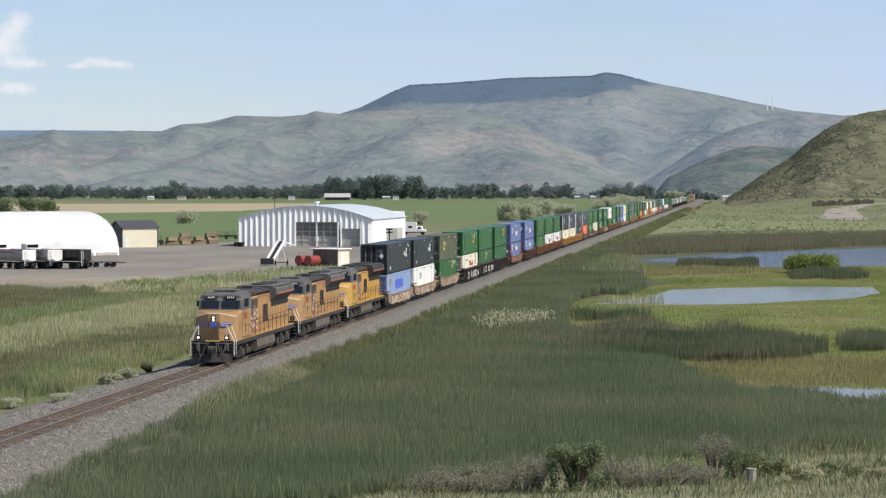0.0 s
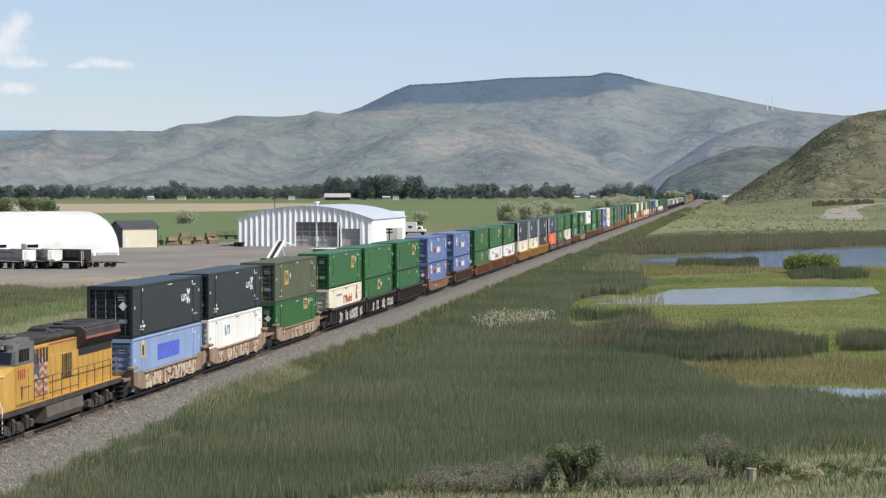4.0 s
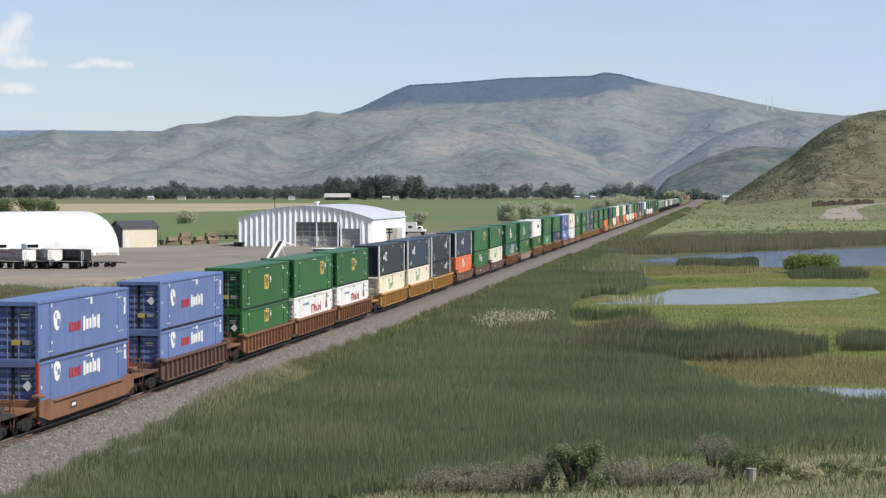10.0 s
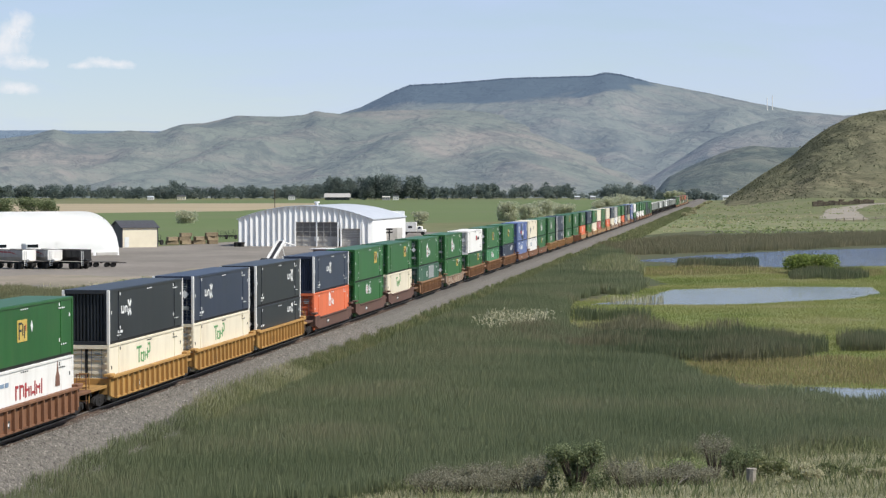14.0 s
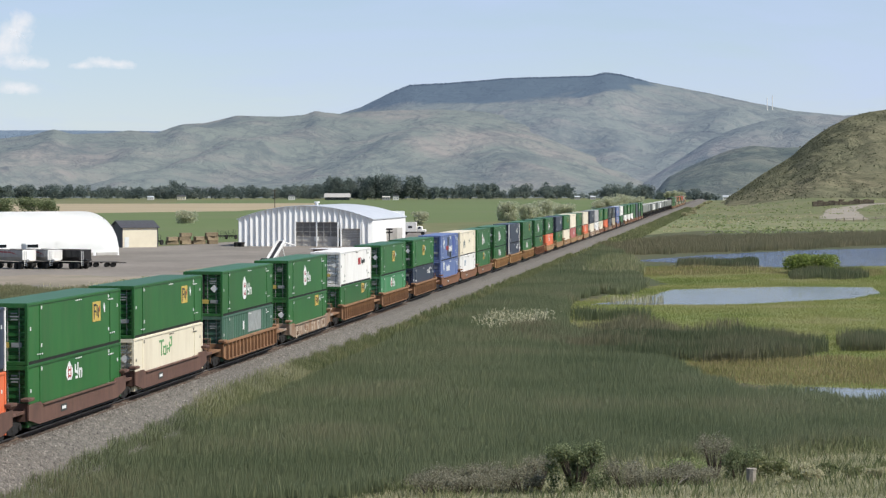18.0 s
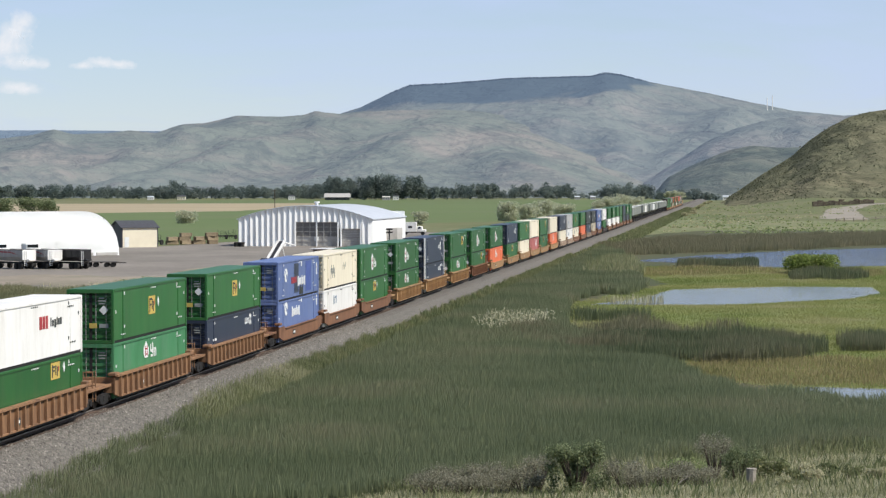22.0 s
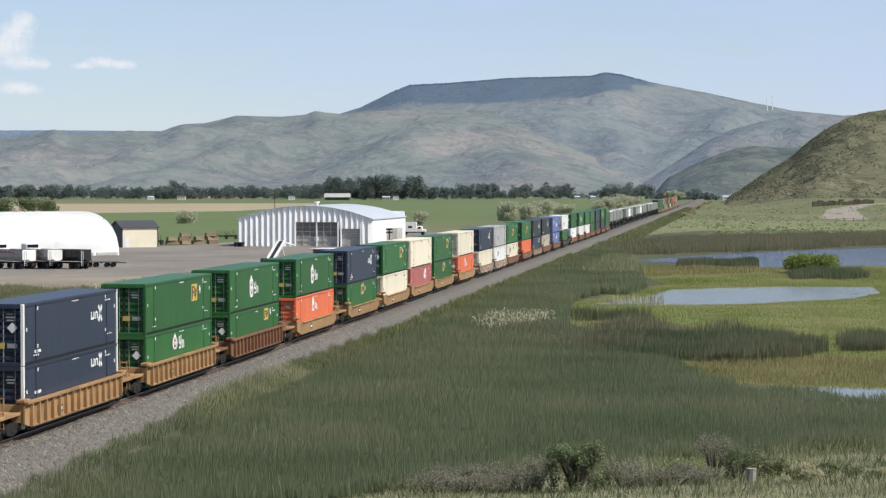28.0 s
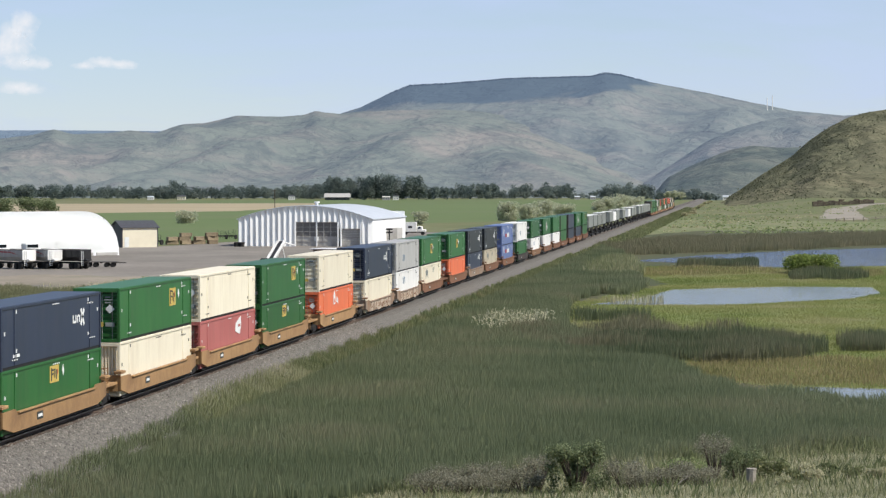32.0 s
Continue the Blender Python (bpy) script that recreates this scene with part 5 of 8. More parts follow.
def well_car(y, colour, style, gap_front, gap_rear, first_truck, scrawl=False, far=False):
    """One well unit under the container that starts at y; the gaps tell how far it reaches past it."""
    L0 = 16.9
    fr, rr = gap_front, gap_rear
    ob = rolling("well_car", y - 0.38, WELL_WORDS[colour] + " steel well car carrying stacked containers", "rail car", "well cars of the train")
    m = WELL[colour]
    side = well_side(style, L0, m)
    for sx in (-1, 1):
        w = put("side_wall", side, ob, (sx * 1.42, 0, 0))
        if style == "ribbed":
            put("top_chord", box_mesh((0.30, L0, 0.12), m, 0.01), ob, (sx * 1.49, L0 / 2, 1.60))
            put("bottom_chord", box_mesh((0.16, L0 - 2.0, 0.10), m, 0.01), ob, (sx * 1.47, L0 / 2, 0.47))
            if not far:
                for i in range(15):
                    put("stake", box_mesh((0.17, 0.12, 1.04), m, 0.0), w, (sx * 0.115, 0.75 + (L0 - 1.5) * i / 14, 1.02))
        else:
            put("top_chord", box_mesh((0.2, L0 - 4.4, 0.07), m, 0.01), ob, (sx * 1.46, L0 / 2, 1.30))
    put("floor", box_mesh((2.6, L0 - 1.6, 0.10), M_STEEL, 0.0), ob, (0, L0 / 2, 0.30))
    for end, ext in ((0, fr), (1, rr)):
        s = -1 if end == 0 else 1
        base = 0 if end == 0 else L0
        put("end_bulkhead", box_mesh((2.76, 0.14, 0.85), m, 0.01), ob, (0, base - s * 0.1, 1.1))
        if ext > 0.35:
            put("end_platform", box_mesh((2.5, ext, 0.16), m, 0.02), ob, (0, base + s * ext / 2, 1.12))
        if not far:
            put("corner_bracket", box_mesh((0.42, 0.9, 0.16), m, 0.03), ob, (1.36, base - s * 0.1, 1.70))
            put("corner_bracket", box_mesh((0.42, 0.9, 0.16), m, 0.03), ob, (-1.36, base - s * 0.1, 1.70))
        if ext > 1.2:
            put("coupler", box_mesh((0.3, 0.9, 0.3), M_STEEL, 0.04), ob, (0, base + s * (ext - 0.1), 0.85))
            if not far:
                bm = bmesh.new()
                yy = base + s * (ext - 0.25)
                for xx in (0.55, 1.05):
                    add_rod(bm, (xx, yy, 0.5), (xx, yy, 2.05), 0.03)
                for zz in (0.6, 0.95, 1.3, 1.65, 2.0):
                    add_rod(bm, (0.55, yy, zz), (1.05, yy, zz), 0.022)
                part("ladder", bm, m, ob)
                put("brake_wheel", cyl_mesh(0.26, 0.06, "y", M_STEEL, 14), ob, (-0.5, yy, 1.75))
    if first_truck:
        bogie(ob, -0.75 if fr > 1.2 else -min(fr, 0.8), me_only=far)
    bogie(ob, L0 + (0.75 if rr > 1.2 else rr), me_only=far)
    if scrawl:
        r = random.Random(int(y * 10))
        fill, edge, rusty = bmesh.new(), bmesh.new(), bmesh.new()
        xf = 1.468 if style == "smooth" else 1.63
        yy = 2.4
        while yy < 14.2:
            if r.random() < 0.15:
                yy += r.uniform(0.5, 1.4)
                continue
            w, h, zc = r.uniform(0.45, 0.85), r.uniform(0.6, 0.9), 0.80 + r.uniform(-0.08, 0.06)
            add_box(fill, (xf, yy + w / 2, zc), (0.012, w * 0.9, h), 0.0, Matrix.Rotation(r.uniform(-0.25, 0.25), 4, "X"))
            for q in range(r.randint(2, 4)):
                c = (xf + 0.008, yy + r.uniform(0.05, 0.95) * w, zc + r.uniform(-0.35, 0.35) * h)
                add_box(edge if r.random() < 0.65 else rusty, c, (0.012, r.uniform(0.06, 0.13), r.uniform(0.25, 0.6)), 0.0, Matrix.Rotation(r.choice((0, 0.3, -0.4, 1.4, 1.57)), 4, "X"))
            yy += w + r.uniform(0.0, 0.12)
        for bm, mm, text in ((fill, M_FLAGW if colour != "black" else M_SCRAWL, "pale sprayed graffiti blocks"), (edge, WELL["brown" if colour != "black" else "black"], "dark graffiti outlines"), (rusty, WELL["rust"], "rusty graffiti strokes")):
            tagged(part("graffiti", bm, mm, ob, text), kind="stuff")
    else:
        put("stencil_plate", box_mesh((0.02, 0.9, 0.35), M_MARKD, 0.0), ob, (1.468 if style == "smooth" else 1.46, 5.5, 0.85))
        put("stencil_bar", box_mesh((0.02, 0.65, 0.14), M_MARKW, 0.0), ob, (1.476 if style == "smooth" else 1.47, 5.5, 0.85))
    return ob


# upper colour, upper mark, lower colour, lower mark, well colour, well style, graffiti on the well
CONSIST = [
    (212.5, "dark", "smallmarks", "lightblue", "bluepatch", "tan", "smooth", 1), (230.6, "dark", "smallmarks", "white", "darkbars", "tan", "smooth", 1), (251.5, "olive", "plate_mid@0.26", "green", "plate", "tan", "smooth", 1),
    (273.4, "green", "plate", "cream", "redshapes", "black", "ribbed", 1), (291.6, "green", "", "green", "plate_mid", "black", "ribbed", 1), (311.0, "green", "plate", "green", "", "black", "ribbed", 0),
    (333.7, "blue", "blue", "blue", "blue", "brown", "smooth", 0), (356.7, "blue", "blue", "blue", "blue", "purple", "ribbed", 0), (378.6, "green", "plate_mid", "green", "plate_mid", "brown", "ribbed", 0),
    (396.8, "green", "plate", "white", "redshapes", "brown", "ribbed", 0), (415.4, "green", "plate_mid", "white", "redshapes", "brown", "ribbed", 0), (438.1, "dark", "smallmarks@0.22", "cream", "greenshapes", "yellow", "ribbed", 0),
    (456.9, "navy", "smallmarks@0.26", "cream", "greenshapes", "yellow", "ribbed", 0), (475.2, "dark", "smallmarks", "dark", "smallmarks", "yellow", "ribbed", 0), (497.0, "navy", "smallmarks@0.42", "orange", "whitebars", "purple", "smooth", 0),
    (516.3, "green", "plate", "green", "pointed", "purple", "smooth", 0), (535.2, "green", "plate", "cream", "greenshapes", "purple", "smooth", 0), (556.9, "green", "pointed", "greygreen", "patch", "rust", "ribbed", 0),
    (578.7, "green", "pointed", "green", "plate", "mixed", "smooth", 1), (601.2, "white", "redmark", "green", "plate", "rust", "ribbed", 0), (623.2, "green", "plate_mid", "lightgreen", "pointed", "rust", "ribbed", 0),
    (644.7, "green", "plate_mid", "navy", "smallmarks", "rust", "ribbed", 0), (667.0, "blue", "bluegraffiti", "blue", "bluegraffiti", "brown", "smooth", 0), (685.4, "cream", "graffiti", "white", "darkbars", "brown", "smooth", 0),
    (703.6, "green", "pointed", "green", "plate_mid", "brown", "smooth", 0), (724.8, "green", "pointed", "green", "pointed", "ochre", "ribbed", 0), (746.0, "navy", "smallmarks", "navy", "smallmarks", "ochre", "ribbed", 0),
    (768.0, "green", "plate", "green", "pointed", "ochre", "ribbed", 0), (789.4, "green", "pointed", "green", "plate", "brown", "ribbed", 0), (812.0, "green", "pointed", "orange", "whitebars", "ochre", "smooth", 0),
    (834.9, "navy", "smallmarks", "green", "plate_mid", "ochre", "smooth", 0), (854.7, "green", "plate", "cream", "", "ochre", "smooth", 0), (873.2, "cream", "", "pink", "blotch", "ochre", "smooth", 0),
    (891.6, "green", "plate", "green", "plate_mid", "ochre", "smooth", 0), (913.7, "cream", "", "orange", "whitebars", "ochre", "smooth", 0), (936.3, "navy", "smallmarks", "cream", "", "mixed", "smooth", 1),
    (955.3, "grey", "darkbars", "white", "darkbars", "mixed", "smooth", 1), (973.5, "green", "plate_mid", "cream", "graffiti", "brown", "smooth", 0), (996.6, "green", "plate_mid", "orange", "", "brown", "smooth", 0),
    (1015.9, "dark", "smallmarks", "navy", "smallmarks", "mixed", "smooth", 0), (1034.8, "dark", "smallmarks", "beige", "graffiti", "brown", "smooth", 0), (1057.7, "blue", "blue", "blue", "blue", "brown", "smooth", 0),
    (1081.0, "white", "darkbars", "green", "", "black", "smooth", 0), (1105.5, "green", "", "white", "darkbars", "rust", "smooth", 0), (1129.0, "green", "pointed", "white", "", "brown", "smooth", 0),
    (1150.4, "green", "", "white", "", "brown", "smooth", 0), (1169.0, "green", "", "green", "", "brown", "smooth", 0), (1190.0, "navy", "", "navy", "", "brown", "smooth", 0),
    (1212.0, "green", "pointed", "navy", "", "brown", "smooth", 0), (1233.0, "green", "plate", "green", "", "brown", "smooth", 0),
]
TAIL = [("olive", "green"), ("green", "green"), ("green", "lightgreen"), ("green", "green"), ("grey", "olive"), ("green", "beige"), ("red", "beige"), ("olive", "green"), ("green", "olive"), ("orange", "green"), ("olive", "white"), ("green", "olive"), ("red", "olive"), ("orange", "grey"), ("red", "green"), ("grey", "olive"), ("olive", "grey"), ("beige", "olive")]


def build_stacks():
    ys = [row[0] for row in CONSIST]
    for i, (y, up, upm, low, lowm, wc, ws, scr) in enumerate(CONSIST):
        before = y - (ys[i - 1] if i else y - 21.5)
        after = (ys[i + 1] if i + 1 < len(ys) else y + 22) - y
        gf, gr = max(0.15, (before - 16.9) / 2 - 0.02), max(0.15, (after - 16.9) / 2 - 0.02)
        far = i > 45
        well_car(y, wc, ws, gf, gr, before > 20.2 or i == 0, bool(scr), far)
        post = "white" if (i in (11, 12, 13, 14, 26)) else ("red" if i == 6 else None)
        style_low = "ribbed" if i == 31 else "bars"
        container(y, 0.36, low, lowm, True, 16.15, post if low in ("dark", "navy", "blue") else None, style_low, far=far and not lowm)
        container(y, 3.27, up, upm, True, 16.15, post if (i != 6) else None, "ribbed" if i in (11, 14) else "bars", far=far and not upm)


build_stacks()


def trailer_on_flat(y, colour, tall=2.85, loaded=True):
    """A road trailer riding on a low spine car."""
    car = rolling("spine_car", y, "dark low spine car under a road trailer", "rail car", "spine cars of the train")
    box_part("spine", (0, 8.8, 0.85), (0.7, 17.4, 0.35), M_STEEL, car)
    for yy in (1.2, 16.2):
        box_part("cross_beam", (0, yy, 0.95), (2.4, 0.9, 0.18), M_STEEL, car)
    box_part("trailer_hitch", (0, 1.4, 1.2), (0.9, 0.7, 0.5), M_STEEL, car)
    bogie(car, 0.0, me_only=True)
    if not loaded:
        return
    tr = rolling("road_trailer", y + 0.7, ("grey" if colour == "trailergrey" else "white") + " box trailer riding on a spine car", "trailer", "trailers on the train", 1.06)
    put("shell", shell_mesh(16.1, 2.59, tall, PAINT[colour], False), tr, (0, 0, 1.22))
    box_part("roof", (0, 8.05, tall + 1.20), (2.5, 15.9, 0.06), PAINT["white"], tr)
    box_part("underframe", (0, 8.05, 1.12), (1.0, 15.2, 0.24), M_STEEL, tr)
    for yy in (12.6, 13.9):
        for sx in (-1, 1):
            put("wheel", cyl_mesh(0.5, 0.45, "x", M_RUBBER, 14), tr, (sx * 0.95, yy, 0.5))
    box_part("landing_leg", (0.8, 3.2, 0.6), (0.15, 0.15, 1.1), M_GREYSTEEL, tr)
    box_part("landing_leg", (-0.8, 3.2, 0.6), (0.15, 0.15, 1.1), M_GREYSTEEL, tr)


def build_tail():
    y = 1254.5
    gaps = {11: 8.0, 15: 6.0}
    for i in range(21):
        trailer_on_flat(y, "white" if i in (6, 11) else "trailergrey", (2.85, 2.85, 2.6, 2.95)[i % 4], i not in (4, 8, 10, 14))
        y += 18.2 + gaps.get(i, 0)
    y += 3
    for i, (up, low) in enumerate(TAIL):
        well_car(y, ("brown", "rust", "brown", "ochre")[i % 4], "smooth", 1.2, 1.2, True, False, True)
        container(y, 0.36, low, "", True, 16.15, None, "bars", True)
        container(y, 3.27, up, "", True, 16.15, None, "bars", True)
        y += 19.6
    return y


TAIL_END = build_tail()


# ---------------------------------------------------------------- locomotives
def locomotive(y, paint, label, L=21.6, snoot=0.0, lit=True):
    """A six-axle road diesel, its cab at the front."""
    ob = rolling("locomotive", y, label, "locomotive", "locomotives of the train")
    lens = M_LAMP if lit else M_DULLENS
    box_part("underframe", (0, L / 2, 1.30), (2.9, L - 1.2, 0.30), M_LOCODARK, ob, "sooty dark deck and sill", 0.04)
    box_part("deck_edge", (0, L / 2, 1.47), (2.94, L - 1.4, 0.05), paint, ob, "yellow deck edge", 0.0)
    # nose: a blunt wedge, so that one cheek takes the sun
    bm = bmesh.new()
    n0, n1 = 0.72, 2.75
    lo = [(-1.46, n0 + 0.62), (-0.42, n0), (0.42, n0), (1.46, n0 + 0.62), (1.48, n1), (-1.48, n1)]
    hi = [(-1.36, n0 + 0.80), (-0.40, n0 + 0.22), (0.40, n0 + 0.22), (1.36, n0 + 0.80), (1.46, n1), (-1.46, n1)]
    zt = (3.02, 3.26, 3.26, 3.02, 3.42, 3.42)
    a = [bm.verts.new((q[0], q[1], 1.5)) for q in lo]
    b = [bm.verts.new((q[0], q[1], z)) for q, z in zip(hi, zt)]
    bm.faces.new(a[::-1])
    for tri in ((0, 1, 5), (1, 4, 5), (1, 2, 4), (2, 3, 4)):
        bm.faces.new([b[i] for i in tri])
    for i in range(6):
        bm.faces.new((a[i], a[(i + 1) % 6], b[(i + 1) % 6], b[i]))
    part("nose", bm, paint, ob, "yellow wedge-shaped nose")
    # The door's darker yellow paints in the shade of the unlit front.
    box_part("nose_door", (0, n0 + 0.06, 2.15), (0.72, 0.16, 1.25), M_GRIMESHADE, ob, "brown nose door, shade painted in", 0.03)
    bm = bmesh.new()
    add_rod(bm, (-1.37, n0 + 0.80, 3.03), (-0.40, n0 + 0.23, 3.27), 0.03, 5)
    add_rod(bm, (-0.40, n0 + 0.23, 3.27), (0.40, n0 + 0.23, 3.27), 0.03, 5)
    add_rod(bm, (0.40, n0 + 0.23, 3.27), (1.37, n0 + 0.80, 3.03), 0.03, 5)
    part("nose_edge", bm, M_MARKW, ob, "pale edge along the nose top")
    # cab
    box_part("cab", (0, n1 + 1.45, 2.46), (2.98, 2.9, 1.92), paint, ob, "yellow lower cab", 0.05)
    bm = bmesh.new()
    side_prism(bm, [(n1 - 0.02, 3.42), (n1 + 0.26, 4.26), (n1 + 0.62, 4.56), (n1 + 2.9, 4.60), (n1 + 2.9, 3.42)], -1.48, 1.48)
    bmesh.ops.bevel(bm, geom=[e for e in bm.edges if min(v.co.z for v in e.verts) > 4.0], offset=0.17, segments=2, affect="EDGES")
    cabo = part("cab_top", bm, M_LOCOGREY, ob, "dusty grey upper cab")
    tilt = math.atan2(0.28, 0.84)
    for sx in (-1, 1):
        put("windscreen", box_mesh((1.22, 0.05, 0.54), M_GLASS, 0.03), cabo, (sx * 0.70, n1 + 0.085, 3.78), "dark windscreen", (-tilt, 0, 0))
        box_part("side_window", (sx * 1.49, n1 + 0.95, 3.86), (0.04, 0.55, 0.56), M_GLASS, cabo, "dark side window", 0.01)
        box_part("side_window", (sx * 1.49, n1 + 1.75, 3.86), (0.04, 0.70, 0.56), M_GLASS, cabo, "dark side window", 0.01)
        box_part("number_board", (sx * 0.66, n1 + 0.28, 4.25), (0.80, 0.16, 0.26), M_LOCODARK, cabo, "black number board", 0.03)
        for q in range(4):
            put("number_bar", box_mesh((0.07, 0.02, 0.14), M_MARKW, 0.0), cabo, (sx * 0.66 - 0.20 + 0.13 * q, n1 + 0.19, 4.25))
        box_part("mirror", (sx * 1.66, n1 + 0.6, 3.8), (0.18, 0.06, 0.38), M_LOCODARK, cabo, "", 0.02)
        box_part("wind_deflector", (sx * 1.56, n1 + 1.35, 3.86), (0.12, 0.05, 0.56), M_LOCODARK, cabo, "", 0.0)
        for q in range(4):
            put("number_bar", box_mesh((0.02, 0.11, 0.44), M_MARKR, 0.0), ob, (sx * 1.492, n1 + 0.55 + 0.30 * q, 2.98))
            put("number_bar", box_mesh((0.02, 0.20, 0.09), M_MARKR, 0.0), ob, (sx * 1.493, n1 + 0.51 + 0.30 * q, 3.16 - 0.12 * (q % 3)))
        put("grab_slot", box_mesh((0.03, 0.14, 0.62), M_LOCODARK, 0.0), ob, (sx * 1.492, n1 + 1.0, 2.15))
    box_part("roof_unit", (0, n1 + 2.0, 4.66), (1.5, 1.3, 0.12), M_LOCOGREY, cabo, "air conditioner", 0.05)
    put("horn", cyl_mesh(0.09, 0.6, "y", M_GREYSTEEL, 8), cabo, (0.7, n1 + 1.2, 4.70))
    # lamps
    for zz in (3.02, 2.84):
        put("headlight", cyl_mesh(0.062, 0.14, "y", lens, 14), ob, (0, n0 + 0.02, zz), "lit headlight" if lit else "unlit headlight")
    box_part("headlight_housing", (0, n0 + 0.10, 2.93), (0.30, 0.16, 0.48), M_LOCODARK, ob, "", 0.04)
    for sx in (-1, 1):
        put("ditch_light", cyl_mesh(0.07, 0.12, "y", lens, 14), ob, (sx * 0.95, 0.42, 1.72), "lit ditch light" if lit else "unlit ditch light")
        box_part("ditch_light_housing", (sx * 0.95, 0.54, 1.72), (0.34, 0.16, 0.34), M_STEEL, ob, "", 0.04)
    # wing mark on the nose, as plain shapes
    box_part("nose_shield", (0, n0 + 0.03, 2.55), (0.5, 0.12, 0.36), M_MARKB, ob, "blue shield shape", 0.03)
    for sx in (-1, 1):
        for q in range(5):
            put("nose_wing", box_mesh((0.94 - 0.13 * q, 0.03, 0.042), M_MARKB if q % 2 == 0 else M_FLAGW, 0.0), ob, (sx * (0.86 - 0.06 * q), n0 + 0.30 - 0.035 * q, 2.70 - 0.065 * q), "blue wing shape", (0, 0, sx * math.atan2(0.62, 1.04)))
    # pilot, plow, steps
    box_part("pilot", (0, 0.52, 1.12), (2.7, 0.16, 0.80), M_STEEL, ob, "black front pilot", 0.05)
    box_part("pilot_lip", (0, 0.44, 1.49), (0.95, 0.12, 0.08), M_MARKY, ob, "yellow worn lip", 0.02)
    box_part("drawbar_pocket", (0, 0.40, 0.86), (0.62, 0.14, 0.56), M_GREYSTEEL, ob, "dusty coupler pocket", 0.04)
    for sx in (-1, 1):
        box_part("pilot_bracket", (sx * 0.98, 0.40, 1.12), (0.22, 0.12, 0.5), M_TANKDUST, ob, "dusty bracket", 0.03)
        box_part("uncoupling_lever", (sx * 0.75, 0.40, 1.36), (1.1, 0.04, 0.04), M_ROD, ob, "", 0)
    bm = bmesh.new()
    for sx in (-1, 1):
        v = [bm.verts.new(c) for c in ((0, 0.02, 0.12), (sx * 1.35, 0.42, 0.12), (sx * 1.35, 0.5, 0.66), (0, 0.2, 0.72))]
        bm.faces.new(v if sx > 0 else v[::-1])
    bmesh.ops.solidify(bm, geom=bm.faces[:], thickness=0.05)
    part("snow_plow", bm, M_PLOW, ob, "dusty grey plow blade")
    box_part("coupler", (0, -0.05, 0.85), (0.34, 0.75, 0.34), M_STEEL, ob, "", 0.06)
    bm = bmesh.new()
    for x0, dx, z1, drop in ((-0.95, 0.5, 1.25, 0.75), (-0.35, 0.75, 1.3, 0.28), (0.42, 0.5, 1.3, 0.62), (0.9, -0.3, 1.2, 0.5)):
        pts = [Vector((x0 + dx * q / 6, 0.28 - 0.12 * math.sin(q * math.pi / 6), z1 - drop * math.sin(q * math.pi / 6))) for q in range(7)]
        for p, q in zip(pts, pts[1:]):
            add_rod(bm, p, q, 0.022, 5)
    part("air_hoses", bm, M_GREYSTEEL, ob)
    for sx in (-1, 1):
        for yy in (0.75, L - 0.75):
            for k in range(4):
                box_part("step", (sx * 1.35, yy, 0.42 + 0.26 * k), (0.35, 0.55, 0.05), M_STEEL, ob, "", 0)
            box_part("step_side", (sx * 1.30, yy + 0.32, 0.8), (0.45, 0.05, 1.0), M_STEEL, ob, "", 0)
    # long hood
    h0, h1 = n1 + 2.9, L - 1.0
    box_part("equipment_cabinet", (0, h0 + 1.35, 2.80), (2.72, 2.7, 2.6), paint, ob, "yellow cabinet behind the cab", 0.05)
    box_part("cabinet_roof", (0, h0 + 1.35, 4.34), (2.5, 2.6, 0.46), M_LOCODARK, ob, "sooty intake housing", 0.12)
    for i in range(5):
        for sx in (-1, 1):
            box_part("intake_slot", (sx * 1.37, h0 + 0.35 + 0.5 * i, 3.62), (0.05, 0.24, 0.70), M_LOCODARK, ob, "dark intake slot", 0.0)
    g0 = h0 + 2.7
    box_part("hood", (0, (g0 + h1) / 2, 2.76), (2.1, h1 - g0, 2.56), paint, ob, "yellow engine hood", 0.04)
    box_part("hood_roof", (0, (g0 + h1) / 2, 4.24), (2.0, h1 - g0 - 0.1, 0.36), M_LOCODARK, ob, "sooty dark hood roof", 0.14)
    for sx in (-1, 1):
        box_part("red_band", (sx * 1.055, (g0 + h1) / 2, 3.98), (0.03, h1 - g0 - 0.2, 0.08), M_FLAGR, ob, "thin red stripe", 0)
    yy = g0 + 0.55
    while yy < h1 - 0.5:
        for sx in (-1, 1):
            box_part("hood_door", (sx * 1.042, yy, 2.55), (0.04, 0.86, 1.75), paint, ob, "", 0.01)
        yy += 0.93
    for i in range(5):
        box_part("hood_louvre", (1.085, g0 + 3.2 + 0.34 * i, 2.75), (0.03, 0.14, 1.2), M_LOCODARK, ob, "dark louvre", 0)
    # radiator housing overhanging the rear of the hood
    bm = bmesh.new()
    prism(bm, [(-1.05, 3.42), (1.05, 3.42), (1.52, 3.95), (1.52, 4.36), (1.22, 4.56), (-1.22, 4.56), (-1.52, 4.36), (-1.52, 3.95)], h1 - 6.6, h1 - 0.1)
    part("radiator_wing", bm, M_LOCODARK if snoot else M_LOCOGREY, ob, "broad sooty radiator housing")
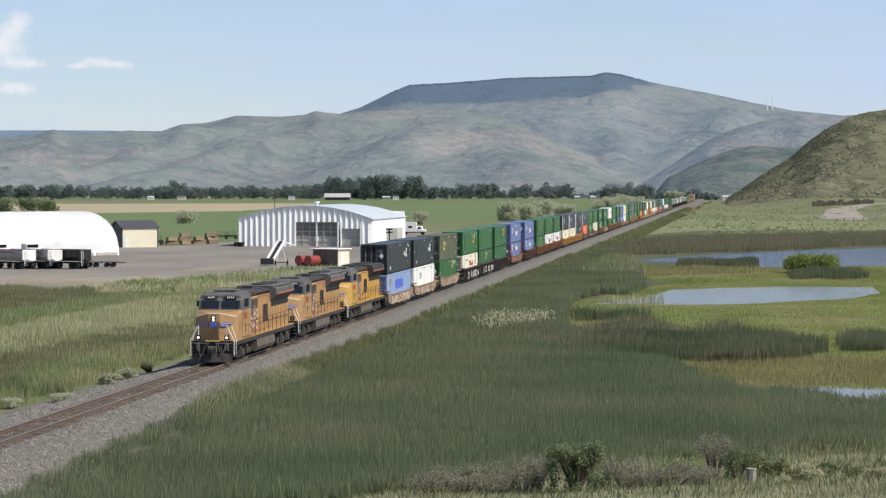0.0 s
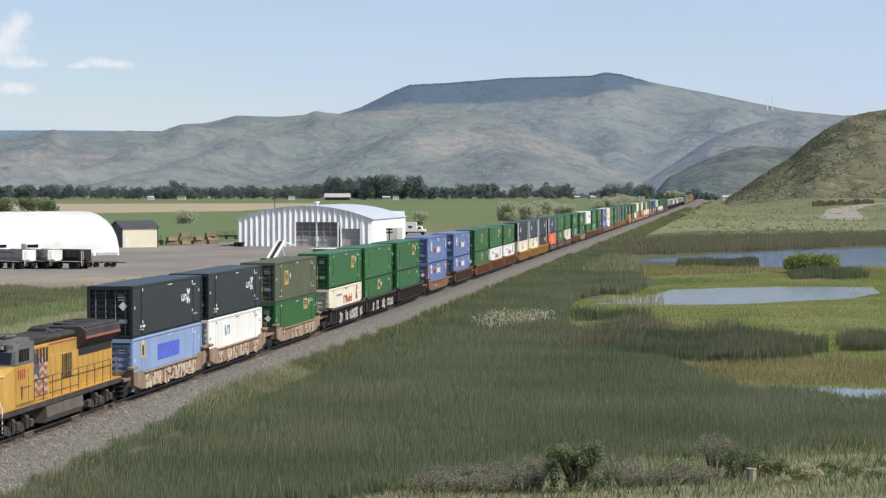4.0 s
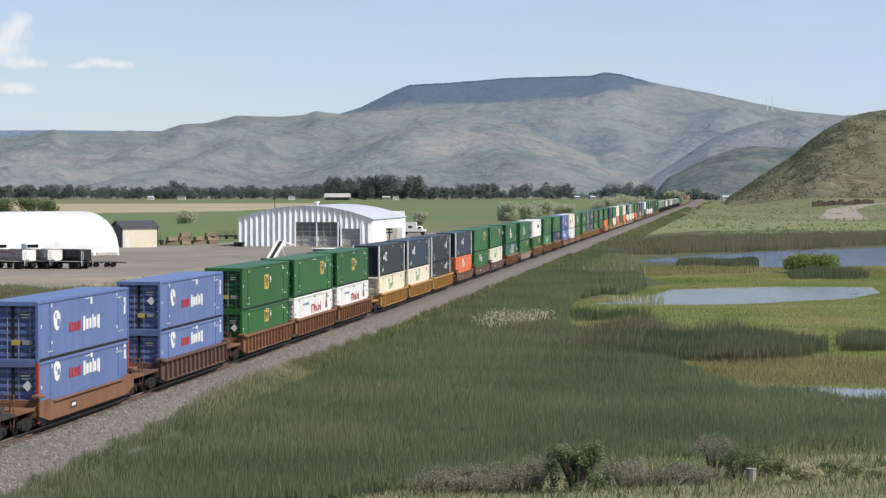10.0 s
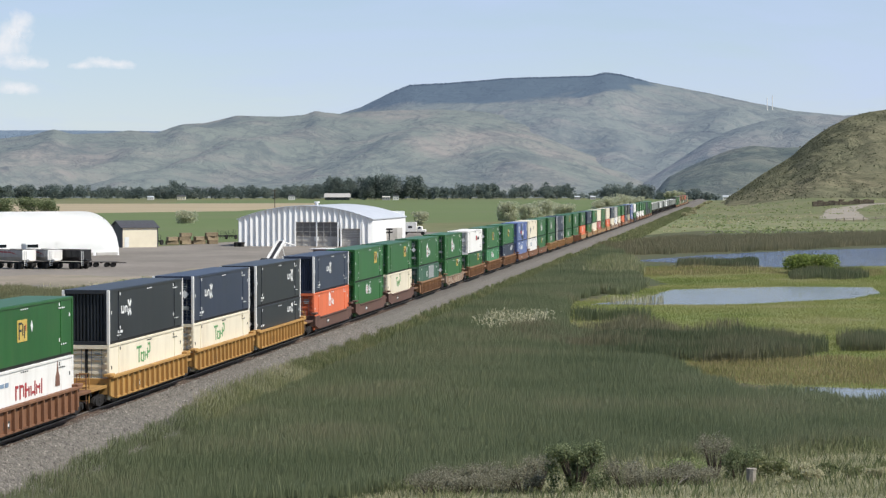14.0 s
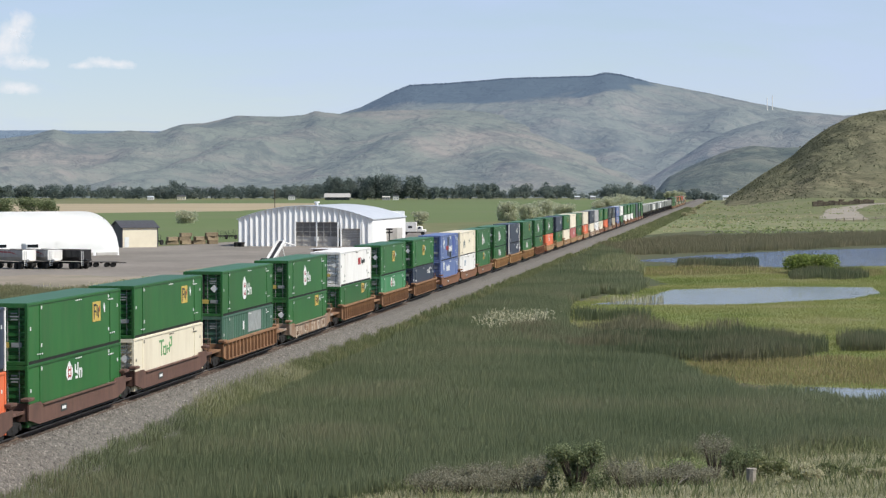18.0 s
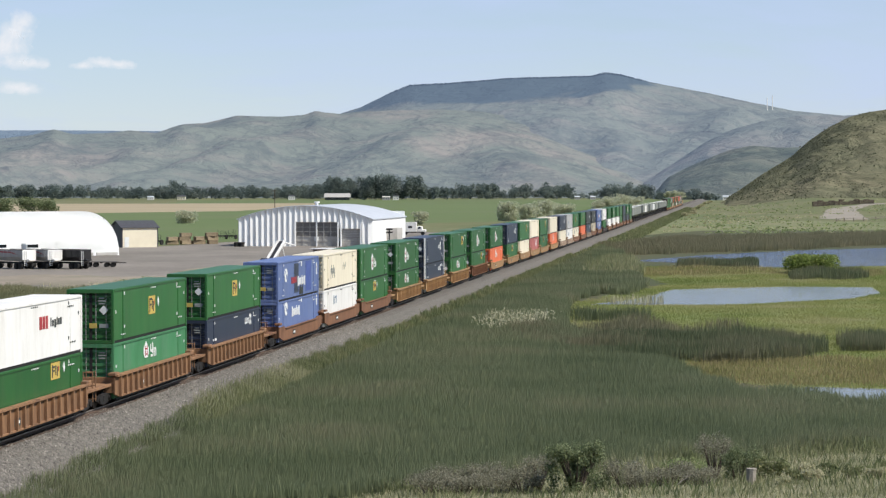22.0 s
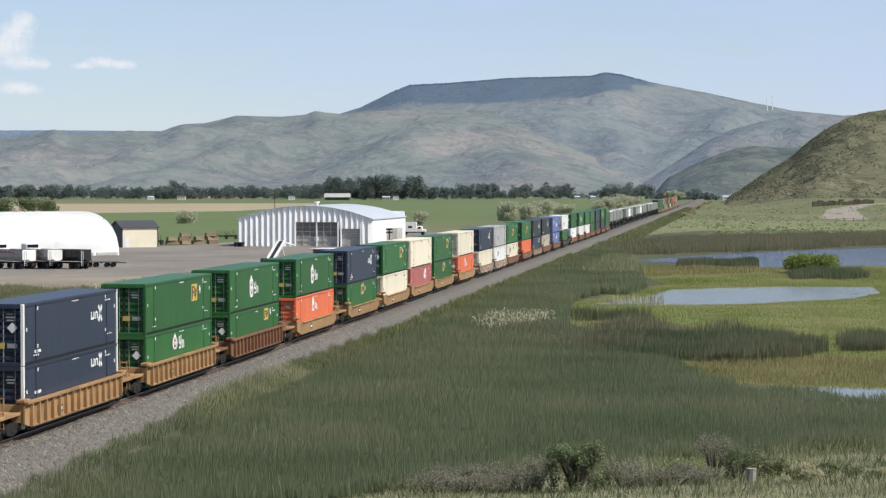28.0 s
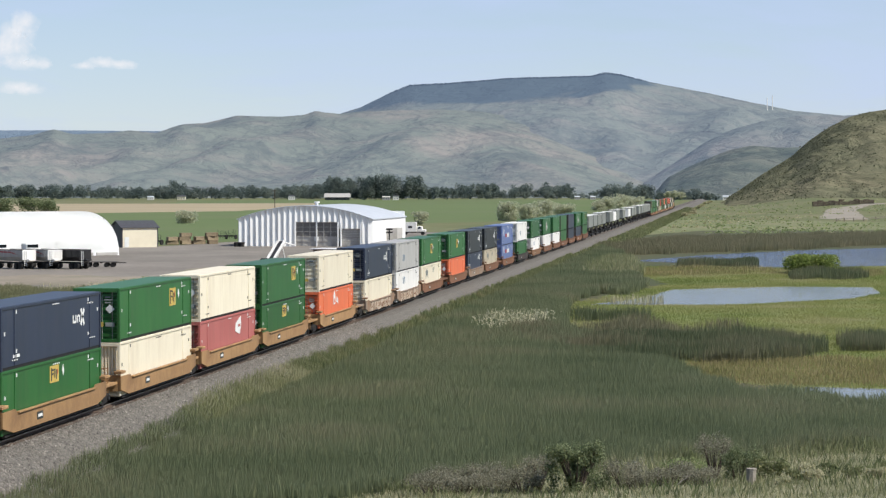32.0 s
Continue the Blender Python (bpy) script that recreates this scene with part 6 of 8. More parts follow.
    for sx in (-1, 1):
        # Black panel: the intake opening plus the deep shade beneath the wing, as colour.
        box_part("radiator_intake", (sx * 1.075, h1 - 3.3, 3.46), (0.06, 6.0, 0.74), M_RUBBER, ob, "black intake, shade under the wing painted in", 0)
        box_part("radiator_band", (sx * 1.527, h1 - 3.3, 4.0), (0.02, 6.4, 0.12), M_FLAGR, ob, "thin red stripe", 0)
        box_part("radiator_grille", (sx * 1.37, h1 - 3.3, 4.48), (0.10, 5.9, 0.08), M_LOCODARK, ob, "", 0)
    for yy in (h1 - 1.6, h1 - 3.3, h1 - 5.0):
        put("radiator_fan", cyl_mesh(0.62, 0.12, "z", M_LOCODARK, 18), ob, (0, yy, 4.60))
    for q in range(4):
        box_part("roof_hatch", (0, g0 + 0.8 + 1.25 * q, 4.45), (1.2, 0.9, 0.10), M_LOCODARK, ob, "", 0.03)
    put("exhaust_stack", box_mesh((0.8, 0.5, 0.35), M_LOCODARK, 0.04), ob, (0, g0 + 3.0, 4.5))
    # the waving flag on the cabinet, as plain stripes
    red, pale, dusk = bmesh.new(), bmesh.new(), bmesh.new()
    for i in range(12):
        wave = 0.10 * math.sin(i * 1.1) - 0.016 * i
        for j in range(9):
            corner = i < 5 and j > 3
            add_box(dusk if corner else (red if j % 2 == 0 else pale), (1.366, h0 + 0.32 + 0.18 * i, 2.02 + 0.2 * j + wave), (0.02, 0.185, 0.2 if corner else 0.195), 0.0, Matrix.Rotation(0.5 * math.cos(i * 1.1), 4, "X") if not corner else None)
    part("flag_stripes", red, M_FLAGR, ob, "faded red flag stripes")
    part("flag_stripes", pale, M_FLAGW, ob, "faded white flag stripes")
    part("flag_corner", dusk, M_FLAGB, ob, "dark blue flag corner")
    for i, (yy, zz, sy) in enumerate(((n1 + 1.6, 2.35, 1.6), (h0 + 1.4, 1.72, 2.2), (g0 + 3.5, 1.62, 5.0), (n1 + 1.4, 1.62, 2.6))):
        box_part("grime_streak", (1.494 if yy < h0 else (1.366 if yy < g0 else 1.056), yy, zz), (0.008, sy, 0.06), M_GRIMESHADE, ob, "", 0)
    for yy in (n1 + 0.15, n1 + 2.0, n1 + 2.8):
        box_part("panel_seam", (1.494, yy, 2.4), (0.008, 0.03, 1.6), M_GRIMESHADE, ob, "", 0)
    # handrails
    for sx in (-1, 1):
        bm = bmesh.new()
        yy = h0 + 0.2
        pts = []
        while yy < L - 0.8:
            add_rod(bm, (sx * 1.42, yy, 1.5), (sx * 1.42, yy, 2.55), 0.022)
            pts.append(yy)
            yy += 1.45
        add_rod(bm, (sx * 1.42, pts[0], 2.55), (sx * 1.42, pts[-1], 2.55), 0.022)
        part("handrail", bm, M_RAILBROWN, ob, "grimy handrail")
        bm = bmesh.new()
        add_rod(bm, (sx * 1.46, 0.40, 0.55), (sx * 1.46, 0.40, 1.55), 0.026)
        add_rod(bm, (sx * 1.46, 0.40, 1.55), (sx * 0.95, 0.50, 2.50), 0.026)
        add_rod(bm, (sx * 1.46, 1.02, 0.55), (sx * 1.46, 1.02, 1.60), 0.026)
        add_rod(bm, (sx * 1.46, 1.02, 1.60), (sx * 1.18, 0.95, 2.45), 0.026)
        add_rod(bm, (sx * 0.95, 0.50, 2.50), (sx * 0.95, 0.50, 1.65), 0.026)
        part("step_rail", bm, M_MARKW, ob, "white grab rails at the steps")
    # tank and running gear
    bm = bmesh.new()
    prism(bm, [(-1.42, 1.14), (1.42, 1.14), (1.46, 0.62), (1.30, 0.34), (-1.30, 0.34), (-1.46, 0.62)], L / 2 - 3.1, L / 2 + 3.0)
    part("fuel_tank", bm, M_TANKDUST, ob, "dusty tan fuel tank")
    for yy in (4.0, L - 4.0):
        bogie(ob, yy, 3, 2.0, 0.53)
    for sx in (-1, 1):
        for yc in (4.0, L - 4.0):
            for dy in (-1.0, 1.0):
                put("brake_cylinder", cyl_mesh(0.15, 0.42, "y", M_TRUCK, 10), ob, (sx * 1.22, yc + dy, 0.86))
            for dy in (-2.0, 0.0, 2.0):
                box_part("journal_box", (sx * 1.18, yc + dy, 0.53), (0.22, 0.42, 0.40), M_TRUCK, ob, "dusty journal box", 0.05)
            for dy in (-1.45, -0.55, 0.55, 1.45):
                put("spring", cyl_mesh(0.11, 0.34, "z", M_TRUCK, 8), ob, (sx * 1.16, yc + dy, 0.50))
        put("air_tank", cyl_mesh(0.2, 3.2, "y", M_TRUCK, 12), ob, (sx * 1.2, L / 2 + 0.3, 1.0))
    return ob


locomotive(144.6, M_LOCO, "dirty yellow freight locomotive leading the train, headlights lit")
locomotive(166.8, M_LOCO, "dirty yellow freight locomotive coupled behind the leader", lit=False)
locomotive(188.6, M_LOCOFRESH, "cleaner bright-yellow freight locomotive before the containers", snoot=1.0, lit=False)
locomotive(TAIL_END + 1.5, M_LOCO, "yellow freight locomotive pushing at the end of the train", lit=False)


# ---------------------------------------------------------------- marsh and grass
def zone(poly, density, seed, wobble=0.0):
    r = np.random.RandomState(seed)
    return scatter(poly, density, r, wobble), r


def thin(spots, r, s, seed, level):
    """Leaves uneven gaps."""
    px, py = spots
    ok = waves(px, py, s, seed) + r.uniform(-0.6, 0.6, len(px)) > level
    return px[ok], py[ok]


NEAR_BED = [(-29.0, 88), (-29.2, 112), (-29.5, 122), (-29.6, 135), (-29.4, 160), (-28.8, 186), (-14, 186), (-8, 178), (-4.6, 170), (-2.2, 158), (3.4, 137), (6.0, 133), (12, 132), (11.5, 120), (7.7, 117.5), (-1, 111.5), (-7.6, 106), (-13, 99), (-17, 90)]
MID_BED = [(-29.3, 186), (-29.3, 300), (-16.0, 292), (-18.8, 268), (-18.2, 250), (-15.4, 210), (-12, 200), (-14, 186)]
FAR_BED = [(-29.3, 300), (-29.2, 419), (-28.6, 500), (-22, 460), (-19, 400), (-19, 378), (-11.2, 312), (-13.0, 285)]
by_bank = lambda px, py: 0.45 + 0.55 * smooth(-30.2, -27.8, px)
s, r = zone(NEAR_BED, 200, 21, 0.5)
blades("reed_bed", s, -2.0, (0.75, 1.15), 0.015, M_REED, r, 0.15, "dense dark-green reeds standing in the marsh", "reeds", 0.10, ground_z, by_bank)
s, r = zone(NEAR_BED, 1.6, 24, 0.5)
s = thin(s, r, 0.25, 9, 0.3)
blades("pale_stalks", s, -2.0, (0.95, 1.3), 0.014, M_EDGEPALE, r, 0.2, "scattered pale dry stalks above the reeds", "reeds", zfun=ground_z)
s, r = zone(MID_BED, 100, 22, 0.5)
blades("reed_bed", s, -2.0, (0.9, 1.3), 0.026, M_REED, r, 0.14, "dense olive-green reeds along the railway bank", "reeds", 0.12, None, by_bank)
s, r = zone(FAR_BED, 36, 23, 0.5)
blades("reed_bed", s, -2.0, (0.85, 1.35), 0.06, M_REED, r, 0.25, "dark reeds beside the embankment", "reeds", 0.15, None, by_bank)
for poly, dens, w, hh in (
    ([(-14.0, 192), (-7.2, 200), (5.3, 201), (8.0, 191), (6.6, 185), (-1.9, 174), (-8.8, 178)], 80, 0.035, (0.7, 1.5)),
    ([(9.0, 199), (13.8, 206), (28, 204), (27, 192), (14.3, 190), (9.6, 189)], 70, 0.035, (0.6, 1.3)),
    ([(-30, 510), (-14.6, 590), (50, 665), (70, 665), (62, 560), (41.5, 556), (6.6, 490), (-19.8, 456)], 9, 0.12, (0.9, 1.7)),
    ([(-9.7, 411), (4.7, 415), (4.8, 391), (-8.1, 390)], 22, 0.08, (0.7, 1.3)),
    ([(8.9, 356), (20.6, 366), (19.4, 342), (8.6, 336)], 24, 0.08, (0.8, 1.4)),
    ([(-17, 232), (-12, 240), (-8, 236), (-11, 228)], 26, 0.07, (0.8, 1.4)),
):
    s, r = zone(poly, dens * 1.5, int(poly[0][1]), 3.0 if poly[0][1] < 230 else 2.2)
    s = thin(s, r, 0.35, 15, -0.7)
    blades("bulrush_stand", s, -2.0, hh, w * 0.72, M_BROWNSEDGE if poly[0][1] > 500 else M_DARKREED, r, 0.15, "stand of dark bulrushes in shallow water", "reeds")
s, r = zone(MEADOW, 44, 31, 0.8)
keep = (s[0] < 0.07 * s[1] + 2) & ~(inside(s[0], s[1], POND_A) | inside(s[0], s[1], POND_B) | inside(s[0], s[1], POND_C))
blades("meadow_grass", (s[0][keep], s[1][keep]), -1.99, (0.06, 0.2), 0.045, M_MEADOWGRASS, r, 0.4, "short bright-green meadow grass with straw tips", "grass")
s, r = zone([(-4, 171), (0.3, 181), (13, 180), (26, 178), (24, 157), (10, 156), (4, 156), (-1.3, 157)], 30, 32, 0.8)
blades("straw_grass", s, -1.98, (0.2, 0.5), 0.05, M_WARMGRASS, r, 0.4, "yellow-brown sedge at the edge of the pond", "grass")
for poly, dens, w, hh in (([(-24.3, 209), (-23.5, 227), (-18, 223), (-17.4, 208), (-21, 203)], 3, 0.03, (1.1, 1.7)), ([(-21.8, 345), (-23.2, 381), (-22.4, 420), (-18.8, 411), (-13.3, 346), (-16.4, 339)], 14, 0.07, (1.2, 2.0)), ([(-13, 262), (-8, 264), (-9, 272), (-15, 268)], 7, 0.05, (0.6, 1.1))):
    s, r = zone(poly, dens, int(poly[0][1]) + 1, 0.8)
    blades("seed_grass", s, -2.0, hh, w, M_EDGEPALE if poly[0][1] > 300 else (M_FLOWER if poly[0][0] < -22 else M_PALEGRASS), r, 0.3, "pale grass with feathery seed heads", "grass")
s, r = zone([(-24.3, 209), (-23.5, 227), (-18, 223), (-16.4, 212), (-21, 203)], 3.6, 38, 1.2)
heads = np.stack([s[0], s[1], -2.0 + r.uniform(1.0, 1.5, len(s[0])), *(r.uniform(0.05, 0.12, (3, len(s[0]))))], 1)
tagged(new("flower_heads", leaf_mesh("flower_heads", heads, len(s[0]) * 7, 0.07, M_FLOWER, r, 0.1)), "cream-white flower heads over the reeds", "flowers", kind="stuff")
s, r = zone([(-15.3, 374), (-9.2, 391), (3.4, 387), (11.5, 373), (24.3, 374), (22.5, 350), (3.1, 360), (-12.2, 345)], 9, 36, 1.5)
s = thin(s, r, 0.12, 5, -0.3)
blades("warm_sedge", s, -1.98, (0.25, 0.55), 0.09, M_WARMGRASS, r, 0.4, "orange-brown sedge between the two ponds", "grass")
s, r = zone([(-21.4, 201), (-20.8, 211), (-16.0, 218), (-7.8, 217), (0.3, 211), (1.3, 204), (-9.4, 195), (-17.1, 194)], 34, 37, 2.5)
s = thin(s, r, 0.2, 11, -0.5)
blades("brown_sedge", s, -2.0, (0.9, 1.35), 0.026, M_BROWNSEDGE, r, 0.18, "brownish sedge behind the reeds", "reeds")
s, r = zone([(-19.3, 195.6), (-14.8, 202.6), (-10.5, 206.5), (-7.0, 208.7), (-5.7, 202.1), (-9.2, 190.8), (-14.4, 184.5)], 16, 34, 2.0)
s = thin(s, r, 0.15, 12, -0.9)
blades("brown_sedge", s, -2.0, (1.0, 1.35), 0.022, M_BROWNSEDGE, r, 0.35, "red-brown sedge among the reeds", "reeds")
s, r = zone([(2.4, 151.5), (6.5, 146.4), (16, 143.8), (18, 131), (6.0, 132), (2.4, 139)], 110, 35, 0.6)
blades("short_reeds", s, -2.0, (0.3, 0.75), 0.02, M_REED, r, 0.3, "short reeds at the margin of the pond", "reeds")
# lighter grass along the foot of the ballast
foot = lambda px, py: np.interp(px - TRACK_X, [2.5, 4.6, 6.2, 8.5], [-0.3, -1.35, -1.8, -2.2])
for poly, mm, seed, text in (
    ([(-29.6, 86), (-29.9, 112), (-30.2, 124), (-28.7, 124), (-29.0, 112), (-28.6, 86)], M_REED, 41, "green grass creeping onto the ballast"),
    ([(-30.2, 122), (-31.2, 132), (-31.3, 142), (-30.5, 156), (-28.9, 158), (-28.4, 142), (-28.5, 122)], M_EDGEPALE, 44, "light-green grass at the foot of the ballast"),
    ([(-30.5, 154), (-30.1, 186), (-28.9, 186), (-28.8, 154)], M_EDGE, 45, "green grass at the foot of the ballast"),
):
    s, r = zone(poly, 230, seed, 0.3)
    ok = r.uniform(0, 1, len(s[0])) < smooth(-31.2, -29.6, s[0])
    blades("bank_grass", (s[0][ok], s[1][ok]), -1.9, (0.2, 0.6), 0.016, mm, r, 0.22, text, "grass", zfun=foot)
s, r = zone([(-29.9, 186), (-29.9, 420), (-28.6, 420), (-28.6, 186)], 70, 42, 0.3)
blades("bank_grass", s, -1.8, (0.35, 0.8), 0.035, M_EDGE, r, 0.35, "green grass at the foot of the ballast", "grass", zfun=lambda px, py: np.interp(px - TRACK_X, [2.5, 4.6, 6.2, 8.5], [-0.3, -1.35, -1.8, -2.2]))
# far side of the line
LEFT = [(-42.4, 118), (-41.6, 178), (-41.6, 240), (-43, 285), (-52, 276), (-62, 264), (-80, 246), (-92, 250)]
s, r = zone(LEFT, 44, 51, 0.8)
blades("tall_grass", s, -1.3, (0.3, 0.75), 0.036, M_LEFTGRASS, r, 0.2, "tall green and straw grass between track and yard", "grass")
for poly, dens, w, hh, mm, wob, cut, text, kindof in (
    ([(-52.9, 153.7), (-44.6, 129.5), (-46.2, 138.8), (-48.2, 151.9), (-48.4, 166.7), (-47.2, 175.3), (-41.7, 169.9), (-47.3, 193.6), (-51.8, 196.1), (-53.2, 186.8), (-53.2, 172.1)], 60, 0.035, (0.5, 0.9), M_OLIVEGRASS, 1.0, -0.9, "darker olive reeds in a wet hollow", "marsh_grass"),
    ([(-96.2, 279.9), (-74.4, 216.3), (-74.1, 222.4), (-70.7, 234.9), (-71.1, 250.8), (-81.9, 272.2)], 40, 0.05, (0.5, 0.85), M_OLIVEGRASS, 1.5, -0.8, "dull olive reeds in a wet hollow", "marsh_grass"),
    ([(-63.8, 185.5), (-55.5, 161.3), (-55.2, 165.8), (-54.0, 173.2), (-53.7, 188.2), (-49.1, 198.1), (-62.5, 254.6), (-64.1, 235.8), (-64.3, 219.6)], 46, 0.04, (0.6, 1.0), M_STRAWGRASS, 1.5, -0.5, "pale straw-coloured seeding grass", "seed_grass"),
    ([(-66.2, 192.7), (-66.9, 200.8), (-63.8, 217.7), (-65.5, 232.2), (-65.3, 247.7), (-70.9, 267.5), (-70.8, 250.8), (-70.7, 234.9), (-73.1, 212.6)], 40, 0.05, (0.5, 0.9), M_LUSHGRASS, 1.5, -0.4, "lush green grass before the yard", "lush_grass"),
    ([(-42.3, 123.1), (-43.6, 130.7), (-44.2, 144.1), (-41.1, 158.8), (-45.0, 175.6), (-47.2, 175.3), (-46.7, 162.4), (-44.9, 130.6)], 60, 0.03, (0.5, 1.0), M_LUSHGRASS, 0.8, -0.3, "fresh tall green grass beside the ballast", "lush_grass"),
    ([(-41.6, 100), (-41.0, 160), (-41.4, 178), (-43.4, 200), (-46, 180), (-46, 100)], 40, 0.03, (0.3, 0.8), M_LEFTGRASS, 0.6, -0.2, "mixed grass beside the ballast", "tall_grass"),
):
    s, r = zone(poly, dens * 1.3, int(abs(poly[1][0]) * 10), wob * 2.2)
    s = thin(s, r, 0.2, 8, cut)
    blades(kindof, s, -1.3, hh, w * 0.75, mm, r, 0.2, text, "grass")
s, r = zone([(-140, 266), (-92, 281), (-78, 298), (-63, 317), (-50, 420), (-44, 400), (-50, 300), (-62, 292), (-80, 270), (-140, 242)], 12, 54, 1.2)
s = thin(s, r, 0.2, 4, 0.15)
blades("weeds", s, -1.3, (0.2, 0.7), 0.08, M_BANKGRASS, r, 0.4, "weeds along the edge of the yard", "weeds")
for seed, mm, dens, cut, hh, text in ((55, M_LUSHGRASS, 14, 0.65, (0.4, 1.1), "green weed clumps at the edge of the yard"), (56, M_STRAWGRASS, 14, 0.2, (0.3, 0.8), "dry tan weeds at the edge of the yard")):
    s, r = zone([(-77.4, 274.3), (-69.2, 267.8), (-63.8, 287.4), (-58.5, 298.6), (-52.5, 318.7), (-58.4, 354.4), (-69.8, 338.3), (-76.0, 300.1), (-81.2, 290.4)], dens, seed, 1.5)
    s = thin(s, r, 0.3, seed, cut)
    blades("yard_weeds", s, -1.29, hh, 0.09, mm, r, 0.5, text, "weeds")
# thin pale grass along the far stretch of the embankment
bank_slope = lambda px, py: np.interp(px - TRACK_X, [2.5, 4.6, 6.2, 8.5, 11], [-0.3, -1.35, -1.8, -2.0, -2.0])
s, r = zone([(-29.6, 420), (-29.2, 1500), (-22, 1500), (-24.5, 620), (-26.5, 420)], 4.0, 43, 0.5)
blades("bank_grass", s, -1.8, (0.35, 0.9), 0.35, M_EDGE, r, 0.4, "pale grass covering the foot of the embankment", "grass", zfun=bank_slope)
# taller weeds where the reeds meet the near bank
s, r = zone([(-15, 94), (-7.6, 103.5), (1, 110), (8, 115.5), (12, 118), (12, 122.5), (8, 121.5), (1, 116.5), (-7.6, 109.5), (-16, 99)], 70, 63, 0.8)
s = thin(s, r, 0.8, 6, -0.9)
blades("bank_weeds", s, 0, (0.35, 0.9), 0.022, M_EDGEPALE, r, 0.4, "mixed green weeds where reeds meet the bank", "weeds", zfun=ground_z)
# the viewer's bank
BANK = [(-17, 85), (-14, 97.5), (-7, 107), (1, 113.5), (8, 118.5), (11, 120), (10, 78), (0, 80)]
s, r = zone(BANK, 170, 61, 0.6)
blades("bank_grass", s, 0, (0.12, 0.45), 0.016, M_BANKGRASS, r, 0.55, "dry grass and weeds on the near bank", "grass", zfun=ground_z)
s, r = zone(BANK, 12, 62, 0.6)
blades("bank_weeds", s, 0, (0.3, 0.75), 0.028, M_EDGE, r, 0.4, "taller green weeds on the near bank", "weeds", zfun=ground_z)


# ---------------------------------------------------------------- shrubs and trees
def plant(name, x, y, height, width, material, label, category, seed, leaves=1500, size=0.12, trunk=True, z=None, stems=5, fill=0.55, blobs_n=11, group="", skirt=0.28, lump=(0.13, 0.24)):
    """A trunk with limbs and a crown of many leaf sprays in uneven lumps."""
    r = np.random.RandomState(seed)
    z0 = float(ground_z([x], [y])[0]) if z is None else z
    ob = thing(name, (x, y, z0 - 0.05), label, category, group)
    bm = bmesh.new()
    if trunk:
        add_rod(bm, (0, 0, 0), (0.02 * height, 0, height * 0.35), height * 0.035, 8, height * 0.022)
        part("trunk", bm, M_BARK, ob, "grey-brown trunk")
        bm = bmesh.new()
    low = height * 0.3 if trunk else 0.0
    tips = []
    for i in range(stems):
        a = 6.28 * i / stems + r.uniform(-0.4, 0.4)
        e = (math.cos(a) * width * 0.34 * r.uniform(0.5, 1), math.sin(a) * width * 0.34 * r.uniform(0.5, 1), height * r.uniform(0.6, 0.86))
        add_rod(bm, (0, 0, low), e, height * 0.018, 5, height * 0.006)
        tips.append(e)
    tagged(part("branchwork" if trunk else "woody_base", bm, M_BARK, ob), kind="stuff")
    blobs = []
    for i in range(blobs_n):
        if i < stems:
            c = tips[i]
        else:
            a, q = r.uniform(0, 6.28), r.uniform(0, 0.42)
            c = (math.cos(a) * width * q, math.sin(a) * width * q, height * r.uniform(skirt, 0.85))
        k = r.uniform(*lump)
        blobs.append((*c, width * k, width * k, min(height * k, height - c[2] + 0.05 * height)))
    put("crown", leaf_mesh("crown", blobs, leaves, size, material, r, fill), ob)
    return ob


plant("shrub", -6.2, 90.6, 2.55, 3.0, M_LEAF, "dark-green leafy shrub on the near bank", "shrub", 1, 9000, 0.055, False, stems=22, blobs_n=90, fill=0.1, skirt=0.02, lump=(0.05, 0.12))
plant("shrub", 0.3, 93.2, 1.8, 1.8, M_LEAF, "dark shrub with rusty twigs beside a stump", "shrub", 2, 3000, 0.05, False, stems=9, blobs_n=26, fill=0.2, skirt=0.12, lump=(0.1, 0.2))
plant("shrub", 1.5, 93.8, 1.3, 2.1, M_EDGE, "olive-green shrub on the near bank", "shrub", 12, 2000, 0.06, False, stems=7, blobs_n=18, lump=(0.1, 0.2))
plant("shrub", -1.7, 97.5, 1.2, 2.6, M_LUSHGRASS, "green weeds at the edge of the reeds", "shrub", 3, 1500, 0.06, False, stems=7, blobs_n=18)
for i, (sx, sy, sh, sw) in enumerate(((-12.4, 94.0, 1.0, 2.2), (-11.3, 93.2, 0.9, 2.0), (-10.3, 93.6, 1.15, 2.4), (-9.2, 92.4, 1.0, 2.2), (-8.4, 91.2, 0.9, 1.8), (-10.9, 91.6, 0.8, 2.0), (-9.6, 90.2, 0.8, 1.8), (-12.2, 91.4, 0.9, 2.2), (-7.9, 92.8, 1.3, 1.8), (-4.2, 90.6, 1.1, 2.0), (-3.6, 89.2, 0.8, 1.6), (-2.6, 89.8, 0.8, 1.6), (-1.2, 90.4, 0.8, 1.7), (-0.7, 94.8, 1.6, 1.8), (-2.0, 92.2, 0.9, 1.6))):
    plant("sagebrush", sx, sy, sh * 1.45, sw * 1.15, M_SAGE, "grey twiggy sagebrush on the near bank", "shrub", 70 + i, 2200, 0.04, False, stems=18, blobs_n=26, fill=0.2, group="sagebrush on the bank", lump=(0.1, 0.2))
